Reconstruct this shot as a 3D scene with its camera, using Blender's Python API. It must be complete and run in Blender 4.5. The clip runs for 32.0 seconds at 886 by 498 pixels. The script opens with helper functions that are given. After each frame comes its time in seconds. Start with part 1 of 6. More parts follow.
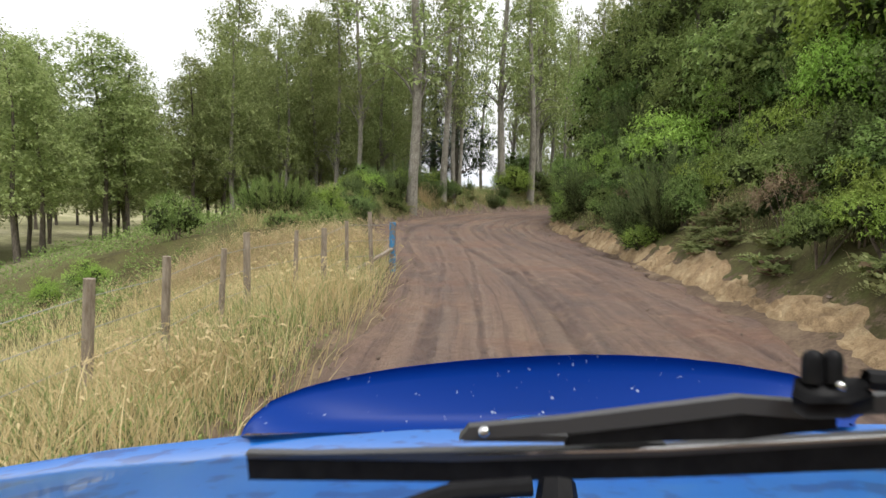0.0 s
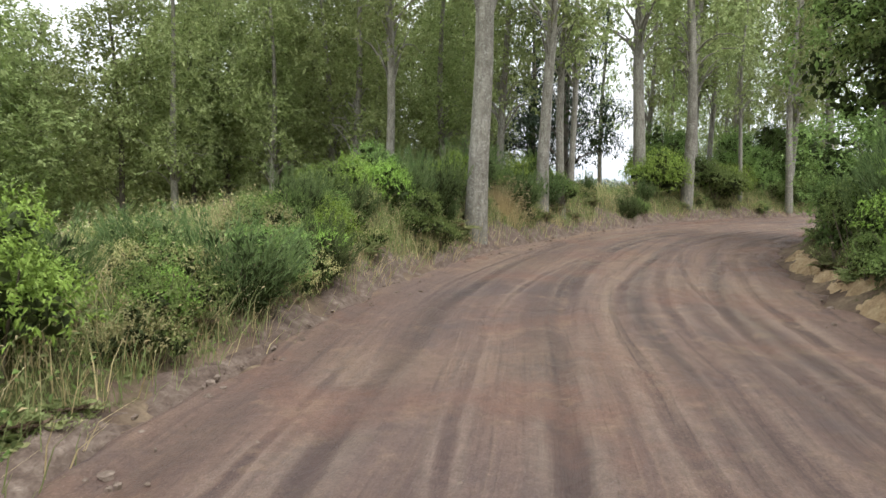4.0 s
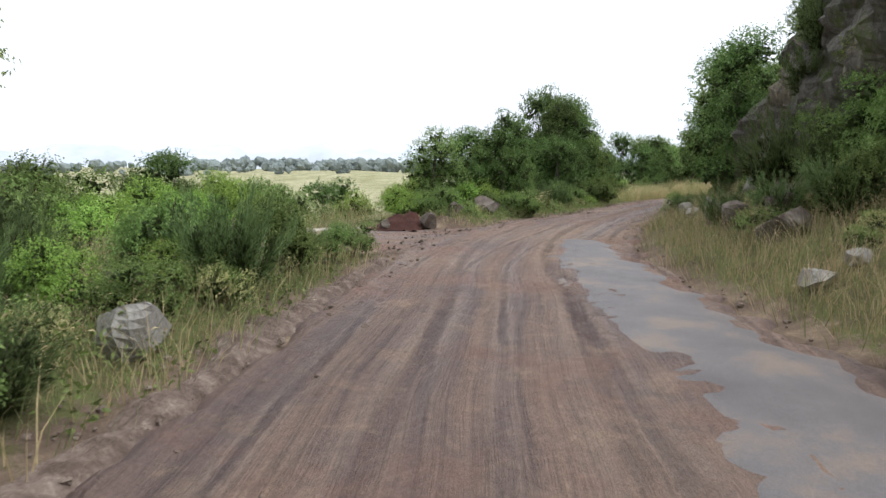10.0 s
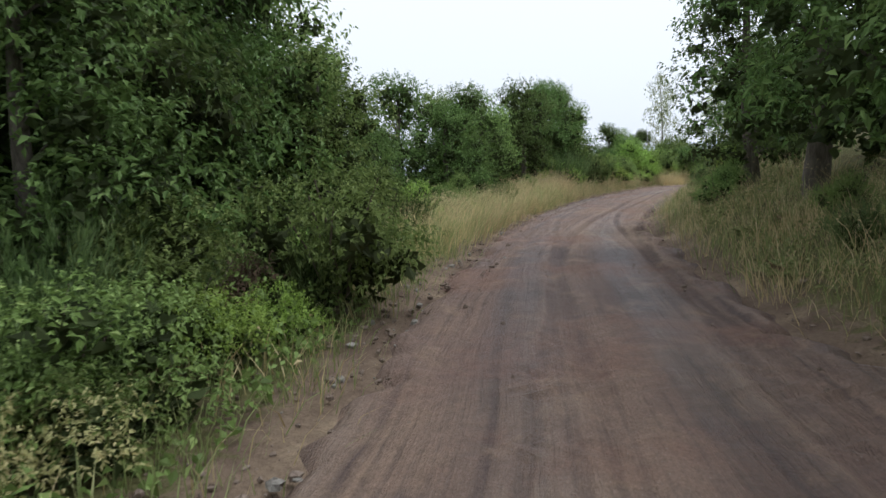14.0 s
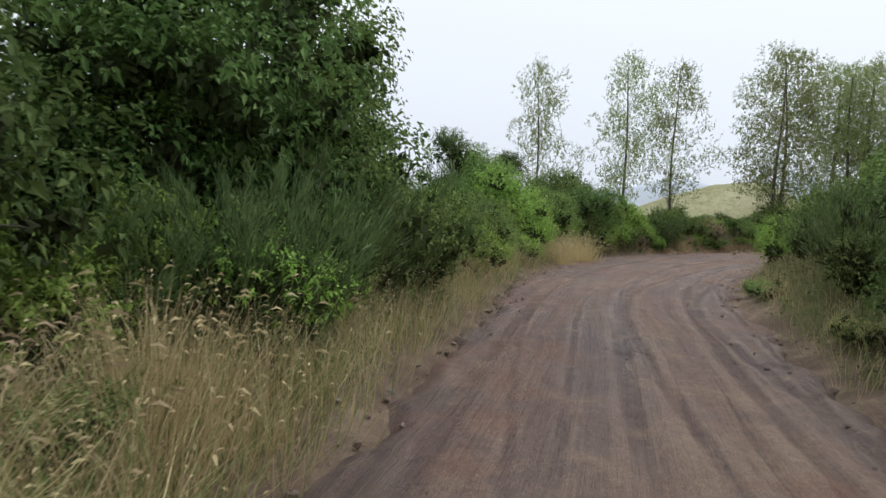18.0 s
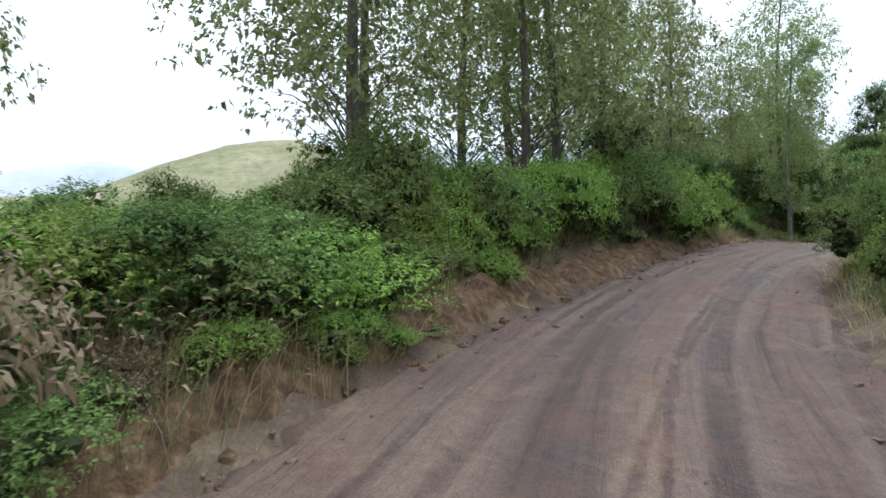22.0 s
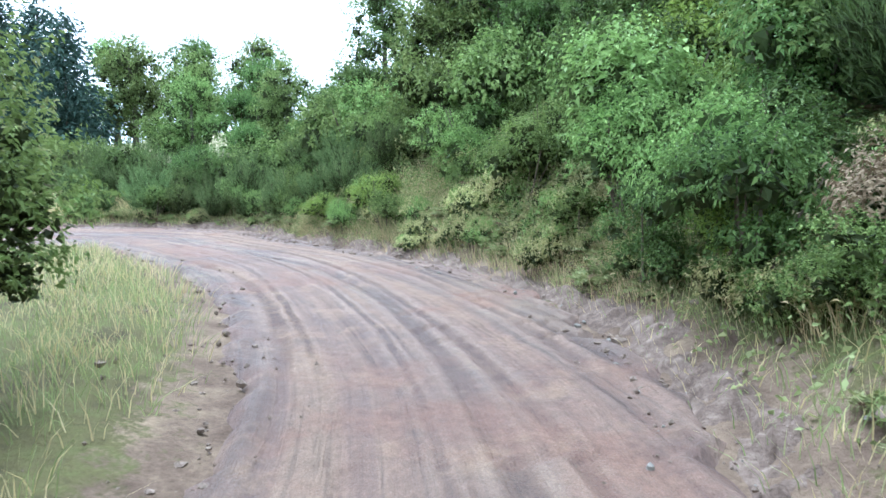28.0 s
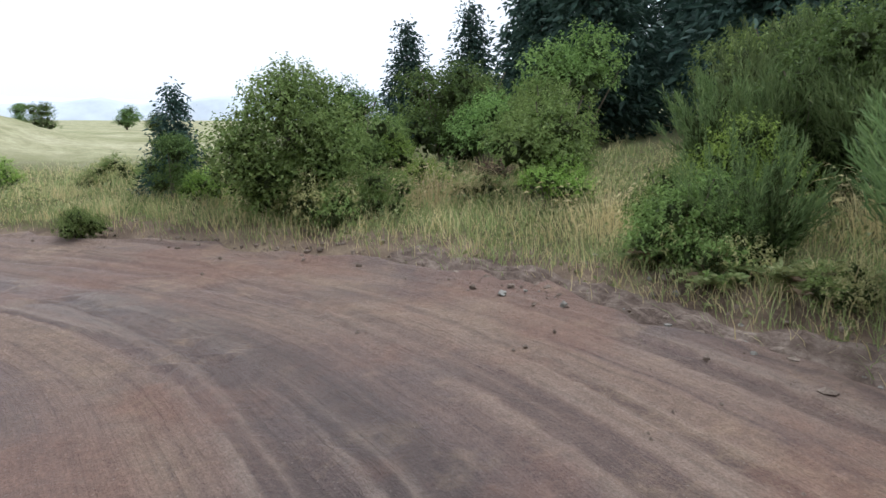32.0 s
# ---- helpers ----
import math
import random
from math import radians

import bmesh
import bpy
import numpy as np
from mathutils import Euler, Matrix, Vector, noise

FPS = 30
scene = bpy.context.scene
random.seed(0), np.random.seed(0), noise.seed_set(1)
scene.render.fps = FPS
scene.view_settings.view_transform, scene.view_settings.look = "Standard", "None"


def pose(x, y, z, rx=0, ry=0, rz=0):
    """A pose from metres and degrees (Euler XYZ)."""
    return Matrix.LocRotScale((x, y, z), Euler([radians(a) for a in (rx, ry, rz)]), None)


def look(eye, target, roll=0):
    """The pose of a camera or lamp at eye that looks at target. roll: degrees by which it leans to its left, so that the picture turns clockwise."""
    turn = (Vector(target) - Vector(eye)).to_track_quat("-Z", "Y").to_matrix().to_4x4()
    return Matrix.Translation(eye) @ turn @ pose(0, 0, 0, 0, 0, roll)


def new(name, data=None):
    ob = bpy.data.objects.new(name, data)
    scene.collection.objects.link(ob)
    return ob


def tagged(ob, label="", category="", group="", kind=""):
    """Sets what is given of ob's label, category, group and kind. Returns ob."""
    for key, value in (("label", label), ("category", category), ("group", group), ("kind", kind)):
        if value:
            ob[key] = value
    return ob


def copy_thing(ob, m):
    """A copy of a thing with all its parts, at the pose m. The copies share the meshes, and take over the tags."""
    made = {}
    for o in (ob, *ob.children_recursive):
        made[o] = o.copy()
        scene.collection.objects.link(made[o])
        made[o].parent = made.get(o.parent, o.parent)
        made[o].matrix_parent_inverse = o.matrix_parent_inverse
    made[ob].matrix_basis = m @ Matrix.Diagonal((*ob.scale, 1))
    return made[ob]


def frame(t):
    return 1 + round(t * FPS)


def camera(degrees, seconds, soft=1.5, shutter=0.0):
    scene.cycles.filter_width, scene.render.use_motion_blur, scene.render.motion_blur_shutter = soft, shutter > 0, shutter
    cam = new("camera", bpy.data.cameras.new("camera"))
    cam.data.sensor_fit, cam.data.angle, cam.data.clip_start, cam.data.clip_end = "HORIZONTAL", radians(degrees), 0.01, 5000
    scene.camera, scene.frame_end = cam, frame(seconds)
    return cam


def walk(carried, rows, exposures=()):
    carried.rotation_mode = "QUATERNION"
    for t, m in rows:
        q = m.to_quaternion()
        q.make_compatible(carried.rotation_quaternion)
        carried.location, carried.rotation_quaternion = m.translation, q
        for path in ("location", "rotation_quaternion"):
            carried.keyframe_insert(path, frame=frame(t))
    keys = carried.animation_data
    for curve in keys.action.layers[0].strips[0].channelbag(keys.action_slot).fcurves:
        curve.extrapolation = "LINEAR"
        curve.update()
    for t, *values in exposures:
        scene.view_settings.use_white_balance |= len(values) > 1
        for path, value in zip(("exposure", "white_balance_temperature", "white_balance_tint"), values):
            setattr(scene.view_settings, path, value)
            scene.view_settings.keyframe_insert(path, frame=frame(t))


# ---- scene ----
cam = camera(66.3, 32.0, soft=1.5, shutter=0.06)
PATH = [
    (0, (-0.000, -0.000, 1.634), (-0.001, 1.992, 1.452), 1.03),
    (0.5, (0.196, 2.173, 1.626), (0.191, 4.165, 1.448), 2.02),
    (1, (0.365, 4.361, 1.626), (0.343, 6.353, 1.451), 1.91),
    (1.5, (0.467, 6.589, 1.658), (0.413, 8.582, 1.498), 1.20),
    (2, (0.572, 8.861, 1.686), (0.475, 10.852, 1.533), 0.22),
    (2.5, (0.591, 11.070, 1.673), (0.437, 13.058, 1.510), -0.14),
    (3, (0.510, 13.117, 1.677), (0.300, 15.100, 1.524), -0.78),
    (3.5, (0.361, 15.027, 1.719), (0.080, 17.002, 1.575), -0.32),
    (4, (0.218, 17.267, 1.754), (-0.095, 19.233, 1.554), 0.00),
    (4.5, (0.049, 19.816, 1.794), (-0.283, 21.777, 1.581), 0.00),
    (5, (-0.117, 22.666, 1.845), (-0.462, 24.626, 1.641), 0.00),
    (5.5, (-0.163, 25.833, 1.916), (-0.486, 27.800, 1.756), 0.30),
    (6, (0.212, 29.336, 1.936), (0.048, 31.326, 1.814), 0.44),
    (6.5, (1.026, 33.011, 1.869), (1.066, 35.007, 1.743), -0.10),
    (7, (2.046, 36.432, 1.701), (2.317, 38.409, 1.561), 0.55),
    (7.5, (3.462, 39.513, 1.597), (3.949, 41.449, 1.473), 0.88),
    (8, (5.455, 42.414, 1.613), (6.179, 44.272, 1.460), 2.16),
    (8.5, (7.840, 45.063, 1.766), (8.829, 46.790, 1.571), 3.22),
    (9, (10.767, 47.758, 1.899), (11.994, 49.319, 1.660), 2.68),
    (9.5, (14.162, 50.414, 1.889), (15.533, 51.846, 1.623), 0.74),
    (10, (17.325, 52.797, 1.769), (18.780, 54.149, 1.534), 0.65),
    (10.5, (20.357, 55.061, 1.693), (21.854, 56.374, 1.504), 0.50),
    (11, (23.135, 57.211, 1.658), (24.632, 58.520, 1.445), -0.86),
    (11.5, (25.782, 59.268, 1.724), (27.285, 60.568, 1.495), -1.25),
    (12, (28.540, 61.180, 1.713), (30.081, 62.435, 1.490), 0.26),
    (12.5, (31.822, 62.953, 1.612), (33.429, 64.121, 1.381), 2.26),
    (13, (35.499, 64.517, 1.562), (37.191, 65.558, 1.325), 1.59),
    (13.5, (39.180, 65.819, 1.453), (40.952, 66.717, 1.226), -0.60),
    (14, (42.451, 66.869, 1.368), (44.270, 67.672, 1.149), -2.11),
    (14.5, (45.190, 67.770, 1.346), (47.037, 68.504, 1.121), -1.11),
    (15, (47.720, 68.573, 1.496), (49.584, 69.261, 1.273), 0.00),
    (15.5, (50.262, 69.308, 1.628), (52.145, 69.945, 1.410), 0.00),
    (16, (53.032, 69.999, 1.688), (54.938, 70.573, 1.489), 0.00),
    (16.5, (56.243, 70.646, 1.695), (58.170, 71.163, 1.557), 0.95),
    (17, (60.131, 71.176, 1.734), (62.066, 71.670, 1.614), 0.34),
    (17.5, (64.255, 71.564, 1.775), (66.205, 71.988, 1.645), 0.99),
    (18, (68.447, 71.721, 1.847), (70.414, 72.057, 1.717), 2.00),
    (18.5, (72.830, 71.677, 1.915), (74.811, 71.907, 1.766), 2.38),
    (19, (77.067, 71.590, 1.965), (79.057, 71.716, 1.809), 1.89),
    (19.5, (81.148, 71.386, 1.970), (83.142, 71.421, 1.810), 1.87),
    (20, (85.226, 70.721, 1.956), (87.220, 70.635, 1.824), 1.16),
    (20.5, (89.187, 69.620, 1.897), (91.164, 69.365, 1.732), 1.20),
    (21, (92.957, 67.814, 1.840), (94.891, 67.328, 1.688), -0.68),
    (21.5, (96.133, 65.820, 1.774), (97.990, 65.098, 1.604), -1.64),
    (22, (98.795, 63.813, 1.707), (100.564, 62.896, 1.528), -0.84),
    (22.5, (101.012, 61.829, 1.677), (102.692, 60.762, 1.480), 0.04),
    (23, (102.751, 59.976, 1.648), (104.336, 58.772, 1.452), 1.02),
    (23.5, (104.341, 58.025, 1.663), (105.827, 56.701, 1.465), 1.21),
    (24, (105.880, 56.016, 1.671), (107.260, 54.585, 1.452), 1.44),
    (24.5, (107.199, 53.988, 1.700), (108.469, 52.473, 1.400), 0.10),
    (25, (108.388, 51.876, 1.645), (109.547, 50.283, 1.299), -0.95),
    (25.5, (109.375, 49.708, 1.512), (110.431, 48.046, 1.163), -0.77),
    (26, (110.140, 47.531, 1.397), (111.101, 45.811, 1.055), 0.24),
    (26.5, (110.729, 45.344, 1.362), (111.605, 43.578, 1.027), 0.70),
    (27, (111.335, 42.882, 1.175), (112.218, 41.115, 0.861), 0.00),
    (27.5, (112.103, 40.036, 0.986), (113.002, 38.270, 0.718), 0.00),
    (28, (113.227, 37.058, 0.796), (114.141, 35.293, 0.574), 0.00),
    (28.5, (114.900, 34.200, 0.692), (115.820, 32.436, 0.491), -1.00),
    (29, (116.911, 31.485, 0.662), (118.000, 29.820, 0.455), -0.75),
    (29.5, (119.216, 29.085, 0.630), (120.503, 27.573, 0.382), -0.64),
    (30, (121.771, 27.110, 0.623), (123.255, 25.790, 0.382), -0.53),
    (30.5, (124.387, 25.875, 0.643), (126.055, 24.796, 0.404), 0.19),
    (31, (126.580, 25.081, 0.627), (128.392, 24.276, 0.366), 0.61),
    (31.5, (128.520, 24.464, 0.561), (130.425, 23.938, 0.253), 0.67),
    (32, (130.197, 24.079, 0.485), (132.153, 23.899, 0.111), 0.10),
]
EXPOSURES = [(0.0, 0.55, 6500, 10), (3.0, 0.80, 6300, 9), (5.0, 1.00, 6000, 8), (6.0, 1.05, 5850, 8), (7.0, 0.65, 5850, 8), (8.0, 0.70, 5850, 8), (9.0, 0.70, 6000, 9), (10.0, 0.58, 5950, 10), (11.0, 0.38, 5900, 11), (12.0, 0.15, 5900, 10), (14.0, 0.25, 5850, 9), (17.0, 0.10, 6000, 9), (20.0, 0.15, 5750, 8), (21.0, 0.35, 5650, 8), (22.0, 0.62, 5500, 8), (24.0, 1.15, 5350, 6), (26.0, 1.70, 4950, 4), (29.0, 1.85, 4950, 5), (30.0, 1.35, 5150, 6), (31.0, 0.80, 5350, 7), (32.0, 0.55, 5650, 8)]
walk(cam, [(t, look(eye, target, roll)) for t, eye, target, roll in PATH], exposures=EXPOSURES)
SKY_STRENGTH, SUN_STRENGTH = 0.95, 1.4
# the road's edges and the lie of its banks: (station, metres)
LEFT_EDGE = [(-3, -1.6), (1.5, -1.6), (3.2, -1.5), (3.9, -2.1), (4.8, -2.8), (6, -2.6), (7.2, -2.3), (8.4, -3.1), (9, -3.5), (9.5, -2.6), (11.7, -2.4), (12.4, -2.6), (13.2, -2.1), (13.8, -1.2), (16, -1.0), (17.5, -1.2), (18.3, -1.6), (19.3, -1.55), (20.2, -2.2), (21, -3.4), (22, -2.8), (23.2, -2.15), (24.5, -1.6), (26, -2.0), (27.2, -1.9), (28.5, -1.4), (30, -1.9), (31.3, -1.6), (32.2, -4), (33, -5), (38, -5)]
RIGHT_EDGE = [(-3, 3.5), (2, 3.4), (3.8, 3.9), (4.8, 4.4), (7, 4.2), (9, 3.9), (10.3, 3.6), (11, 3.3), (12, 2.8), (12.8, 2.4), (14, 2.5), (16, 2.4), (17, 2.2), (18, 2.6), (19, 3.1), (20.4, 3.2), (22, 2.4), (23.4, 2.15), (25, 1.8), (26.5, 1.5), (28, 1.6), (29.4, 3.3), (30.5, 3.1), (31.3, 3.2), (32.2, 3.9), (33.2, 3.7), (34, 3.2), (38, 2.6)]
LEFT_SLOPE = [(-3, 0.25), (2, 0.28), (3.5, 0.26), (6, 0.22), (8, 0.20), (9, 0.14), (10, 0.2), (11.5, 0.04), (12.6, 0.05), (14, 0.2), (18, 0.12), (22, 0.06), (25, 0.1), (28, 0.1), (38, 0.15)]
LEFT_FLOOR = [(-3, -3.2), (5, -2.6), (9, -2.8), (10, -6), (11.5, -3), (12.8, -3), (14, -7), (18, -4), (21, -1.5), (26, -1.5), (28, -2), (38, -4)]
LEFT_LIP = [(-3, 0.0), (3, 0.15), (5, 0.5), (6, 1.1), (9, 1.2), (9.7, 0.6), (10.3, 0.3), (11.6, 0.25), (12.0, 0.0), (12.6, 0.1), (13, 0.35), (14, 0.1), (17, 0.2), (18.5, 0.4), (20, 0.5), (22, 0.6), (23, 0.85), (24.2, 0.62), (25.4, 0.6), (26.5, 0.4), (28, 0.2), (38, 0.2)]
RIGHT_SLOPE = [(-3, 0.75), (6, 0.75), (9, 0.5), (10, 0.35), (12, 0.4), (14, 0.35), (17, 0.4), (20, 0.35), (23, 0.5), (26, 0.75), (30, 0.65), (31.5, 0.55), (32.6, 0.20), (33.5, 0.06), (34.5, 0.0), (38, 0.0)]
RIGHT_TOP = [(-3, 12), (6, 12), (9, 9), (12, 8), (15, 6), (19, 6), (23, 10), (30, 13), (32, 8), (33.5, 3), (34.2, 0.3), (38, 0.2)]
RIGHT_CUT = [(-3, 0.32), (5, 0.4), (7, 0.3), (10, 0.15), (14, 0.15), (19, 0.3), (23, 0.4), (27, 0.3), (31, 0.3), (33, 0.15), (38, 0.1)]
SIDE_TRACK = [(33.0, 63.9), (30.2, 65.4), (27.5, 66.9), (23.0, 68.4), (16.0, 70.0)]
SIDE_HALF = (3.2, 1.8)
# fall of the road between the third and the last bend
ROAD_FALL = [(-3, 0.0), (26.2, 0.0), (26.8, -0.18), (28.0, -0.95), (28.6, -1.1), (38, -1.1)]
FIRST_STATION = -3
# tyre ruts: metres from the line, depth, half width, sway, which sway
RUTS = ((-0.95, 0.024, 0.10, 0.8, 0), (0.65, 0.03, 0.11, 0.9, 0), (-0.15, 0.016, 0.05, 1.7, 1), (1.35, 0.024, 0.08, 1.3, 1), (1.95, 0.02, 0.10, 0.6, 0), (2.75, 0.02, 0.09, 1.6, 1), (-1.5, 0.014, 0.05, 0.5, 1), (3.35, 0.014, 0.10, 0.9, 0), (0.2, 0.014, 0.045, -1.1, 0), (2.35, 0.014, 0.05, -1.2, 1))
ROAD = [(-1.1, -13.1), (-0.7, -8.7), (-0.4, -4.4), (-0.0, -0.0), (0.4, 4.4), (0.6, 8.9), (0.5, 13.1), (0.2, 17.3), (-0.1, 22.7), (0.2, 29.3), (2.0, 36.4), (5.5, 42.4), (10.8, 47.8), (17.3, 52.8), (23.1, 57.2), (28.5, 61.2), (35.5, 64.5), (42.5, 66.9), (47.7, 68.6), (53.0, 70.0), (60.1, 71.2), (68.4, 71.7), (77.1, 71.6), (85.2, 70.7), (93.0, 67.8), (98.8, 63.8), (102.8, 60.0), (105.9, 56.0), (108.4, 51.9), (110.1, 47.5), (111.3, 42.9), (113.2, 37.1), (116.9, 31.4), (121.7, 27.1), (126.6, 25.1), (130.2, 24.0), (134.4, 25.6), (136.9, 29.4), (136.7, 33.9), (133.9, 37.4), (129.5, 38.6)]

# ---------- world and light: bright overcast ----------
world = bpy.data.worlds.new("overcast_sky")
scene.world = world
world.use_nodes = True
wn, wl = world.node_tree.nodes, world.node_tree.links
sky = wn.new("ShaderNodeTexSky")
sky.sky_type = "NISHITA"
sky.sun_disc = False
sky.sun_elevation, sky.sun_rotation = radians(55), radians(140)
sky.dust_density, sky.air_density = 4.0, 1.0
hsv = wn.new("ShaderNodeHueSaturation")
hsv.inputs["Saturation"].default_value = 0.12
hsv.inputs["Value"].default_value = 0.10
wl.new(sky.outputs[0], hsv.inputs["Color"])
# cloud layer: even pale grey, a little brighter overhead
wtc, wsep = wn.new("ShaderNodeTexCoord"), wn.new("ShaderNodeSeparateXYZ")
wl.new(wtc.outputs["Generated"], wsep.inputs[0])
wramp = wn.new("ShaderNodeValToRGB")
wramp.color_ramp.elements[0].position, wramp.color_ramp.elements[0].color = 0.0, (0.88, 0.89, 0.92, 1)
wramp.color_ramp.elements[1].position, wramp.color_ramp.elements[1].color = 0.35, (1.05, 1.05, 1.05, 1)
wl.new(wsep.outputs["Z"], wramp.inputs[0])
wmix = wn.new("ShaderNodeMixRGB")
wmix.inputs[0].default_value = 0.85
wl.new(hsv.outputs[0], wmix.inputs[1])
wl.new(wramp.outputs[0], wmix.inputs[2])
wl.new(wmix.outputs[0], wn["Background"].inputs[0])
wn["Background"].inputs[1].default_value = SKY_STRENGTH
sun_data = bpy.data.lights.new("sun", "SUN")
sun_data.energy, sun_data.angle, sun_data.color = SUN_STRENGTH, radians(20), (1.0, 0.97, 0.92)
sun = new("sun", sun_data)
sun.matrix_world = look((0, 0, 60), (0 - 20, 0 + 24, 0))

# ---------- materials ----------
def mat_base(name, rough=0.8, spec=0.3):
    m = bpy.data.materials.new(name)
    m.use_nodes = True
    n, l = m.node_tree.nodes, m.node_tree.links
    b = n["Principled BSDF"]
    b.inputs["Roughness"].default_value = rough
    b.inputs["Specular IOR Level"].default_value = spec
    return m, n, l, b


def noise_node(n, l, scale, detail=4.0, rough=0.6, coord="Object", vec=None):
    t = n.new("ShaderNodeTexNoise")
    t.inputs["Scale"].default_value, t.inputs["Detail"].default_value, t.inputs["Roughness"].default_value = scale, detail, rough
    if vec is None:
        c = n.new("ShaderNodeTexCoord")
        vec = c.outputs[coord]
    l.new(vec, t.inputs["Vector"])
    return t.outputs["Fac"]


def ramp(n, l, fac, stops):
    r = n.new("ShaderNodeValToRGB")
    e = r.color_ramp.elements
    while len(e) < len(stops):
        e.new(0.5)
    for k, (p, c) in zip(e, stops):
        k.position, k.color = p, (*c, 1)
    l.new(fac, r.inputs[0])
    return r.outputs[0]


def mixc(n, l, fac, a, b, mode="MIX"):
    m = n.new("ShaderNodeMixRGB")
    m.blend_type = mode
    for k, v in ((0, fac), (1, a), (2, b)):
        if isinstance(v, (int, float)):
            m.inputs[k].default_value = v
        elif isinstance(v, tuple):
            m.inputs[k].default_value = (*v, 1)
        else:
            l.new(v, m.inputs[k])
    return m.outputs[0]


def bump(n, l, b, height, strength, dist):
    k = n.new("ShaderNodeBump")
    k.inputs["Strength"].default_value, k.inputs["Distance"].default_value = strength, dist
    l.new(height, k.inputs["Height"])
    l.new(k.outputs[0], b.inputs["Normal"])


def leaf_mat(name, dark, light, tip, trans=0.3, rough=0.45):
    """Leaves: each leaf and each plant a slightly different green, some light through them."""
    m, n, l, b = mat_base(name, rough, 0.18)
    geo, info = n.new("ShaderNodeNewGeometry"), n.new("ShaderNodeObjectInfo")
    col = ramp(n, l, geo.outputs["Random Per Island"], ((0.0, dark), (0.40, light), (0.86, light), (1.0, tip)))
    clump = noise_node(n, l, 0.9, 2.0, coord="Object")
    col = mixc(n, l, ramp(n, l, clump, ((0.35, (0, 0, 0)), (0.7, (0.7, 0.7, 0.7)))), col, mixc(n, l, 0.5, light, tip))
    hs = n.new("ShaderNodeHueSaturation")
    mr = n.new("ShaderNodeMapRange")
    mr.inputs["To Min"].default_value, mr.inputs["To Max"].default_value = 0.72, 1.25
    l.new(info.outputs["Random"], mr.inputs["Value"])
    l.new(mr.outputs[0], hs.inputs["Value"])
    mh = n.new("ShaderNodeMapRange")
    mh.inputs["To Min"].default_value, mh.inputs["To Max"].default_value = 0.485, 0.515
    l.new(info.outputs["Random"], mh.inputs["Value"])
    l.new(mh.outputs[0], hs.inputs["Hue"])
    l.new(col, hs.inputs["Color"])
    l.new(hs.outputs[0], b.inputs["Base Color"])
    tr, mx = n.new("ShaderNodeBsdfTranslucent"), n.new("ShaderNodeMixShader")
    mx.inputs[0].default_value = trans
    l.new(hs.outputs[0], tr.inputs[0])
    l.new(b.outputs[0], mx.inputs[1])
    l.new(tr.outputs[0], mx.inputs[2])
    l.new(mx.outputs[0], n["Material Output"].inputs[0])
    return m


def bark_mat(name, dark, light, lichen=None):
    m, n, l, b = mat_base(name, 0.9, 0.15)
    c = n.new("ShaderNodeTexCoord")
    mp = n.new("ShaderNodeMapping")
    mp.inputs["Scale"].default_value = (1, 1, 0.25)
    l.new(c.outputs["Object"], mp.inputs[0])
    f = noise_node(n, l, 14, 6, 0.7, vec=mp.outputs[0])
    col = ramp(n, l, f, ((0.35, dark), (0.65, light)))
    if lichen:
        g, k = noise_node(n, l, 21, 6, 0.8), noise_node(n, l, 2.2, 3, 0.6)
        col = mixc(n, l, ramp(n, l, g, ((0.50, (0, 0, 0)), (0.62, (0.75, 0.75, 0.75)))), col, lichen)
        col = mixc(n, l, ramp(n, l, k, ((0.45, (0, 0, 0)), (0.65, (0.5, 0.5, 0.5)))), col, dark)
    l.new(col, b.inputs["Base Color"])
    bump(n, l, b, f, 0.8, 0.03)
    return m


M = {}
M["leaf_mid"] = leaf_mat("leaf_mid_green", (0.031, 0.048, 0.016), (0.206, 0.295, 0.084), (0.411, 0.508, 0.184), 0.3, 0.6)
M["leaf_dark"] = leaf_mat("leaf_dark_green", (0.016, 0.029, 0.010), (0.126, 0.197, 0.056), (0.272, 0.367, 0.119), 0.3, 0.55)
M["leaf_bright"] = leaf_mat("leaf_bright_green", (0.058, 0.095, 0.016), (0.272, 0.404, 0.072), (0.466, 0.598, 0.162), 0.3, 0.6)
M["leaf_poplar"] = leaf_mat("poplar_leaf", (0.095, 0.120, 0.042), (0.305, 0.362, 0.140), (0.52, 0.55, 0.28), 0.45, 0.6)
M["broom"] = leaf_mat("broom_green", (0.026, 0.043, 0.017), (0.145, 0.205, 0.074), (0.280, 0.340, 0.140), 0.3, 0.6)
M["needle"] = leaf_mat("conifer_needle", (0.010, 0.022, 0.018), (0.045, 0.082, 0.064), (0.095, 0.145, 0.105), 0.12, 0.6)
M["pine"] = leaf_mat("macrocarpa_needle", (0.016, 0.026, 0.018), (0.042, 0.060, 0.036), (0.08, 0.10, 0.06), 0.1, 0.6)
M["dry"] = leaf_mat("dry_grass", (0.340, 0.255, 0.125), (0.600, 0.475, 0.260), (0.760, 0.630, 0.400), 0.3, 0.7)
M["grass"] = leaf_mat("green_grass", (0.094, 0.121, 0.040), (0.259, 0.314, 0.116), (0.506, 0.495, 0.242), 0.3, 0.6)
M["fern"] = leaf_mat("bracken", (0.052, 0.067, 0.023), (0.236, 0.282, 0.108), (0.483, 0.460, 0.230), 0.3, 0.6)
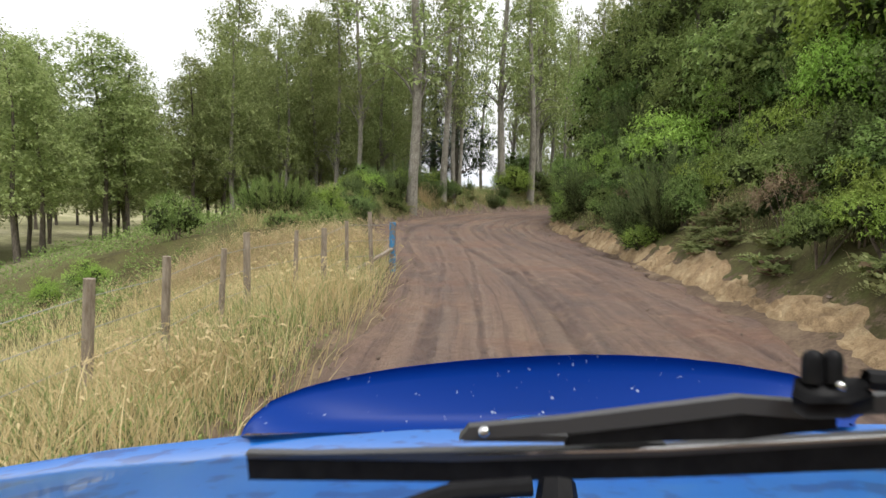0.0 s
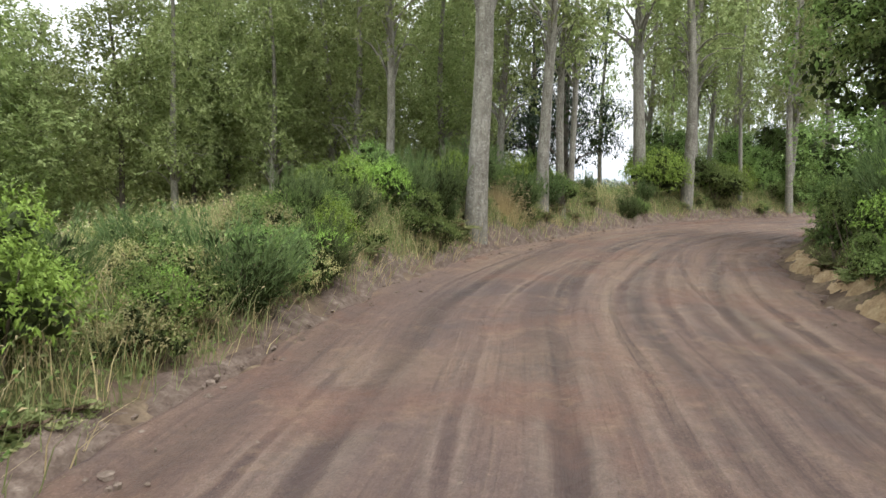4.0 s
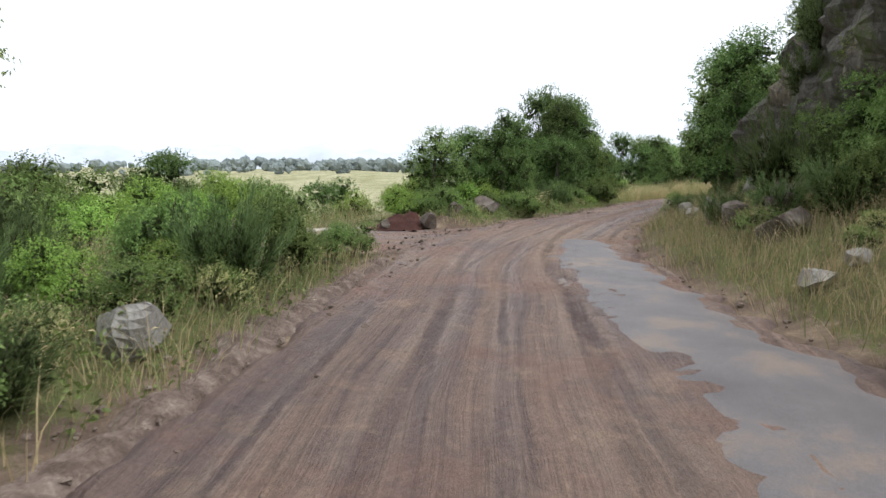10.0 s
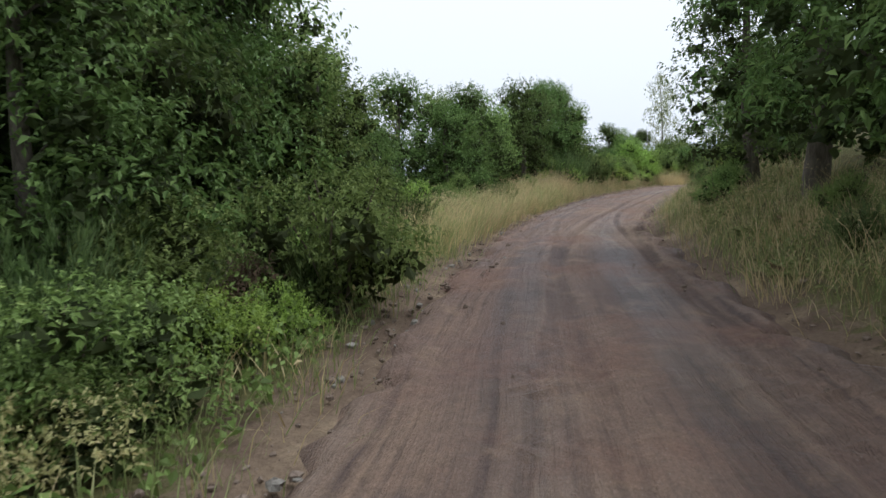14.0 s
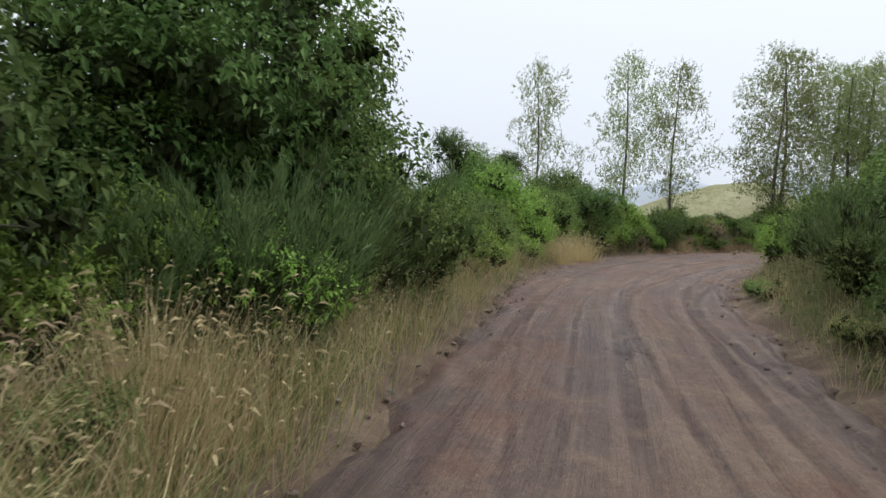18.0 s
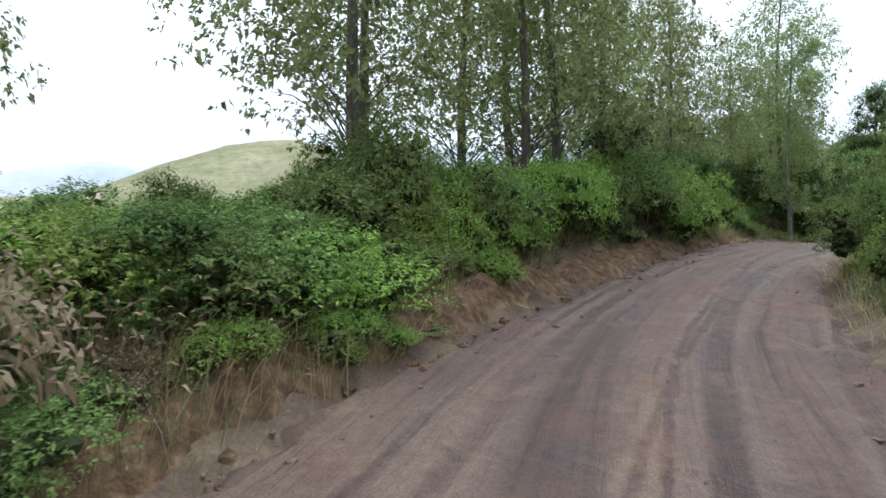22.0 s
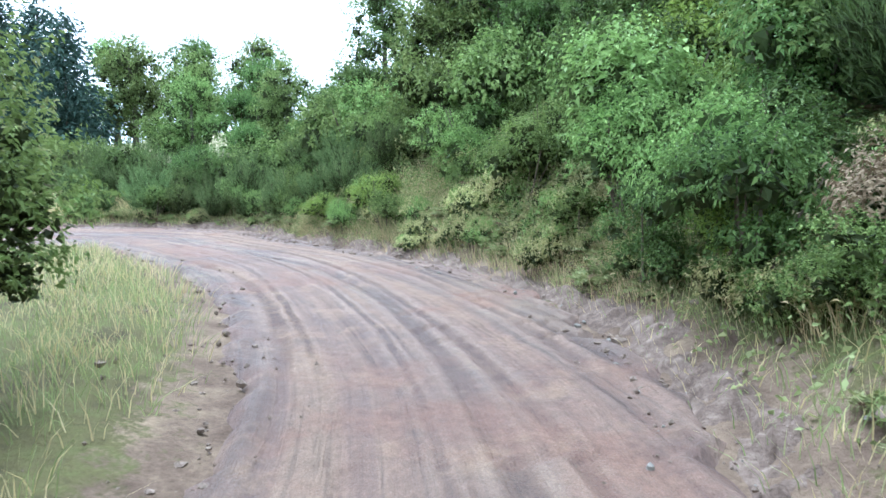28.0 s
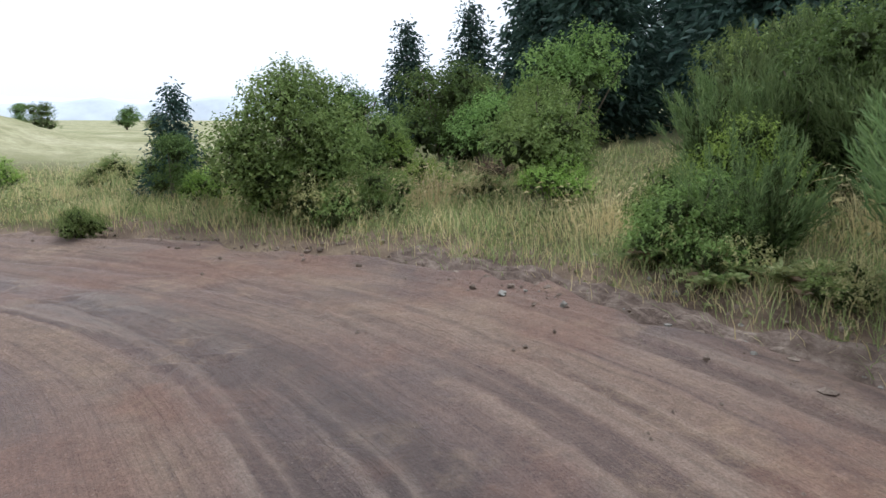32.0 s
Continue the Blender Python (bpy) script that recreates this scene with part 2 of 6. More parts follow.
M["dry_weed"] = leaf_mat("seeding_weeds", (0.166, 0.166, 0.070), (0.415, 0.415, 0.179), (0.702, 0.593, 0.330), 0.3, 0.7)
M["dead"] = leaf_mat("dead_foliage", (0.11, 0.075, 0.05), (0.22, 0.16, 0.105), (0.32, 0.24, 0.15), 0.2, 0.8)
# leaves deep in the foliage: the shade there is put into their dark colour
M["inner"] = leaf_mat("shaded_inner_leaf", (0.021, 0.028, 0.010), (0.055, 0.072, 0.025), (0.100, 0.125, 0.050), 0.2, 0.8)
M["bark_grey"] = bark_mat("poplar_bark", (0.15, 0.135, 0.110), (0.34, 0.315, 0.265), (0.48, 0.475, 0.42))
M["bark_brown"] = bark_mat("brown_bark", (0.08, 0.068, 0.056), (0.20, 0.175, 0.145))
M["twig"] = bark_mat("twig_bark", (0.10, 0.08, 0.06), (0.22, 0.18, 0.14))
M["post"] = bark_mat("weathered_wood", (0.20, 0.16, 0.12), (0.42, 0.36, 0.29))


def soil_mat(name, stops, scale=1.4, fine=40, rough=0.95, b_strength=0.6):
    m, n, l, b = mat_base(name, rough, 0.2)
    big, small = noise_node(n, l, scale, 5, 0.65), noise_node(n, l, fine, 3, 0.7)
    col = ramp(n, l, big, stops)
    col = mixc(n, l, 0.55, col, ramp(n, l, small, ((0.3, (0.55, 0.52, 0.5)), (0.7, (1.25, 1.25, 1.25)))), "MULTIPLY")
    l.new(col, b.inputs["Base Color"])
    bump(n, l, b, small, b_strength, 0.03)
    return m


M["red_soil"] = soil_mat("red_scoria", ((0.3, (0.042, 0.017, 0.013)), (0.7, (0.085, 0.036, 0.026))))
M["stone"] = soil_mat("brown_grey_stone", ((0.3, (0.075, 0.058, 0.047)), (0.5, (0.15, 0.122, 0.10)), (0.62, (0.21, 0.182, 0.155)), (0.75, (0.33, 0.30, 0.265))), 2.8, 16, 0.95, 1.0)
M["gravel"] = soil_mat("brown_gravel", ((0.3, (0.15, 0.112, 0.09)), (0.6, (0.26, 0.205, 0.165)), (0.75, (0.40, 0.335, 0.275))), 9.0, 30)
M["pale_stone"] = soil_mat("pale_stone", ((0.3, (0.211, 0.192, 0.167)), (0.6, (0.322, 0.304, 0.273)), (0.75, (0.409, 0.391, 0.360))), 2.2, 18)


def ground_mat():
    """Rough pasture far off, litter and low weeds on the verges, bare clay where the road's cut lies open."""
    m, n, l, b = mat_base("rough_pasture", 0.95, 0.1)
    a, c, d = noise_node(n, l, 0.12, 5, 0.6), noise_node(n, l, 1.6, 5, 0.7), noise_node(n, l, 22, 4, 0.75)
    col = ramp(n, l, a, ((0.32, (0.25, 0.245, 0.125)), (0.48, (0.36, 0.345, 0.20)), (0.66, (0.48, 0.44, 0.29))))
    col = mixc(n, l, ramp(n, l, c, ((0.42, (0, 0, 0)), (0.66, (0.5, 0.5, 0.5)))), col, (0.15, 0.145, 0.06))
    litter = ramp(n, l, c, ((0.30, (0.075, 0.062, 0.036)), (0.48, (0.125, 0.115, 0.052)), (0.62, (0.135, 0.145, 0.055)), (0.75, (0.24, 0.20, 0.11))))
    op, so = n.new("ShaderNodeAttribute"), n.new("ShaderNodeAttribute")
    op.attribute_name, so.attribute_name = "open", "soil"
    col = mixc(n, l, op.outputs["Fac"], litter, col)
    e, f = noise_node(n, l, 1.4, 5, 0.65), noise_node(n, l, 5.5, 4, 0.7)
    clay = ramp(n, l, e, ((0.32, (0.105, 0.073, 0.055)), (0.47, (0.17, 0.122, 0.090)), (0.60, (0.24, 0.178, 0.125)), (0.74, (0.35, 0.27, 0.185))))
    shake = n.new("ShaderNodeMath")
    shake.operation = "ADD"
    l.new(so.outputs["Fac"], shake.inputs[0])
    half = n.new("ShaderNodeMath")
    half.operation = "MULTIPLY_ADD"
    half.inputs[1].default_value, half.inputs[2].default_value = 1.6, -0.8
    l.new(f, half.inputs[0])
    l.new(half.outputs[0], shake.inputs[1])
    col = mixc(n, l, ramp(n, l, shake.outputs[0], ((0.36, (0, 0, 0)), (0.62, (1, 1, 1)))), col, clay)
    col = mixc(n, l, 0.5, col, ramp(n, l, d, ((0.3, (0.40, 0.40, 0.38)), (0.7, (1.3, 1.3, 1.25)))), "MULTIPLY")
    l.new(col, b.inputs["Base Color"])
    bump(n, l, b, d, 0.8, 0.05)
    return m


def road_mat():
    """Packed volcanic gravel: wheel lines along the road, tan dry crowns, damp dark ruts, coarse grit."""
    m, n, l, b = mat_base("packed_gravel", 0.85, 0.4)
    uv = n.new("ShaderNodeUVMap")
    uv.uv_map = "along"
    bend = n.new("ShaderNodeTexNoise")
    bend.inputs["Scale"].default_value = 0.12
    l.new(uv.outputs[0], bend.inputs["Vector"])
    shift = n.new("ShaderNodeVectorMath")
    shift.operation = "MULTIPLY_ADD"
    shift.inputs[1].default_value = (0.8, 0.0, 0.0)
    l.new(bend.outputs["Color"], shift.inputs[0])
    l.new(uv.outputs[0], shift.inputs[2])

    def lines(across, along_, detail, rough):
        mp = n.new("ShaderNodeMapping")
        mp.inputs["Scale"].default_value = (across, along_, 1)
        l.new(shift.outputs[0], mp.inputs[0])
        return noise_node(n, l, 1.0, detail, rough, vec=mp.outputs[0])

    broad, streak, fine = lines(1.5, 0.035, 3, 0.5), lines(5.0, 0.07, 5, 0.65), lines(15, 0.4, 5, 0.7)
    patch, blotch, stain = noise_node(n, l, 0.2, 4, 0.6), noise_node(n, l, 0.7, 5, 0.7), noise_node(n, l, 1.7, 5, 0.7)
    grit, lumps = noise_node(n, l, 60, 3, 0.8), noise_node(n, l, 11, 5, 0.75)
    # broad lanes: damp and dark where wheels run, paler between
    col = ramp(n, l, broad, ((0.33, (0.082, 0.054, 0.046)), (0.46, (0.165, 0.108, 0.088)), (0.58, (0.25, 0.170, 0.132)), (0.70, (0.33, 0.245, 0.175))))
    tone = ramp(n, l, patch, ((0.36, (0.13, 0.094, 0.088)), (0.5, (0.20, 0.128, 0.098)), (0.64, (0.29, 0.205, 0.14))))
    col = mixc(n, l, 0.45, col, tone)
    # single tyre lines
    col = mixc(n, l, ramp(n, l, streak, ((0.30, (0.75, 0.75, 0.75)), (0.44, (0, 0, 0)))), col, (0.068, 0.046, 0.042))
    col = mixc(n, l, ramp(n, l, streak, ((0.56, (0, 0, 0)), (0.72, (0.5, 0.5, 0.5)))), col, (0.33, 0.235, 0.165))
    col = mixc(n, l, ramp(n, l, fine, ((0.34, (0.45, 0.45, 0.45)), (0.48, (0, 0, 0)))), col, (0.085, 0.060, 0.052))
    # tyre ruts that sway along the road, with a pale pushed-up rim
    def calc(op, a, c=None, e=None):
        q = n.new("ShaderNodeMath")
        q.operation = op
        for slot, val in enumerate((a, c, e)):
            if isinstance(val, (int, float)):
                q.inputs[slot].default_value = val
            elif val is not None:
                l.new(val, q.inputs[slot])
        return q.outputs[0]

    sep = n.new("ShaderNodeSeparateXYZ")
    l.new(uv.outputs[0], sep.inputs[0])
    ragged = calc("MULTIPLY_ADD", lines(3.0, 0.9, 4, 0.7), 0.16, calc("ADD", sep.outputs[0], -0.08))
    sways = [calc("MULTIPLY_ADD", calc("SINE", calc("MULTIPLY_ADD", sep.outputs[1], 0.31, 1.0 + 2 * ph)), 0.12, calc("MULTIPLY", calc("SINE", calc("MULTIPLY_ADD", sep.outputs[1], 0.11, ph)), 0.25)) for ph in (0.0, 1.9)]
    near = 9.0
    for off, _, wide, sway, which in RUTS:
        gap_ = calc("ABSOLUTE", calc("SUBTRACT", ragged, calc("MULTIPLY_ADD", sways[which], sway, off)))
        near = calc("MINIMUM", calc("DIVIDE", gap_, wide), near)
    worn = noise_node(n, l, 0.22, 5, 0.65)
    seen = ramp(n, l, worn, ((0.40, (0.08, 0.08, 0.08)), (0.60, (1, 1, 1))))
    near = calc("MULTIPLY", near, 0.25)
    dark_rut = mixc(n, l, 1.0, ramp(n, l, near, ((0.10, (0.6, 0.6, 0.6)), (0.30, (0, 0, 0)))), seen, "MULTIPLY")
    rim = mixc(n, l, 1.0, ramp(n, l, near, ((0.22, (0, 0, 0)), (0.36, (0.42, 0.42, 0.42)), (0.46, (0.36, 0.36, 0.36)), (0.8, (0, 0, 0)))), seen, "MULTIPLY")
    col = mixc(n, l, dark_rut, col, (0.080, 0.053, 0.047))
    col = mixc(n, l, rim, col, (0.34, 0.262, 0.205))
    rust = noise_node(n, l, 0.42, 5, 0.65)
    col = mixc(n, l, ramp(n, l, rust, ((0.52, (0, 0, 0)), (0.62, (0.6, 0.6, 0.6)))), col, (0.215, 0.118, 0.084))
    col = mixc(n, l, ramp(n, l, stain, ((0.54, (0, 0, 0)), (0.70, (0.42, 0.42, 0.42)))), col, (0.38, 0.27, 0.175))
    col = mixc(n, l, ramp(n, l, blotch, ((0.30, (0.5, 0.5, 0.5)), (0.46, (0, 0, 0)))), col, (0.105, 0.082, 0.082))
    col = mixc(n, l, 0.6, col, ramp(n, l, lumps, ((0.3, (0.66, 0.64, 0.63)), (0.7, (1.28, 1.28, 1.27)))), "MULTIPLY")
    col = mixc(n, l, 0.7, col, ramp(n, l, grit, ((0.3, (0.55, 0.53, 0.52)), (0.7, (1.38, 1.38, 1.38)))), "MULTIPLY")
    peb = n.new("ShaderNodeTexVoronoi")
    peb.inputs["Scale"].default_value = 24
    co = n.new("ShaderNodeTexCoord")
    l.new(co.outputs["Object"], peb.inputs["Vector"])
    col = mixc(n, l, ramp(n, l, peb.outputs["Distance"], ((0.06, (0.6, 0.6, 0.6)), (0.14, (0, 0, 0)))), col, (0.34, 0.28, 0.235))
    l.new(col, b.inputs["Base Color"])
    rr = n.new("ShaderNodeMapRange")
    rr.inputs["From Min"].default_value, rr.inputs["From Max"].default_value = 0.35, 0.62
    rr.inputs["To Min"].default_value, rr.inputs["To Max"].default_value = 0.45, 0.9
    l.new(broad, rr.inputs["Value"])
    l.new(rr.outputs[0], b.inputs["Roughness"])

    def total(a, k, c):
        q = n.new("ShaderNodeMath")
        q.operation = "MULTIPLY_ADD"
        q.inputs[1].default_value = k
        l.new(a, q.inputs[0])
        l.new(c, q.inputs[2])
        return q.outputs[0]

    bump(n, l, b, total(streak, 3.0, total(lumps, 1.5, total(fine, 1.5, grit))), 0.85, 0.035)
    return m


M["ground"], M["road"] = ground_mat(), road_mat()
M["asphalt"] = soil_mat("worn_wet_asphalt", ((0.3, (0.125, 0.112, 0.110)), (0.52, (0.165, 0.148, 0.145)), (0.62, (0.22, 0.175, 0.145)), (0.75, (0.26, 0.205, 0.165))), 0.9, 60, 0.5, 0.4)
M["tan_clay"] = soil_mat("tan_clay", ((0.3, (0.21, 0.145, 0.085)), (0.5, (0.36, 0.26, 0.15)), (0.62, (0.47, 0.36, 0.215)), (0.75, (0.55, 0.45, 0.30))), 2.6, 30, 0.95, 0.9)
M["rust_clay"] = soil_mat("rust_clay", ((0.3, (0.085, 0.052, 0.033)), (0.46, (0.16, 0.100, 0.060)), (0.58, (0.25, 0.165, 0.095)), (0.72, (0.38, 0.275, 0.17))), 5.0, 34, 0.95, 0.9)
M["grey_rubble"] = soil_mat("grey_brown_rubble", ((0.3, (0.09, 0.064, 0.05)), (0.5, (0.165, 0.122, 0.098)), (0.65, (0.25, 0.195, 0.158)), (0.75, (0.38, 0.31, 0.26))), 6.0, 30, 0.95, 0.9)
M["sand"] = soil_mat("pale_sand", ((0.3, (0.336, 0.288, 0.227)), (0.7, (0.480, 0.424, 0.353))), 1.0, 50)

# ---------- mesh helpers ----------
rng = np.random.default_rng(7)


def np_mesh(name, verts, quads=None, tris=None, mats=(), index=None, smooth=False):
    """A mesh from arrays of corners and faces; index: the material of each face."""
    faces = []
    if quads is not None and len(quads):
        faces += np.asarray(quads).tolist()
    if tris is not None and len(tris):
        faces += np.asarray(tris).tolist()
    me = bpy.data.meshes.new(name)
    me.from_pydata(np.asarray(verts, float).tolist(), [], faces)
    for m in mats:
        me.materials.append(m)
    if index is not None:
        me.polygons.foreach_set("material_index", np.asarray(index, np.int32))
    if smooth:
        me.polygons.foreach_set("use_smooth", np.ones(len(me.polygons), bool))
    me.update()
    return me


def unit(v):
    return v / np.maximum(np.linalg.norm(v, axis=-1, keepdims=True), 1e-9)


def leaves(pos, out, size, width=0.5, fold=0.25, droop=0.0, r=rng, face=None):
    """Pointed, slightly folded leaves at pos, growing along out. Corners and faces (each leaf four corners)."""
    n = len(pos)
    if face is None:
        side = unit(np.cross(out, r.normal(size=(n, 3))))
        up = np.cross(side, out)
    else:
        up = face
        out = unit(out - up * (out * up).sum(1, keepdims=True))
        side = np.cross(out, up)
    s = (size * r.uniform(0.6, 1.3, n))[:, None]
    mid = pos + out * s * 0.45 + up * s * fold * 0.5
    tip = pos + out * s + np.array([0, 0, -1]) * s * droop
    v = np.stack([pos, mid + side * s * width * 0.5, tip, mid - side * s * width * 0.5], 1).reshape(-1, 3)
    return v, np.arange(4 * n).reshape(n, 4)


def blades(base, lean, height, width, r=rng):
    """Grass blades: two-piece bent strips. Corners, quads and tips."""
    n = len(base)
    a = r.uniform(0, 2 * np.pi, n)
    side = np.stack([np.cos(a), np.sin(a), 0 * a], 1) * width[:, None] * 0.5
    m = base + np.stack([lean[:, 0] * 0.3, lean[:, 1] * 0.3, 0.55 * height], 1)
    t = base + np.stack([lean[:, 0], lean[:, 1], height], 1)
    v = np.stack([base - side, base + side, m + side * 0.8, m - side * 0.8, t], 1).reshape(-1, 3)
    k = np.arange(n)[:, None] * 5
    return v, k + [[0, 1, 2, 3]], k + [[3, 2, 4]]


def tube(points, radii, sides=7, r=rng, wob=0.08):
    """A tapered, slightly uneven limb along points."""
    pts, radii = np.asarray(points, float), np.asarray(radii, float)
    d = unit(np.gradient(pts, axis=0))
    ref = np.where(np.abs(d[:, 2:3]) > 0.9, [[1.0, 0, 0]], [[0, 0, 1.0]])
    u = unit(np.cross(d, ref))
    w = np.cross(d, u)
    a = np.linspace(0, 2 * np.pi, sides, endpoint=False)
    ring = np.cos(a)[None, :, None] * u[:, None] + np.sin(a)[None, :, None] * w[:, None]
    rad = radii[:, None, None] * (1 + wob * r.normal(size=(len(pts), sides, 1)))
    v = (pts[:, None] + ring * rad).reshape(-1, 3)
    i, j = np.meshgrid(np.arange(len(pts) - 1), np.arange(sides), indexing="ij")
    q = np.stack([i * sides + j, i * sides + (j + 1) % sides, (i + 1) * sides + (j + 1) % sides, (i + 1) * sides + j], -1).reshape(-1, 4)
    return v, q


def joined(pieces):
    """Several (corners, faces) as one."""
    vs, fs, k = [], [], 0
    for v, f in pieces:
        vs.append(v)
        fs.append(f + k)
        k += len(v)
    return np.concatenate(vs), np.concatenate(fs)


def blob(c, rad, r=rng, rough=0.25, rings=6, sides=9):
    """A lumpy closed form, for leaf masses' inner parts and for stones."""
    th = np.linspace(0.12, np.pi - 0.12, rings)
    ph = np.linspace(0, 2 * np.pi, sides, endpoint=False)
    t, p = np.meshgrid(th, ph, indexing="ij")
    d = np.stack([np.sin(t) * np.cos(p), np.sin(t) * np.sin(p), np.cos(t)], -1)
    v = (np.asarray(c) + d * np.asarray(rad) * (1 + rough * r.normal(size=(rings, sides, 1)).clip(-1.5, 1.5))).reshape(-1, 3)
    i, j = np.meshgrid(np.arange(rings - 1), np.arange(sides), indexing="ij")
    q = np.stack([i * sides + j, (i + 1) * sides + j, (i + 1) * sides + (j + 1) % sides, i * sides + (j + 1) % sides], -1).reshape(-1, 4)
    top = np.arange(sides - 1, -1, -1)
    cap = [[sides * 0 + k for k in (0, 1 + m, 2 + m)] for m in range(sides - 2)]
    b0 = (rings - 1) * sides
    cap2 = [[b0, b0 + 2 + m, b0 + 1 + m] for m in range(sides - 2)]
    caps = np.array([[a, b, c2, c2] for a, b, c2 in cap + cap2])
    return v, q, caps[:, :3]


def lobe_points(lobes, n, r=rng, inner=0.6):
    """Points and outward directions spread over the skins of several rounded masses."""
    area = np.array([l[3] * l[4] + 0.3 * l[5] * l[3] for l in lobes])
    pick = r.choice(len(lobes), n, p=area / area.sum())
    c, rad = np.array([l[:3] for l in lobes])[pick], np.array([l[3:] for l in lobes])[pick]
    d = unit(r.normal(size=(n, 3)))
    d[:, 2] = np.where(d[:, 2] < -0.35, -d[:, 2], d[:, 2])
    return c + d * rad * r.uniform(inner, 1.08, (n, 1)), d


def part(name, me, parent, label="", m=None):
    ob = new(name, me)
    ob.parent = parent
    if m is not None:
        ob.matrix_basis = m
    return tagged(ob, label=label)

# ---------- the road's line: stations along it, about five metres apart ----------
STN = np.arange(len(ROAD), dtype=float)
RD = np.array(ROAD, float)


def smooth_line(p, k=12):
    """Catmull-Rom through p, k steps a span."""
    q = np.concatenate([[2 * p[0] - p[1]], p, [2 * p[-1] - p[-2]]])
    t = np.linspace(0, 1, k, endpoint=False)[:, None]
    out = [0.5 * (2 * q[i] + (q[i + 1] - q[i - 1]) * t + (2 * q[i - 1] - 5 * q[i] + 4 * q[i + 1] - q[i + 2]) * t**2 + (3 * q[i] - q[i - 1] - 3 * q[i + 1] + q[i + 2]) * t**3) for i in range(1, len(q) - 2)]
    return np.concatenate(out + [p[-1:]])


LINE = smooth_line(RD)
LST = FIRST_STATION + np.arange(len(LINE)) / 12.0
TAN = unit(np.gradient(LINE, axis=0))
RIGHT = np.stack([TAN[:, 1], -TAN[:, 0]], 1)
ARC = np.concatenate([[0], np.cumsum(np.linalg.norm(np.diff(LINE, axis=0), axis=1))])


def along(st, d):
    """World x, y at stations st and distances d to the right of the driven line."""
    st, d = np.broadcast_arrays(np.asarray(st, float), np.asarray(d, float))
    g = lambda a: np.interp(st, LST, a)
    return np.stack([g(LINE[:, 0]) + d * g(RIGHT[:, 0]), g(LINE[:, 1]) + d * g(RIGHT[:, 1])], -1)


def nearest(xy):
    """Station and signed distance (right positive) of the points xy."""
    xy = np.asarray(xy, float).reshape(-1, 2)
    st, d = np.empty(len(xy)), np.empty(len(xy))
    for a in range(0, len(xy), 4000):
        diff = xy[a : a + 4000, None] - LINE[None]
        k = (diff**2).sum(-1).argmin(1)
        rows = np.arange(len(k))
        dd = diff[rows, k]
        side = (dd * RIGHT[k]).sum(-1)
        dist = np.linalg.norm(dd, axis=1)
        st[a : a + 4000], d[a : a + 4000] = LST[k], np.where(side >= 0, dist, -dist)
    return st, d


def prof(table):
    """A value that changes along the stations."""
    a = np.array(table, float)
    return lambda st: np.interp(st, a[:, 0], a[:, 1])


left_edge, right_edge = prof(LEFT_EDGE), prof(RIGHT_EDGE)
left_slope, left_floor = prof(LEFT_SLOPE), prof(LEFT_FLOOR)
right_slope, right_top, right_cut = prof(RIGHT_SLOPE), prof(RIGHT_TOP), prof(RIGHT_CUT)
left_lip, road_fall = prof(LEFT_LIP), prof(ROAD_FALL)


def wavy(x, y, f, seed=0.0):
    return np.sin(x * f + seed) * np.cos(y * f * 1.3 + 2.1 * seed) + 0.5 * np.sin(x * f * 2.3 + y * f * 1.7 + seed * 3)


def height(xy):
    """The lie of the land: flat under the road, hill to the right, falling away to the left, rolling country far off."""
    xy = np.asarray(xy, float).reshape(-1, 2)
    st, d = nearest(xy)
    x, y = xy[:, 0], xy[:, 1]
    el, er = left_edge(st), right_edge(st)
    rough = wavy(x, y, 0.9) * 0.07 + wavy(x, y, 2.7, 1.3) * 0.03
    out_r, out_l = np.maximum(d - er, 0), np.maximum(el - d, 0)
    zr = right_cut(st) * np.clip(out_r / 0.5, 0, 1) + right_slope(st) * np.maximum(out_r - 0.4, 0)
    zr = np.minimum(zr, right_top(st) * (1 + 0.1 * wavy(x, y, 0.2, 0.7)))
    zl = left_lip(st) * np.clip(out_l / 1.1, 0, 1) - left_slope(st) * np.maximum(out_l - 0.6 - 2.5 * (left_lip(st) > 0.4), 0)
    zl = np.maximum(zl, left_floor(st) + 0.25 * wavy(x, y, 0.12, 2.0))
    z = np.where(d > 0, zr, zl) + rough * np.clip((out_r + out_l) / 0.6, 0, 1)
    z = z + road_fall(st)
    far = np.clip((out_l - 25) / 60, 0, 1) ** 1.5
    ang = np.arctan2(y - 20, x - 60)
    hill = 22 * np.exp(-((ang + 0.10) / 0.13) ** 2) * np.clip((np.hypot(x - 60, y - 20) - 70) / 170, 0, 1.3)
    z = z + far * (hill + 1.2 * wavy(x, y, 0.045, 0.4) + 0.35 * wavy(x, y, 0.16, 3.0))
    rise = np.clip((76 - y) / 27, 0, 1)
    knoll = 6.8 * rise**2 * (3 - 2 * rise) * np.exp(-(((x - 155) / 15) ** 2) - (np.maximum(49 - y, 0) / 6.5) ** 2)
    z = z + np.where((out_r + out_l) > 6, knoll, 0) * np.clip((out_r + out_l - 6) / 8, 0, 1)
    return z - 0.10 * ((d < er) & (d > el)) * np.clip(np.minimum(er - d, d - el) / 0.5, 0, 1)


# ---------- ground: one sheet to the horizon ----------
def axis_lines(lo, hi, step, far):
    a = np.arange(lo, hi + step / 2, step)
    b = hi + step * (1.28 ** np.arange(1, 26)).cumsum()
    c = lo - step * (1.28 ** np.arange(1, 26)).cumsum()
    return np.concatenate([c[c > -far][::-1], a, b[b < far]])


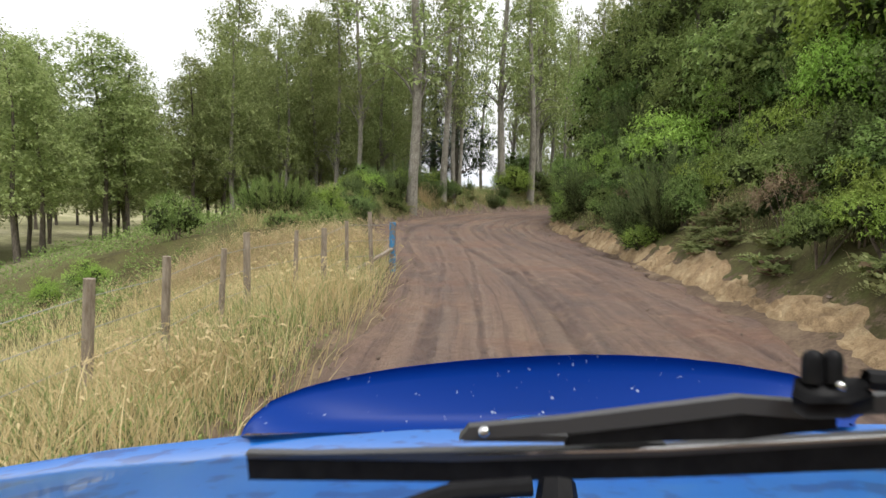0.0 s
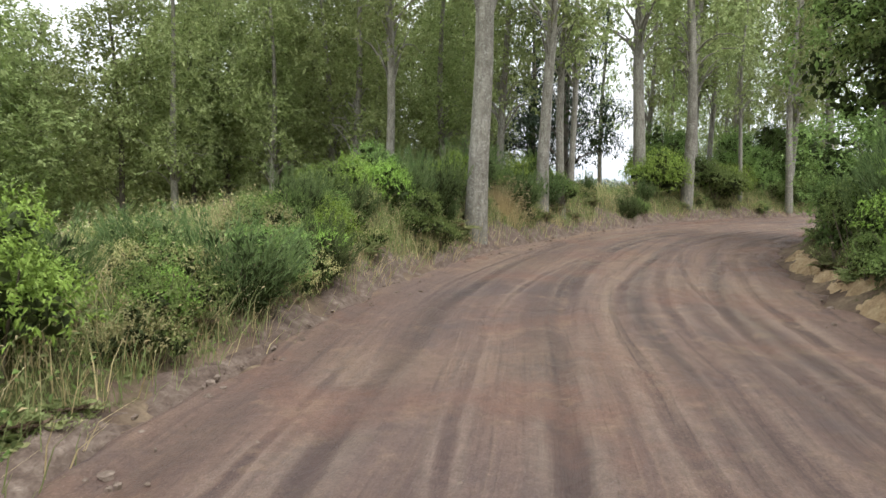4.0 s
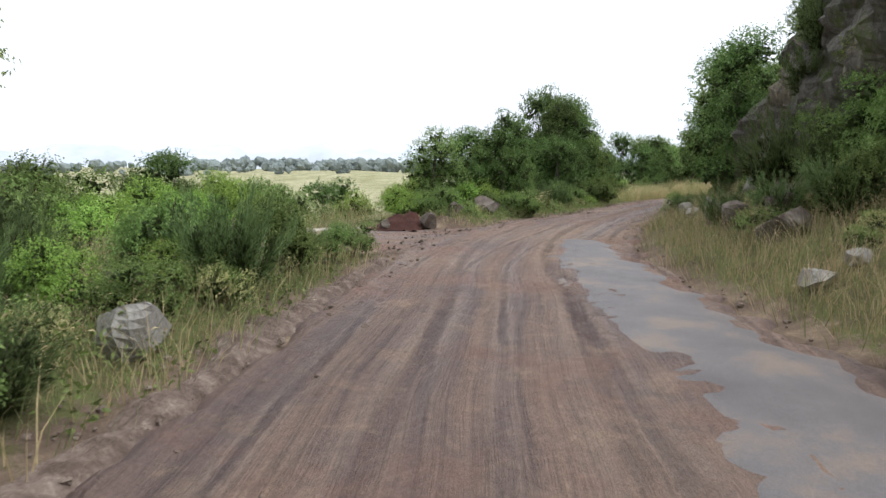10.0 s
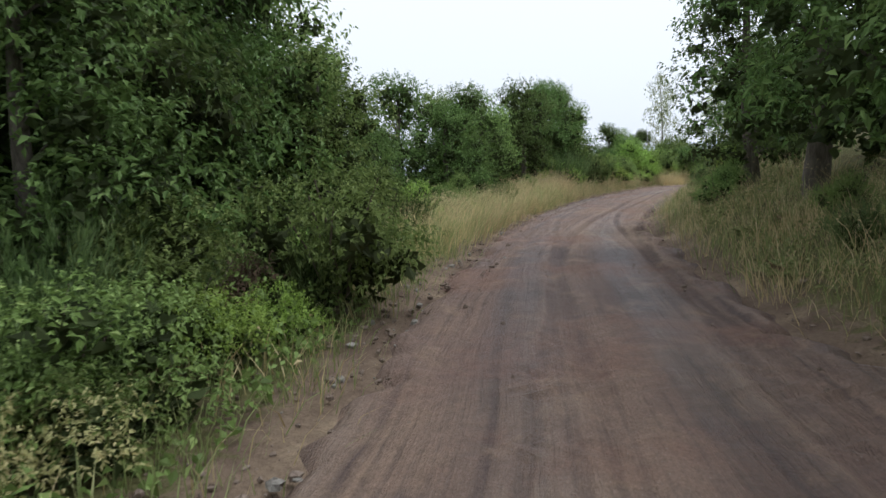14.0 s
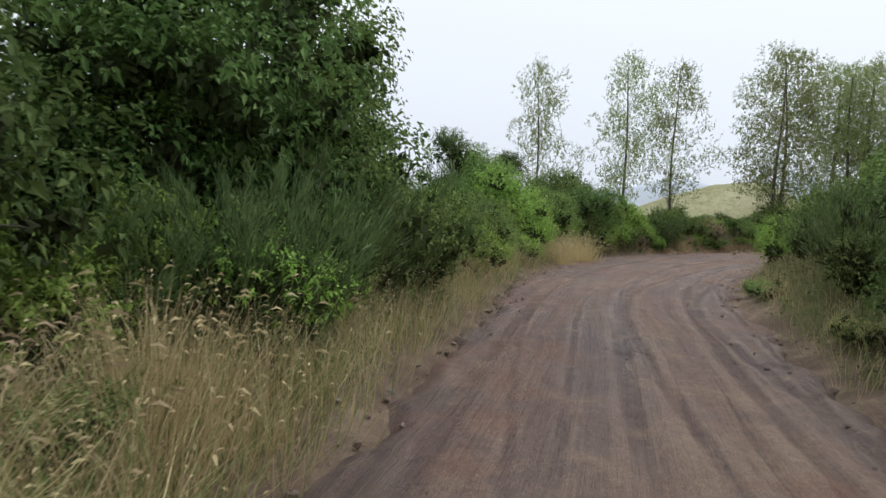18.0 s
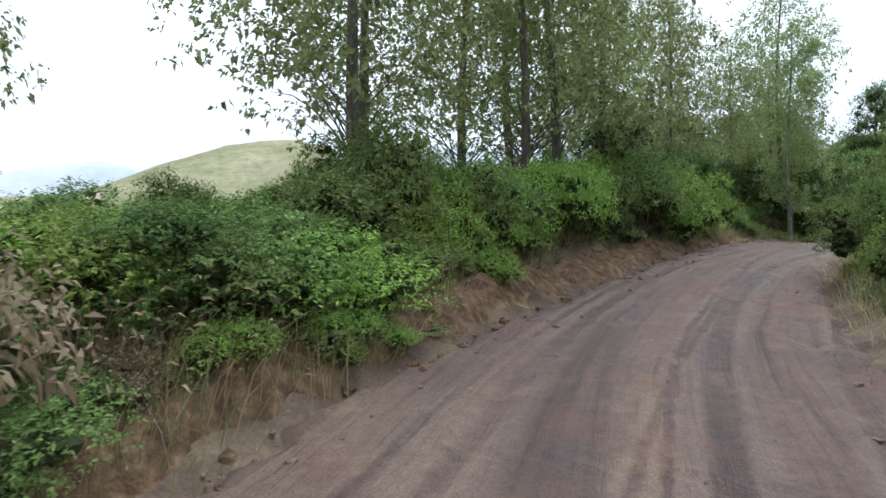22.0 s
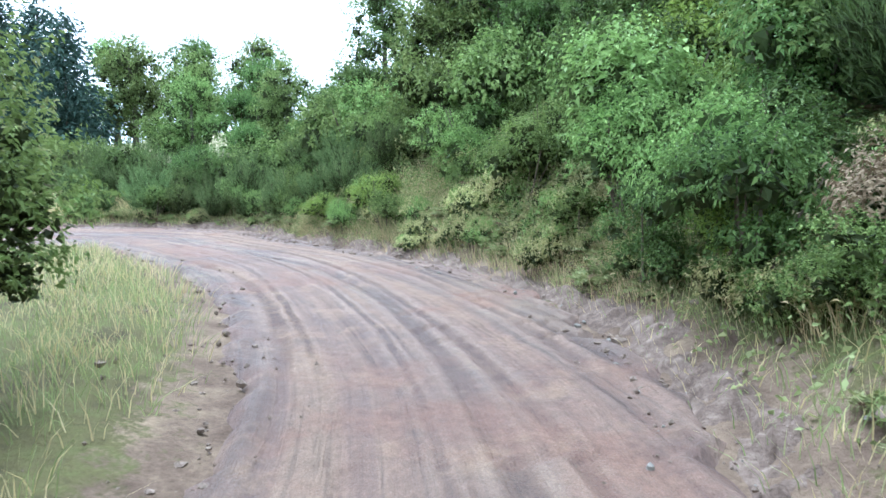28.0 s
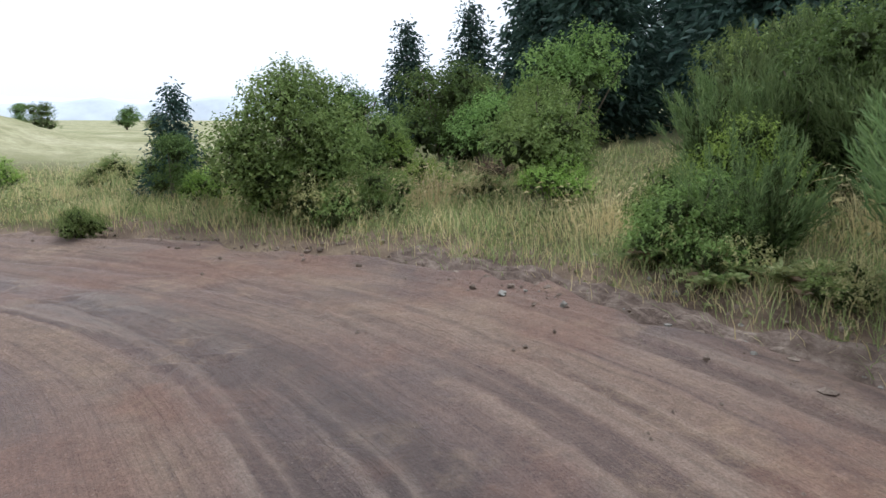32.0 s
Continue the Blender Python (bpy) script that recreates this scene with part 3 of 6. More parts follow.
X0, X1 = LINE[:, 0].min() - 30, LINE[:, 0].max() + 30
Y0, Y1 = LINE[:, 1].min() - 24, LINE[:, 1].max() + 30
gx, gy = axis_lines(X0, X1, 0.62, 2600), axis_lines(Y0, Y1, 0.62, 2600)
GX, GY = np.meshgrid(gx, gy, indexing="ij")
GZ = height(np.stack([GX.ravel(), GY.ravel()], 1))
i, j = np.meshgrid(np.arange(len(gx) - 1), np.arange(len(gy) - 1), indexing="ij")
k = i * len(gy) + j
gq = np.stack([k, k + len(gy), k + len(gy) + 1, k + 1], -1).reshape(-1, 4)
gv = np.stack([GX.ravel(), GY.ravel(), GZ], 1)
gst, gd = nearest(gv[:, :2])
gout = np.maximum(gd - right_edge(gst), left_edge(gst) - gd)
SIDE = np.array(SIDE_TRACK, float)
sl = smooth_line(SIDE, 10)
hw = np.interp(np.arange(len(sl)), [0, len(sl) - 1], [SIDE_HALF[0], SIDE_HALF[1]])
sgap = np.full(len(gv), 9.0)
near_side = (np.abs(gv[:, 0] - 26) < 16) & (np.abs(gv[:, 1] - 67) < 9)
sgap[near_side] = (np.linalg.norm(gv[near_side][:, None, :2] - sl[None], axis=2) - hw[None]).min(1)
bare = 0.05 + 0.12 * ((gd > 0) & (gst < 5.5)) + 0.1 * ((gd < 0) & (gst > 5)) + 0.7 * ((gd < 0) & (gst > 22.3) & (gst < 26.6)) + 0.35 * ((gd > 0) & (gst > 28.5) & (gst < 34))
soil = np.maximum(1.0 - np.clip((gout - bare) / 0.9 + 0.25, 0, 1), 1.0 - np.clip(sgap / 1.2, 0, 1))
gv[:, 2] -= 0.14 * np.clip(-sgap / 0.5, 0, 1)
me = np_mesh("ground", gv, gq, mats=(M["ground"],), smooth=True)
for att, val in (("soil", soil), ("open", np.clip((gout - 8) / 10, 0, 1))):
    me.attributes.new(att, "FLOAT", "POINT").data.foreach_set("value", val.astype(np.float32))
tagged(new("ground", me), "rough pasture and scrubby slope beside a dirt road", "ground", kind="structure")

# ---------- road surface with ruts ----------
def strip(name, st0, st1, dl, dr, lift, mats, step=0.22, cols=90, rut=1.0, crown=0.05, tag=None):
    arc = np.interp([st0, st1], LST, ARC)
    s = np.interp(np.arange(arc[0], arc[1], step), ARC, LST)
    f = np.linspace(0, 1, cols)
    S, F = np.meshgrid(s, f, indexing="ij")
    lo, hi = dl(S), dr(S)
    jag = 0.09 * wavy(np.interp(S, LST, ARC), 0 * S, 0.9, 0.5) + 0.06 * wavy(np.interp(S, LST, ARC), 0 * S, 3.7, 1.5) + 0.05 * np.random.default_rng(3).normal(size=(len(s), 1)).clip(-1.5, 1.5)
    D = lo + jag + (hi - lo + jag * 0.7) * F
    P = along(S, D)
    A = np.interp(S, LST, ARC)
    sway = [0.25 * np.sin(A * 0.11 + ph) + 0.12 * np.sin(A * 0.31 + 1 + 2 * ph) for ph in (0.0, 1.9)]
    off = [(D - c - sway[k] * q) / wd for c, w, wd, q, k in RUTS]
    ruts = sum(w * (np.exp(-(o**2)) - 0.45 * np.exp(-(((np.abs(o) - 1.7) / 0.6) ** 2))) for o, (c, w, wd, q, k) in zip(off, RUTS))
    rid = 0.012 * wavy(D * 1.0, A * 0.18, 7.0, 0.3) + 0.008 * wavy(P[..., 0], P[..., 1], 5.0, 0.9)
    edge = np.clip(np.minimum(F, 1 - F) * (hi - lo) / 0.55, 0, 1)
    Z = road_fall(S) + lift + crown * np.sin(np.pi * F) - rut * ruts + rut * rid + rut * 0.05 * np.exp(-(((1 - edge) - 0.45) / 0.25) ** 2) - 0.12 * (1 - edge) ** 3
    v = np.stack([P[..., 0], P[..., 1], Z], -1).reshape(-1, 3)
    i, j = np.meshgrid(np.arange(len(s) - 1), np.arange(cols - 1), indexing="ij")
    k = i * cols + j
    q = np.stack([k, k + 1, k + cols + 1, k + cols], -1).reshape(-1, 4)
    me = np_mesh(name, v, q, mats=mats, smooth=True)
    uv = me.uv_layers.new(name="along")
    c = np.stack([D.ravel(), A.ravel()], 1)[q.ravel()]
    uv.data.foreach_set("uv", c.astype(np.float32).ravel())
    return new(name, me)


road = strip("road", LST[0] + 0.05, LST[-1] - 0.05, left_edge, right_edge, 0.0, (M["road"],))
tagged(road, "brown packed gravel road with wheel ruts and loose edges", "road", kind="structure")
asph = strip("road_asphalt", 8.4, 12.45, lambda s: np.interp(s, [8.4, 9.5, 11, 11.6, 12.3, 12.7, 13.0], [2.6, 1.5, 0.95, 0.65, 0.5, 0.5, 1.0]), lambda s: np.minimum(right_edge(s) - 0.25, np.interp(s, [11.7, 12.1, 12.6, 13.0], [3.2, 2.3, 1.9, 1.3])), 0.028, (M["asphalt"],), cols=30, rut=0.15, crown=0.03)
tagged(asph, "worn damp asphalt strip left at the road's side", "road", kind="structure")
# side track that leaves to the left
stn = unit(np.gradient(sl, axis=0))
srt = np.stack([stn[:, 1], -stn[:, 0]], 1)
f = np.linspace(-1, 1, 14)
sp = sl[:, None] + srt[:, None] * (f[None, :, None] * hw[:, None, None])
sz = -0.012 + 0.0 * sp[..., 0] - 0.10 * np.abs(f)[None] ** 6 + 0.01 * wavy(sp[..., 0], sp[..., 1], 3.0)
i, j = np.meshgrid(np.arange(len(sl) - 1), np.arange(13), indexing="ij")
k = i * 14 + j
q = np.stack([k, k + 1, k + 15, k + 14], -1).reshape(-1, 4)
me = np_mesh("side_track", np.concatenate([sp, sz[..., None]], -1).reshape(-1, 3), q, mats=(M["road"],), smooth=True)
uv = me.uv_layers.new(name="along")
uvc = np.stack([np.broadcast_to(f * 2.5, sp.shape[:2]).ravel(), np.broadcast_to(np.arange(len(sl))[:, None] * 0.5, sp.shape[:2]).ravel()], 1)[q.ravel()]
uv.data.foreach_set("uv", uvc.astype(np.float32).ravel())
tagged(new("road_side_track", me), "gravel side track leaving the road", "road", kind="structure")


def bank(label, st0, st1, side, wide, bulge, mat, inset=0.15, lump=0.07):
    """A crumbling edge of loose earth along the road: side -1 left, 1 right; wide and bulge follow the stations."""
    arc = np.interp([st0, st1], LST, ARC)
    s = np.interp(np.arange(arc[0], arc[1], 0.11), ARC, LST)
    f = np.linspace(0, 1, 15)
    S, Q = np.meshgrid(s, f, indexing="ij")
    A = np.interp(S, LST, ARC)
    fade = np.clip(np.minimum(S - st0, st1 - S) / 0.25, 0, 1)
    w = np.interp(S, *wide) * (1 + 0.22 * wavy(A, 0 * A, 0.8, 0.2) + 0.12 * wavy(A, 0 * A, 2.9, 1.1))
    D = (right_edge(S) if side > 0 else left_edge(S)) + side * (Q * w - inset)
    P = along(S, D)
    ground = height(P.reshape(-1, 2)).reshape(S.shape)
    body = np.sin(np.pi * np.clip(Q * 1.04, 0, 1)) ** 0.6
    r = np.random.default_rng(int(st0 * 10) + 50)
    rough = lump * (wavy(P[..., 0], P[..., 1], 2.6, 0.6) + 0.6 * wavy(P[..., 0], P[..., 1], 6.1, 1.9)) + 0.35 * lump * r.normal(size=S.shape).clip(-2, 2)
    Z = ground + body * fade * (np.interp(S, *bulge) + rough) - 0.10 * (1 - body * fade)
    v = np.stack([P[..., 0], P[..., 1], Z], -1).reshape(-1, 3)
    i, j = np.meshgrid(np.arange(len(s) - 1), np.arange(14), indexing="ij")
    k = i * 15 + j
    q = np.stack([k, k + 1, k + 16, k + 15], -1).reshape(-1, 4)
    tagged(new("bank", np_mesh("bank", v, q if side > 0 else q[:, ::-1], mats=(mat,), smooth=False)), label, "bank", kind="structure")


bank("low cut bank of pale tan clay", -1.0, 6.9, 1, ([-1, 2, 6.9], [0.68, 0.66, 0.6]), ([-1, 6.9], [0.10, 0.08]), M["tan_clay"], 0.1, 0.06)
bank("ridge of loose grey-brown gravel", 2.9, 9.9, -1, ([2.9, 5, 7, 9.9], [0.6, 0.6, 0.8, 0.8]), ([2.9, 5, 7, 9.9], [0.06, 0.07, 0.12, 0.10]), M["grey_rubble"], 0.3, 0.04)
bank("ridge of loose gravel and small stones", 9.9, 12.0, -1, ([9.9, 12], [0.6, 0.5]), ([9.9, 12], [0.09, 0.07]), M["grey_rubble"], 0.25, 0.035)
bank("bare crumbling bank of rust-brown earth", 21.4, 26.4, -1, ([21.4, 22.6, 24, 26.4], [0.7, 1.15, 0.95, 0.75]), ([21.4, 22.6, 25, 26.4], [0.06, 0.12, 0.12, 0.06]), M["rust_clay"], 0.15, 0.075)
bank("spill of pale stony rubble below the slope", 27.6, 33.4, 1, ([27.6, 29, 31, 33.4], [0.5, 0.75, 0.75, 0.7]), ([27.6, 29, 31, 33.4], [0.06, 0.09, 0.08, 0.07]), M["grey_rubble"], 0.3, 0.045)


def ground_z(x, y):
    return float(height([[x, y]])[0])


# ---------- plants: one of each kind, later copied ----------
DEPOT = []


def plant(name, label, category, parts):
    """A thing of several part meshes, waiting to be copied."""
    ob = new(name)
    tagged(ob, label, category)
    for pname, me, plabel in parts:
        part(pname, me, ob, plabel)
    DEPOT.append(ob)
    return ob


def shrub_mesh(seed, n, leaf, lobes, mat, width=0.5, core=0.58, face=0.55):
    r = np.random.default_rng(seed)
    p, d = lobe_points(lobes, n, r)
    # leaves sit six to a sprig; the sprigs grow outward and up
    sprig = np.arange(n) // 6
    t = (np.arange(n) % 6 + 1) / 6.0
    p, d = p[sprig * 6], d[sprig * 6]
    shoot = unit(d + np.array([0, 0, 0.55]) + r.normal(size=(n, 3))[sprig * 6] * 0.55)
    p = p + shoot * (leaf * r.uniform(1.5, 3.6, n)[sprig * 6] * t)[:, None]
    turn = unit(d * 0.8 + np.array([0, 0, 0.7]) + r.normal(size=(n, 3)) * face)
    v, q = leaves(p, unit(r.normal(size=(n, 3)) + shoot * 0.5 - np.array([0, 0, 0.2])), leaf * (1.25 - 0.5 * t), width, 0.25, 0.25, r, turn)
    if core <= 0:
        return np_mesh("foliage", v, q, mats=(mat,))
    # dark leaves within each lobe, coloured as the shade inside the bush
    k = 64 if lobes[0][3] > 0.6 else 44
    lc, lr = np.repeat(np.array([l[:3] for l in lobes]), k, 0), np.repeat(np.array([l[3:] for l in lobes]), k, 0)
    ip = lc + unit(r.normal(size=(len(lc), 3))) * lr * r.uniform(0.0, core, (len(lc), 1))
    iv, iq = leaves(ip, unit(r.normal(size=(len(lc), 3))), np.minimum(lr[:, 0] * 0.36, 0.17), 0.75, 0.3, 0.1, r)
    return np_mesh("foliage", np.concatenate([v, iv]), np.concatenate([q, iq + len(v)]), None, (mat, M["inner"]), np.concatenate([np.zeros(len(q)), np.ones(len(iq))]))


def stems_mesh(seed, height_m, spread, count, rad, mat, sides=5):
    r = np.random.default_rng(seed)
    out = []
    for _ in range(count):
        a, b = r.uniform(0, 2 * np.pi), r.uniform(0.2, 1.0) * spread
        z = np.linspace(-0.25, height_m * r.uniform(0.6, 0.95), 5)
        t = np.linspace(0, 1, 5)
        out.append(tube(np.stack([np.cos(a) * b * t**1.3 + r.normal(size=5) * 0.03, np.sin(a) * b * t**1.3 + r.normal(size=5) * 0.03, z], 1), rad * (1 - 0.75 * t), sides, r))
    v, q = joined(out)
    return np_mesh("stem", v, q, mats=(mat,))


def dome(seed, w, h, count, r_lo=0.35, r_hi=0.55, low=0.15):
    """Rounded leaf masses heaped into a bush of width w and height h."""
    r = np.random.default_rng(seed)
    out = []
    for _ in range(count):
        a, b = r.uniform(0, 2 * np.pi), np.sqrt(r.uniform(0, 1)) * w * 0.36
        z = h * (low + (0.78 - low) * r.uniform(0, 1) ** 0.8 * (1 - 0.6 * (b / (w * 0.36)) ** 2))
        rad = w * r.uniform(r_lo, r_hi) * 0.5
        out.append((np.cos(a) * b, np.sin(a) * b, z, rad, rad * r.uniform(0.85, 1.15), rad * r.uniform(0.7, 0.95)))
    return out


KIND = {}


def add_kind(key, make):
    KIND.setdefault(key, []).append(make)


for s in range(3):
    add_kind("shrub", plant(("broadleaf_shrub", "roadside_shrub", "verge_shrub")[s], "dense mid-green broadleaf roadside shrub", "shrub", (("foliage", shrub_mesh(10 + s, 6600, 0.062, dome(20 + s, 2.0, 1.9, 9), M["leaf_mid"]), ""), ("stem", stems_mesh(30 + s, 1.5, 0.7, 5, 0.03, M["twig"]), ""))))
    add_kind("bright", plant("leafy_bush", "fresh bright-green leafy shrub beside the road", "shrub", (("foliage", shrub_mesh(40 + s, 6600, 0.062, dome(50 + s, 2.0, 1.6, 9), M["leaf_bright"], 0.42), ""), ("stem", stems_mesh(60 + s, 1.2, 0.7, 5, 0.025, M["twig"]), ""))))
    add_kind("dark", plant("evergreen_shrub", "dark-green evergreen shrub on the verge", "shrub", (("foliage", shrub_mesh(70 + s, 6600, 0.064, dome(80 + s, 2.0, 2.2, 10), M["leaf_dark"]), ""), ("stem", stems_mesh(90 + s, 1.8, 0.6, 5, 0.035, M["twig"]), ""))))


for s in range(2):
    add_kind("hill_shrub", plant("hillside_shrub", "mid-green scrub bush on the hillside", "shrub", (("foliage", shrub_mesh(400 + s, 6000, 0.072, dome(410 + s, 2.0, 1.8, 9), M["leaf_mid"], 0.6), ""), ("stem", stems_mesh(440 + s, 1.3, 0.7, 4, 0.04, M["twig"], 4), ""))))
    add_kind("hill_bright", plant("hillside_bush", "light-green rounded bush on the hillside", "bush", (("foliage", shrub_mesh(420 + s, 6500, 0.068, dome(430 + s, 2.0, 1.7, 9), M["leaf_bright"], 0.6), ""), ("stem", stems_mesh(450 + s, 1.2, 0.7, 4, 0.04, M["twig"], 4), ""))))


for s in range(2):
    add_kind("weed", plant("weed_mound", "pale mixed weeds and bramble in a low mound", "weeds", (("foliage", shrub_mesh(460 + s, 3000, 0.05, dome(470 + s, 1.6, 0.9, 11, 0.25, 0.45), M["dry_weed"], 0.45, 0.55), ""), ("bramble", shrub_mesh(480 + s, 1500, 0.055, dome(490 + s, 1.7, 0.8, 8, 0.25, 0.4), M["leaf_mid"], 0.6, 0.4), "green bramble leaves"))))


def broom_mesh(seed, n, h, w, mat):
    """Upright feathery switches."""
    r = np.random.default_rng(seed)
    k = 60
    a, b = r.uniform(0, 2 * np.pi, k), np.sqrt(r.uniform(0, 1, k)) * w * 0.45
    tip = np.stack([np.cos(a) * b * 1.5, np.sin(a) * b * 1.5, h * r.uniform(0.6, 1.05, k) * (1 - 0.35 * (b / (0.45 * w)) ** 2)], 1)
    base = np.stack([np.cos(a) * b * 0.4, np.sin(a) * b * 0.4, 0 * a], 1)
    t = r.uniform(0.12, 1.0, n) ** 0.7
    who = r.integers(0, k, n)
    p = base[who] * (1 - t[:, None]) + tip[who] * t[:, None] + r.normal(size=(n, 3)) * 0.05 * h * (1.2 - t[:, None])
    o = unit(unit(tip[who] - base[who]) * 1.6 + r.normal(size=(n, 3)) * 0.5 + [0, 0, 0.4])
    v, q = leaves(p, o, np.full(n, 0.12 * h / 1.8 + 0.03), 0.085, 0.1, 0.12, r)
    # inner blades in the dark material: shade between the switches, painted
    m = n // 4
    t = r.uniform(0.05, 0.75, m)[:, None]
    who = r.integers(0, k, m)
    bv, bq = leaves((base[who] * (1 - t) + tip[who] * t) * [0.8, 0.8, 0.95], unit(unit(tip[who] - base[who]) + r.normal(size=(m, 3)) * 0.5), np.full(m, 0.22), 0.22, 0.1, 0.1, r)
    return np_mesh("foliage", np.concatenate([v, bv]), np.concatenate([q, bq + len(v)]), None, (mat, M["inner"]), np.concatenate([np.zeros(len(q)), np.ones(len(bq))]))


for s in range(2):
    add_kind("broom", plant("broom_bush", "feathery dark-green broom bush on the verge", "bush", (("foliage", broom_mesh(100 + s, 7000, 1.9, 1.7, M["broom"]), ""), ("stem", stems_mesh(110 + s, 1.4, 0.5, 7, 0.02, M["twig"]), ""))))
add_kind("green_broom", plant("broom_bush", "soft mid-green broom bush by the fence", "bush", (("foliage", broom_mesh(102, 8000, 1.7, 1.6, M["leaf_mid"]), ""), ("stem", stems_mesh(112, 1.4, 0.5, 7, 0.02, M["twig"]), ""))))
add_kind("dead", plant("dead_bush", "brown dried-out bush among the green scrub", "bush", (("foliage", shrub_mesh(118, 1500, 0.11, dome(119, 1.6, 1.3, 8), M["dead"], 0.3, 0.5), ""), ("stem", stems_mesh(117, 1.2, 0.6, 6, 0.02, M["twig"]), ""))))


def fern_mesh(seed, fronds, ln, mat):
    r = np.random.default_rng(seed)
    P, O, S = [], [], []
    for _ in range(fronds):
        a, el = r.uniform(0, 2 * np.pi), r.uniform(0.5, 1.15)
        d = np.array([np.cos(a) * np.cos(el), np.sin(a) * np.cos(el), np.sin(el)])
        L = ln * r.uniform(0.6, 1.1)
        for t in np.linspace(0.15, 1, 16):
            c = d * L * t + np.array([0, 0, -0.45 * L * t**2.2])
            for sd in (-1, 1):
                P.append(c)
                O.append(unit(np.array([-np.sin(a) * sd, np.cos(a) * sd, 0.1]) + d * 0.5 + r.normal(size=3) * 0.15))
                S.append(0.30 * ln * (1.1 - t))
    v, q = leaves(np.array(P), np.array(O), np.array(S), 0.34, 0.1, 0.15, r)
    return np_mesh("fronds", v, q, mats=(mat,))


for s in range(2):
    add_kind("fern", plant(("fern", "bracken_fern")[s], "arching green bracken fern with some dry fronds", "fern", (("green_fronds", fern_mesh(130 + s, 26, 0.95, M["fern"]), ""), ("dry_fronds", fern_mesh(140 + s, 7, 0.8, M["dead"]), "dried brown fronds"))))


def tree(key, label, seed, h, trunk_r, crown_lobes, n, leaf, leaf_m, bark, limbs=9, bare=0.35, core=0.6, lean=0.05, width=0.5, category="tree", limb=0.33):
    """A tapered trunk with limbs, and a crown of single leaves on rounded masses."""
    r = np.random.default_rng(seed)
    z = np.linspace(-0.5, h * 0.93, 9)
    t = np.clip(z / h, 0, 1)
    px, py = lean * h * t**1.4 + 0.01 * h * np.sin(t * 7 + seed), 0.01 * h * np.cos(t * 6 + seed)
    px, py = px - np.interp(0, z, px), py - np.interp(0, z, py)
    bits = [tube(np.stack([px, py, z], 1), trunk_r * (1.18 - t) ** 0.9 + 0.25 * trunk_r * np.exp(-np.maximum(z, 0) * 2.5), 9, r, 0.05)]
    for k in range(limbs):
        l = crown_lobes[k % len(crown_lobes)]
        z0 = min(max(h * bare * r.uniform(0.6, 1.5), l[2] - r.uniform(0.06, 0.2) * h), l[2] - 0.03 * h)
        s0 = np.array([np.interp(z0, z, px), np.interp(z0, z, py), z0])
        e = np.array(l[:3]) + r.normal(size=3) * 0.15 * l[3]
        u = np.linspace(0, 1, 5)[:, None]
        bits.append(tube(s0 * (1 - u) + e * u + np.array([0, 0, 0.12 * h]) * (u * (1 - u)), trunk_r * limb * (1.1 - u[:, 0]) * r.uniform(0.6, 1.0), 5, r))
    v, q = joined(bits)
    trunk = np_mesh("trunk", v, q, mats=(bark,), smooth=True)
    crown = shrub_mesh(seed + 1, n, leaf, crown_lobes, leaf_m, width, core)
    crown.name = "crown"
    add_kind(key, plant("tree", label, category, (("trunk", trunk, ""), ("crown", crown, ""))))


def crown_round(seed, h, w, base, count):
    r = np.random.default_rng(seed)
    out = []
    for _ in range(count):
        a, b, u = r.uniform(0, 2 * np.pi), np.sqrt(r.uniform(0, 1)), r.uniform(0, 1)
        env = np.sqrt(max(0.05, 1 - (2 * u - 0.75) ** 2 * 0.62))
        rad = w * r.uniform(0.12, 0.21)
        out.append((np.cos(a) * b * w * 0.37 * env, np.sin(a) * b * w * 0.37 * env, base + (h - base) * (0.08 + 0.82 * u), rad, rad, rad * 0.82))
    return out


def crown_tall(seed, h, w, base, count):
    r = np.random.default_rng(seed)
    out = []
    for k in range(count):
        u = (k + r.uniform(0, 1)) / count
        a, b = r.uniform(0, 2 * np.pi), np.sqrt(r.uniform(0.05, 1))
        env = np.sqrt(np.clip(1 - (1.7 * u - 0.7) ** 2, 0.05, 1)) * 0.95 + 0.05
        env = env * (0.82 + 0.30 * np.sin(a * 2 + u * 9 + seed) + 0.16 * np.sin(u * 31 + seed))
        rad = w * r.uniform(0.06, 0.13) * (0.6 + 0.6 * env)
        out.append((np.cos(a) * b * w * 0.42 * env, np.sin(a) * b * w * 0.42 * env, base + (h - base) * u * 0.96, rad, rad, rad * 1.25))
    return out


tree("sapling", "leafy young roadside tree with pale green leaves", 395, 6.8, 0.068, crown_tall(396, 6.8, 2.7, 0.9, 110), 22000, 0.062, M["leaf_poplar"], M["bark_grey"], 18, 0.1, 0.0, 0.02, 0.6, limb=0.3)
gr = np.random.default_rng(388)
GLOBE = [(*(1.75 * w[:2] * (1 - 0.25 * max(w[2], 0))), 2.9 + 2.1 * w[2], 1.05, 1.05, 0.95) for w in unit(gr.normal(size=(46, 3)))]
for s in range(3):
    tree("broadleaf", "round-headed green broadleaf tree with dense crown", 200 + s, 6.0, 0.16, crown_round(210 + s, 6.0, 4.6, 0.7, 48), 12000, 0.125, M["leaf_mid" if s != 1 else "leaf_dark"], M["bark_brown"], 8, 0.25, 0.5)
    tree("evergreen", "dark dense evergreen tree with leaves to the ground", 230 + s, 6.5, 0.17, crown_round(240 + s, 6.5, 4.4, 0.3, 50), 12000, 0.12, M["leaf_dark"], M["bark_brown"], 8, 0.2, 0.52)
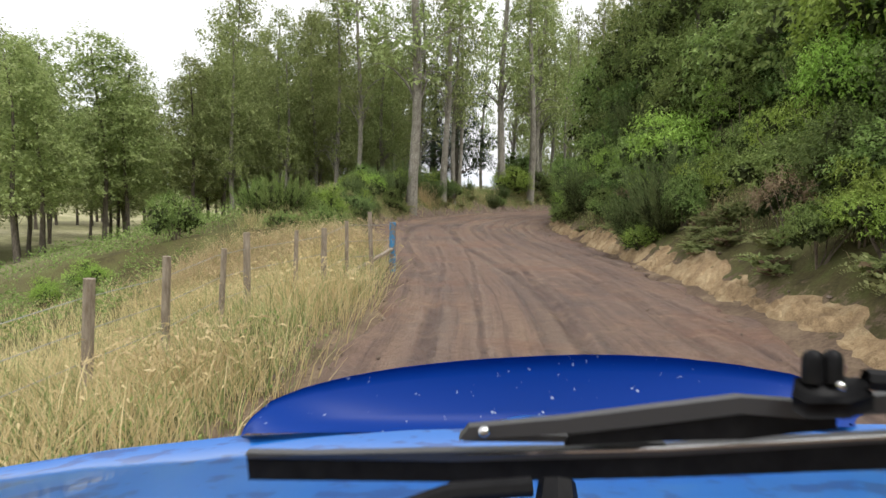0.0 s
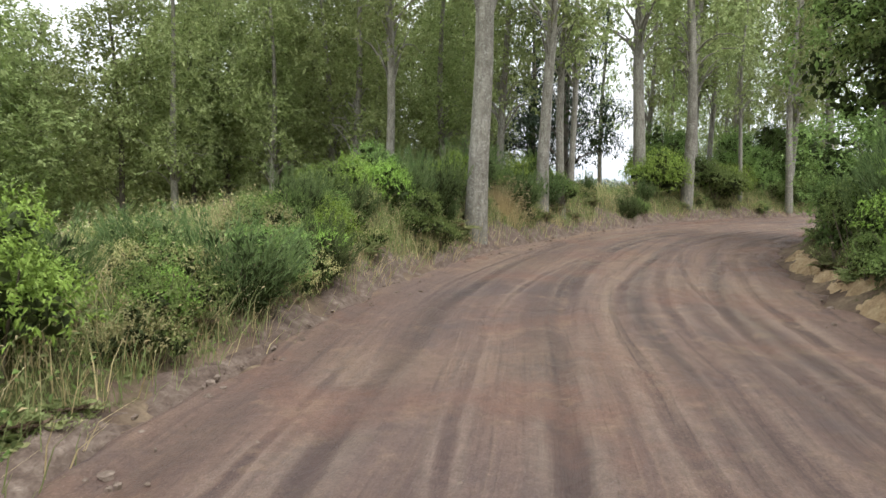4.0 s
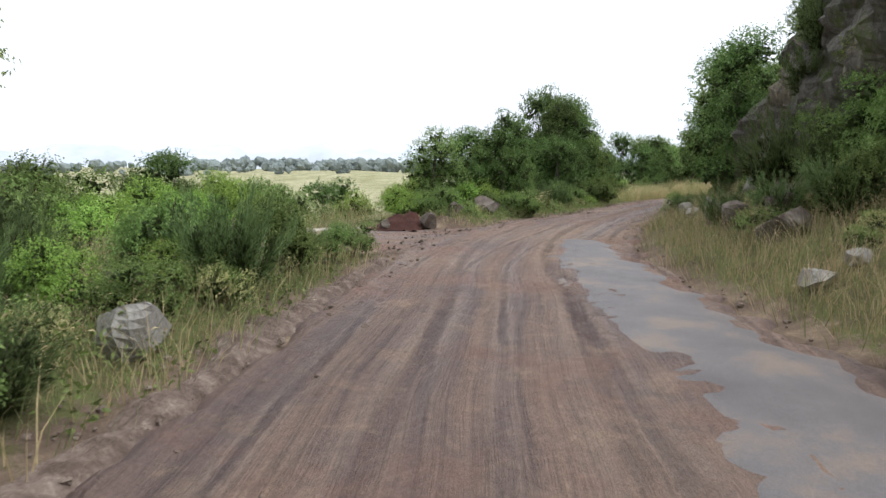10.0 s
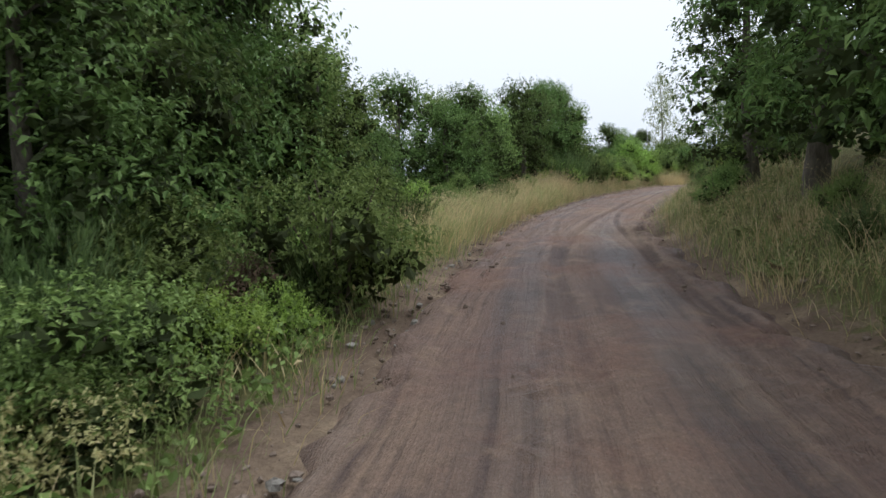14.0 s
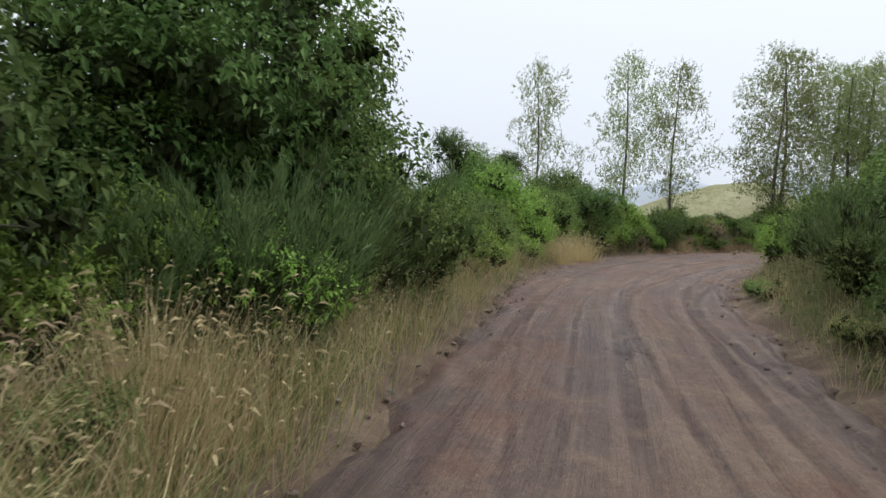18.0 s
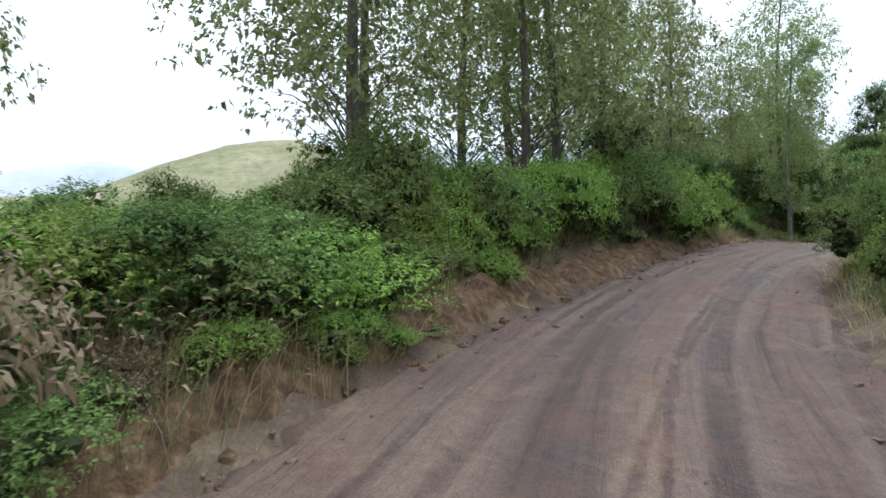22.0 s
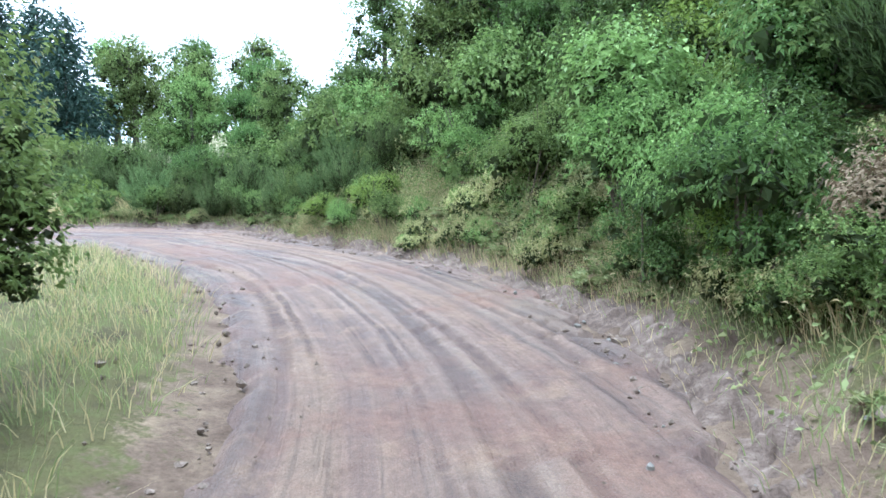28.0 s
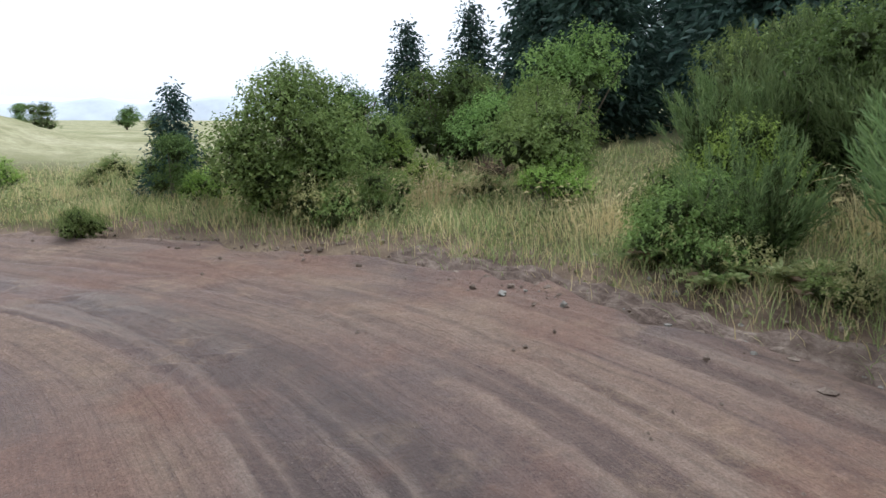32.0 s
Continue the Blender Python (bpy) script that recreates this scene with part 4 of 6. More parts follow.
for s in range(3):
    tree("poplar", "tall grey-barked poplar with sparse light-green leaves", 260 + s, 17.0, 0.19, crown_tall(270 + s, 17.0, 6.4, 3.6, 130), 12500, 0.18, M["leaf_poplar"], M["bark_grey"], 22, 0.25, 0.0, 0.01, 0.62)
    tree("roadside", "tall grey lichen-spotted poplar with a thin high crown", 265 + s, 17.0, 0.19, crown_tall(275 + s, 17.0, 5.4, 5.2, 80), 4200, 0.19, M["leaf_poplar"], M["bark_grey"], 18, 0.3, 0.0, 0.015, 0.62)
for s in range(1):
    tree("globe", "dense rounded evergreen tree leafy to the ground", 385, 6.0, 0.2, GLOBE, 22000, 0.15, M["leaf_mid"], M["bark_brown"], 6, 0.1, 0.7)
for s in range(3):
    tree("young_poplar", "slender young poplar with feathery pale-green crown", 290 + s, 9.0, 0.10, crown_tall(300 + s, 9.0, 6.4, 1.8, 95), 13500, 0.105, M["leaf_poplar"], M["bark_brown"], 16, 0.12, 0.0, 0.02, 0.6, limb=0.2)
for s in range(3):
    tree("grove", "thin poplar of a dense grove, leafy to low down", 320 + s, 12.0, 0.11, crown_tall(330 + s, 12.0, 5.6, 2.6, 110), 11000, 0.17, M["leaf_poplar"], M["bark_brown"], 12, 0.2, 0.0, 0.03, 0.6, limb=0.15)


def spruce(seed, h, w):
    """Tiers of drooping boughs on a straight stem."""
    r = np.random.default_rng(seed)
    P, O = [], []
    for z in np.arange(0.05, 0.985, 0.032):
        R = w * 0.5 * (1 - z) ** 0.85 + 0.05
        for _ in range(int(6 + 5 * (1 - z))):
            a, L = r.uniform(0, 2 * np.pi), R * r.uniform(0.75, 1.1)
            for t in np.linspace(0.15, 1, int(4 + 9 * (1 - z))):
                c = np.array([np.cos(a) * L * t, np.sin(a) * L * t, z * h + 0.05 * h * (1 - z) - 0.22 * L * t + 0.12 * L * t**3])
                for _ in range(4):
                    P.append(c + r.normal(size=3) * 0.06 * w)
                    O.append(unit(np.array([np.cos(a), np.sin(a), -0.15]) + r.normal(size=3) * 0.55))
    P, O = np.array(P), np.array(O)
    v, q = leaves(P, O, np.full(len(P), 0.055 * w), 0.42, 0.2, 0.2, r)
    tv, tq = tube(np.stack([0 * np.linspace(0, 1, 6), 0 * np.linspace(0, 1, 6), np.linspace(-0.4, h * 0.97, 6)], 1), h * 0.018 * np.linspace(1, 0.1, 6), 7, r)
    return np_mesh("trunk", tv, tq, mats=(M["bark_brown"],)), np_mesh("crown", v, q, mats=(M["needle"],))


for s in range(2):
    a, b = spruce(350 + s, 11.0, 7.4)
    add_kind("spruce", plant("spruce", "dark blue-green spruce with drooping tiers of boughs", "tree", (("trunk", a, ""), ("crown", b, ""))))
PINE_LOBES = [(*(np.array([np.cos(a), np.sin(a)]) * rr), z, 1.3, 1.3, 0.6) for a, rr, z in ((0.3, 1.9, 3.2), (1.5, 2.2, 4.1), (2.8, 1.7, 5.0), (4.0, 2.2, 3.6), (5.2, 2.0, 4.6), (0.9, 1.4, 6.0), (2.2, 1.8, 6.6), (3.5, 1.5, 7.3), (4.7, 1.7, 6.2), (5.9, 1.3, 7.8), (1.2, 0.8, 8.8), (3.9, 0.7, 9.3), (0.1, 2.4, 2.3), (3.1, 2.5, 2.6), (4.6, 2.3, 2.4), (1.6, 2.6, 2.9), (2.4, 2.6, 3.6), (5.6, 2.8, 3.4))]
tree("pine", "nearly black macrocarpa with bare lower limbs", 370, 10.0, 0.30, PINE_LOBES, 15000, 0.17, M["pine"], M["bark_brown"], 16, 0.12, 0.6, 0.02, 0.35, limb=0.22)

COUNT = {}


# openings in the brush, where one looks through to the fields
LOW_KINDS = ("shrub", "dark", "bright", "broom", "weed", "fern")
GLADES = ((72.8, 74.7, 0.6), (2.0, 45.2, 1.2), (2.2, 46.6, 1.0), (3.4, 48.9, 0.9), (2.6, 47.6, 0.9), (92.2, 71.7, 0.9), (93.2, 71.1, 0.8), (91.0, 71.6, 0.7), (93.9, 70.6, 0.6), (0.8, 42.1, 0.9), (2.7, 45.45, 0.55), (2.95, 49.7, 0.7), (0.1, 41.0, 0.3), (4.2, 47.8, 0.4), (1.9, 42.0, 0.8), (2.4, 43.5, 0.7), (-1.1, 37.1, 0.8), (-0.8, 35.9, 0.6), (-0.6, 34.9, 0.5))
# stretches where the growth stays low: place, radius, share of the height
LOW_GROWTH = ((105.6, 62.9, 2.8, 0.6), (103.8, 64.0, 1.5, 0.7))


def put(key, xy, scale=1.0, turn=None, tall=1.0, sink=0.05, group=""):
    """A copy of one plant of a kind at a place on the ground."""
    opts = KIND[key]
    c = COUNT[key] = COUNT.get(key, -1) + 1
    ob = opts[c % len(opts)]
    a = rng.uniform(0, 2 * np.pi) if turn is None else turn
    x, y = float(xy[0]), float(xy[1])
    if key in LOW_KINDS and any(math.hypot(x - gx, y - gy) < gr for gx, gy, gr in GLADES):
        return None
    if key in LOW_KINDS:
        tall *= min((k for gx, gy, gr, k in LOW_GROWTH if math.hypot(x - gx, y - gy) < gr), default=1.0)
    m = Matrix.Translation((x, y, ground_z(x, y) - sink)) @ Matrix.Rotation(a, 4, "Z") @ Matrix.Diagonal((scale, scale, scale * tall, 1))
    o = copy_thing(ob, m)
    if group:
        tagged(o, group=group)
    return o


def put_at(key, xyz, scale, tall=1.0):
    """A copy of one plant of a kind, rooted on a ledge."""
    opts = KIND[key]
    c = COUNT[key] = COUNT.get(key, -1) + 1
    m = Matrix.Translation(xyz) @ Matrix.Rotation(rng.uniform(0, 6.28), 4, "Z") @ Matrix.Diagonal((scale, scale, scale * tall, 1))
    return copy_thing(opts[c % len(opts)], m)


def fill(st0, st1, d0, d1, count, kinds, lo, hi, tall=(0.85, 1.2), gap=0.0):
    """Plants scattered over a stretch of verge; kinds: names with weights."""
    names, w = [k for k, _ in kinds], np.array([q for _, q in kinds], float)
    placed = []
    tries = 0
    while len(placed) < count and tries < count * 12:
        tries += 1
        st, d = rng.uniform(st0, st1), rng.uniform(d0, d1)
        p = along(st, d)
        s = rng.uniform(lo, hi)
        ns, nd = nearest(p)
        if left_edge(ns[0]) - 0.45 * s < nd[0] < right_edge(ns[0]) + 0.45 * s:
            continue
        if any(np.hypot(*(p - o)) < gap * (s + t) for o, t in placed):
            continue
        placed.append((p, s))
        put(str(rng.choice(names, p=w / w.sum())), p, s, tall=rng.uniform(*tall))

# ---------- planting, stretch by stretch ----------
SCRUB = (("shrub", 4), ("dark", 2), ("bright", 1.5), ("broom", 1.5))
# hill to the right of the first straight
fill(-1, 6.8, 3.95, 5.0, 64, (("broom", 1.5), ("fern", 3), ("shrub", 2), ("bright", 1)), 0.45, 0.8, gap=0.24)
fill(-1, 6.8, 4.6, 6.4, 60, (("broom", 1.5), ("shrub", 3), ("dark", 1), ("bright", 2), ("fern", 2), ("dead", 0.3)), 0.6, 1.1, gap=0.26)
fill(-1, 6.8, 5.8, 8.5, 36, (("broom", 1), ("shrub", 3), ("dark", 1), ("bright", 1)), 1.1, 1.6, gap=0.3)
fill(-1, 7, 8, 16, 64, (("hill_shrub", 4), ("hill_bright", 2), ("dead", 0.4)), 1.4, 2.3, gap=0.28)
fill(0, 7, 11, 19, 14, (("broadleaf", 1),), 0.8, 1.2, gap=1.2)
for st, d, s in ((7.50, 5.9, 1.20), (7.00, 7.7, 1.15), (6.42, 8.7, 1.10), (5.83, 8.9, 1.00), (5.25, 8.6, 0.95)):
    put("broadleaf", along(st, d), s, tall=1.1)
fill(7, 10, 5.5, 14, 26, (("hill_shrub", 2), ("hill_bright", 1)), 1.0, 1.8, gap=0.3)
# grove below and beyond the outside of the first bend
for gxy in ((-19, 28), (-22, 33), (-17, 35), (-24, 40), (-19, 41), (-14, 38), (-27, 46), (-21, 48), (-16, 46), (-12, 43), (-10, 48), (-14, 52), (-8, 53), (-5, 49), (-24, 56), (-18, 58), (-11, 60), (-4, 57), (-7, 65), (-30, 36), (-33, 44), (-32, 54), (-26, 64), (-15, 68)):
    put("grove", np.array(gxy) + rng.normal(size=2) * 0.8, rng.uniform(0.85, 1.12), tall=rng.uniform(0.9, 1.05) * (0.88 if gxy[0] < -0.30 * gxy[1] else 1.2), group="poplar grove")
for _ in range(60):
    gxy = (rng.uniform(-38, -5), rng.uniform(28, 76))
    if gxy[0] < -12 or gxy[1] > 47:
        put("grove", gxy, rng.uniform(0.8, 1.1), tall=rng.uniform(0.9, 1.05) * (0.88 if gxy[0] < -0.30 * gxy[1] else 1.2), group="poplar grove")
for gxy in ((-6, 40), (-9, 39), (-4, 44), (-7, 45), (-11, 41), (-3, 48), (-2, 52), (-3, 41), (-13, 44), (-9, 48), (-5, 55), (-12, 38), (-8, 42)):
    put("poplar", np.array(gxy) + rng.normal(size=2) * 0.5, rng.uniform(0.55, 0.75), tall=rng.uniform(1.0, 1.2), group="poplar grove")
for gxy in ((9, 58), (11.5, 62), (6, 61), (14, 60), (8, 66), (12, 68), (16, 65), (3.5, 64), (9, 72), (13, 70), (17, 69), (20, 72), (12, 78), (16, 76)):
    put("poplar" if gxy[1] >= 65 else "roadside", gxy, rng.uniform(0.7, 0.85), tall=rng.uniform(1.0, 1.15) * 1.3, group="poplar grove")
# big poplars round the bend
for st, d, s in ((6.58, -2.8, 1.3), (7.25, -3.12, 0.95), (7.42, -3.11, 0.68), (7.75, -4.28, 0.62), (8.45, -5.0, 1.3), (8.67, -3.95, 1.15), (9.0, -5.6, 0.95), (9.17, -4.2, 0.5), (9.42, -3.1, 0.8), (9.55, -3.9, 0.75), (9.83, -3.42, 1.1), (9.3, -8, 0.9), (6.9, -7.0, 0.7), (9.1, -6.8, 0.9)):
    put("roadside", along(st, d), s, tall=1.05 / s ** 0.5, group="roadside poplars")
put("pine", (0.9, 54.4), 0.95, tall=1.35)
put("pine", (-0.8, 58.5), 0.95, tall=1.3)
# under the poplars
fill(4.6, 6.4, -5.5, -2.8, 18, (("broom", 2), ("shrub", 2), ("bright", 2), ("fern", 3)), 0.45, 0.8, gap=0.3)
fill(6.2, 8.2, -5.2, -2.7, 34, (("shrub", 2), ("broom", 4), ("fern", 3), ("bright", 1)), 0.5, 1.0, gap=0.26)
fill(4, 7.0, -12, -6, 7, (("shrub", 3), ("bright", 1)), 0.5, 0.9, gap=0.3)
fill(8.4, 9.9, -7, -4.2, 18, (("shrub", 3), ("bright", 2), ("dark", 2)), 1.1, 1.6, gap=0.25)
fill(9.2, 10.0, -4.2, -3.0, 8, (("shrub", 3), ("dark", 1)), 0.6, 1.0, gap=0.3)
fill(5.4, 8.3, -4.6, -2.6, 60, (("fern", 5), ("broom", 2), ("shrub", 1)), 0.4, 0.75, gap=0.24)
fill(6.2, 7.9, -4.0, -2.8, 40, (("fern", 5), ("shrub", 1)), 0.4, 0.65, gap=0.2)
fill(4.4, 6.0, -4.6, -2.2, 26, (("fern", 4), ("bright", 1), ("shrub", 1)), 0.35, 0.6, gap=0.24)
# open stretch by the cliff, left side
fill(9.9, 11.6, -6, -3.1, 34, (("shrub", 3), ("bright", 1), ("fern", 2), ("broom", 1)), 0.5, 0.9, gap=0.28)
for st, d, s, kd in ((9.83, -6.5, 0.7, "broadleaf"), (9.92, -5.5, 0.65, "evergreen"), (9.6, -5.6, 0.65, "evergreen"), (9.3, -5.4, 0.58, "broadleaf"), (9.0, -6.6, 0.5, "broadleaf"), (10.1, -7.8, 0.75, "evergreen"), (9.85, -4.5, 0.5, "broadleaf")):
    put(kd, along(st, d), s)
fill(10, 12, -14, -7, 16, (("shrub", 3), ("bright", 2), ("dark", 1)), 0.9, 1.5, gap=0.4)
fill(11.5, 11.9, -3.4, -2.9, 4, (("broom", 1), ("shrub", 1)), 0.4, 0.5, gap=0.2)
# trees left of the second straight
fill(12.9, 13.5, -6, -3.6, 9, (("bright", 3), ("shrub", 1)), 0.7, 1.1, gap=0.3)
for st, d, s, kd in ((13.2, -5.1, 0.58, "broadleaf"), (13.5, -4.9, 0.58, "evergreen"), (13.62, -3.6, 0.62, "evergreen"), (13.75, -5, 0.55, "broadleaf"), (14, -4.8, 0.5, "evergreen"), (14.83, -3.4, 0.62, "broadleaf"), (14.9, -4.6, 0.6, "evergreen"), (14.6, -4.9, 0.5, "broadleaf"), (15.2, -4.6, 0.6, "evergreen"), (15.45, -4.9, 0.62, "broadleaf"), (15.1, -6.2, 0.75, "evergreen"), (15.6, -6.4, 0.7, "broadleaf"), (14.5, -6.2, 0.7, "evergreen"), (15.83, -3.2, 0.6, "broadleaf"), (16.1, -4.2, 0.5, "evergreen"), (16.5, -4.5, 0.4, "broadleaf"), (16.9, -5, 0.48, "evergreen"), (17.3, -3.9, 0.66, "broadleaf"), (17.52, -3.8, 0.68, "evergreen"), (17.75, -4.0, 0.66, "broadleaf"), (17.95, -4.3, 0.64, "evergreen"), (17.65, -5.3, 0.74, "broadleaf"), (18.05, -5.4, 0.7, "evergreen"), (17.2, -5.2, 0.72, "evergreen"), (18.36, -4, 0.77, "broadleaf"), (18.4, -5.2, 0.66, "evergreen"), (18.72, -4.7, 0.74, "broadleaf"), (18.95, -5.2, 0.66, "evergreen"), (19.15, -4.7, 0.5, "broadleaf"), (15.2, -7, 0.45, "evergreen"), (16.2, -7.5, 0.42, "broadleaf"), (17.4, -8, 0.55, "evergreen"), (18.6, -7.5, 0.6, "evergreen")):
    put(kd, along(st, d), s, tall=rng.uniform(0.9, 1.1))
put("shrub", along(15.17, -1.73), 0.95, tall=1.1)
fill(13.2, 15.6, -3.6, -2.2, 22, (("bright", 2), ("broom", 2), ("shrub", 1), ("dead", 0.5)), 0.5, 0.85, gap=0.28)
fill(13.3, 18.3, -3.6, -1.9, 40, (("shrub", 3), ("bright", 1), ("fern", 2), ("broom", 1)), 0.4, 0.75, gap=0.3)
for st, d, s in ((18.65, -2.9, 1.1), (18.85, -3.1, 1.2), (19.05, -2.8, 1.0)):
    put("broom", along(st, d), s, tall=0.95)
fill(18.3, 21, -4.2, -2.4, 32, (("broom", 0.6), ("shrub", 3), ("bright", 5), ("weed", 1)), 0.75, 1.2, gap=0.28)
fill(18.6, 21.6, -8, -3.8, 36, (("shrub", 3), ("dark", 2), ("bright", 2), ("broom", 1)), 1.2, 1.75, gap=0.3)
fill(21, 24.2, -8, -3.3, 44, (("shrub", 4), ("dark", 0.5), ("bright", 3), ("broom", 1), ("dead", 0.5)), 0.6, 0.98, gap=0.3)
fill(20.6, 24.2, -4.6, -2.9, 46, (("shrub", 3), ("bright", 3), ("broom", 0.6), ("dead", 0.5)), 0.65, 1.05, gap=0.26)
fill(21.4, 23.6, -4.2, -3.0, 16, (("shrub", 3), ("bright", 1), ("dead", 1), ("broom", 1)), 0.55, 0.9, gap=0.28)
fill(25.8, 28.6, -5.4, -3.4, 24, (("shrub", 2), ("dark", 2), ("dead", 0.5), ("fern", 1)), 0.5, 0.85, gap=0.28)
for st, d, s, kd in ((20.6, -7.2, 0.64, "evergreen"), (20.9, -7.8, 0.66, "broadleaf"), (20.3, -8.6, 0.7, "evergreen"), (21.15, -8.0, 0.6, "evergreen"), (21.5, -8.4, 0.5, "broadleaf"), (20.17, -4.6, 0.34, "broadleaf"), (20.5, -3.9, 0.3, "broadleaf")):
    put(kd, along(st, d), s)
# poplars outside the second bend
for st, d, s in ((22.1, -6.8, 0.7), (22.72, -6.9, 0.72), (23.7, -4.8, 1.0), (21.58, -9.3, 0.6), (24.58, -3.9, 0.9), (24.95, -4.1, 1.0), (24.2, -6.5, 1.1), (24.9, -6.5, 1.1), (25.6, -4.5, 1.1), (25.4, -7, 1.2), (26.4, -7.5, 0.7)):
    put("young_poplar", along(st, d), s * 1.05, tall=1.1 / s ** 0.6, group="young poplars")
fill(22.9, 24.3, -3.9, -2.7, 16, (("shrub", 2), ("bright", 3)), 0.6, 1.0, gap=0.26)
fill(24.2, 26.2, -4.8, -2.3, 26, (("bright", 4), ("shrub", 3)), 0.8, 1.3, gap=0.28)
for st, d, s in ((25.5, -4.4, 0.5), (26.0, -5.0, 0.55), (26.5, -5.2, 0.48), (27.0, -5.0, 0.48), (27.25, -4.85, 0.5), (27.42, -4.2, 0.5), (27.58, -3.51, 0.5), (27.5, -3.0, 0.45), (27.7, -3.0, 0.48), (28.0, -3.2, 0.5), (28.4, -3.3, 0.5), (28.8, -3.5, 0.55), (28.2, -6, 0.6), (27.3, -6.4, 0.58)):
    put("evergreen" if int(st * 10) % 3 else "broadleaf", along(st, d), s)
put("sapling", along(27.17, -2.4), 1.0, tall=1.1)
put("young_poplar", along(27.55, -3.6), 0.9, tall=1.2)
for st, d, s in ((28.4, -5.0, 0.85), (29.2, -5.4, 0.85)):
    put("young_poplar", along(st, d), s, tall=1.05, group="young poplars")
fill(25.8, 28, -3.2, -2.3, 12, (("fern", 2), ("shrub", 1)), 0.35, 0.55, gap=0.3)
# right side of the cliff stretch and of the straight
fill(10, 13, 8.5, 14, 24, (("hill_shrub", 3), ("hill_bright", 1)), 0.9, 1.6, gap=0.3)
fill(10.6, 13.4, 5.6, 8.4, 20, (("shrub", 3), ("broom", 2), ("bright", 1)), 0.6, 1.1, gap=0.28)
fill(9.8, 13, 3.8, 5.0, 10, (("broom", 2), ("fern", 2)), 0.4, 0.6, gap=0.3)
for st, d, s in ((13.3, 5.0, 0.8), (13.8, 4.6, 0.9), (14.3, 4.7, 0.95), (14.9, 4.4, 0.95), (15.5, 4.4, 1.0), (16.1, 4.4, 0.95), (16.7, 4.3, 0.8), (14, 7.5, 1.0), (15.2, 7.5, 1.0), (16.4, 7.2, 0.9), (17.5, 5.2, 0.6), (18.2, 5.6, 0.7), (18.9, 6.2, 0.8)):
    put("evergreen" if int(st * 10) % 2 else "broadleaf", along(st, d), s)
fill(13.2, 18, 3.1, 4.0, 22, (("fern", 2), ("shrub", 1), ("broom", 1)), 0.35, 0.6, gap=0.3)
fill(17.5, 23.5, 3.8, 7, 44, SCRUB, 0.7, 1.2, gap=0.3)
fill(19, 24, 7, 13, 26, (("hill_shrub", 3), ("hill_bright", 1)), 1.2, 2.0, gap=0.3)
# hill to the right of the last stretch
fill(23.5, 29.4, 2.2, 4.0, 50, (("shrub", 4), ("bright", 0.5), ("dark", 2), ("weed", 1), ("fern", 1)), 0.6, 1.1, gap=0.27)
fill(23.5, 28.9, 1.9, 2.9, 60, (("fern", 4), ("bright", 0.5), ("shrub", 2)), 0.35, 0.6, gap=0.24)
fill(23.5, 29.4, 3.6, 6.5, 50, SCRUB, 0.9, 1.4, gap=0.28)
fill(23.5, 32.3, 6, 14, 90, (("hill_shrub", 4), ("hill_bright", 0.5), ("dark", 3)), 1.2, 2.0, gap=0.26)
fill(28.5, 32.2, 5.6, 9, 34, (("shrub", 4), ("bright", 1), ("dark", 1), ("broom", 1)), 0.8, 1.3, gap=0.28)
fill(31.3, 32.6, 5.0, 8.5, 22, (("broom", 3), ("dark", 2)), 0.8, 1.2, gap=0.28)
fill(24, 32.3, 9, 18, 24, (("broadleaf", 2), ("evergreen", 1)), 0.7, 1.1, gap=0.9)
fill(28.6, 31.0, 4.0, 8.5, 70, (("fern", 5), ("shrub", 2), ("broom", 0.7), ("dead", 0.5), ("bright", 0.7)), 0.55, 0.95, gap=0.22)
fill(31.4, 32.9, 4.0, 5.2, 34, (("fern", 3), ("broom", 2), ("shrub", 2)), 0.4, 0.75, gap=0.22)
fill(31.0, 32.6, 4.2, 7, 30, (("fern", 3), ("broom", 2), ("shrub", 2)), 0.6, 1.0, gap=0.25)
for st, d, s in ((29.6, 8.6, 0.75), (29.9, 9.4, 0.8), (30.3, 8.8, 0.75), (30.6, 9.6, 0.8), (29.2, 9.2, 0.8), (30.0, 7.6, 0.55), (28.7, 8.6, 0.7)):
    put("evergreen", along(st, d), s, tall=1.1)
# end of the road: conifers, round tree, mound
for x, y, s in ((152.7, 16.8, 0.72), (148.6, 18.3, 0.64), (151.8, 12.5, 0.85), (154.4, 20.9, 0.42), (147.1, 14.2, 0.75), (154.9, 23.1, 0.38), (156.8, 11.7, 0.95), (161.8, 16.7, 0.76), (151.1, 19.2, 0.55)):
    put("spruce", (x, y), s * 0.98, tall=1.03)
put("globe", (140.5, 25.4), 0.46, tall=0.92, sink=0.35)
put("shrub", (140.1, 24.1), 0.5)
put("spruce", (142.4, 27.6), 0.19, sink=0.2)
put("dark", (141.4, 27.4), 0.55)
for x, y, s, kd in ((143.7, 20.7, 1.3, "shrub"), (145.9, 19.6, 1.6, "shrub"), (143.6, 16.1, 1.6, "shrub"), (145.8, 22.6, 1.4, "dark"), (148.1, 21.6, 1.5, "shrub"), (141.1, 13.5, 1.7, "shrub"), (140.1, 15.8, 1.2, "broom"), (148.4, 24.7, 1.3, "dark"), (143.9, 24.3, 0.9, "shrub"), (142.1, 23.3, 0.5, "bright"), (138.5, 17.0, 1.0, "broom"), (136.1, 12.9, 1.7, "dark"), (139.5, 28.1, 0.4, "shrub"), (138.2, 29.4, 0.35, "broom"), (136.5, 30.3, 0.3, "shrub")):
    put(kd, (x, y), s)
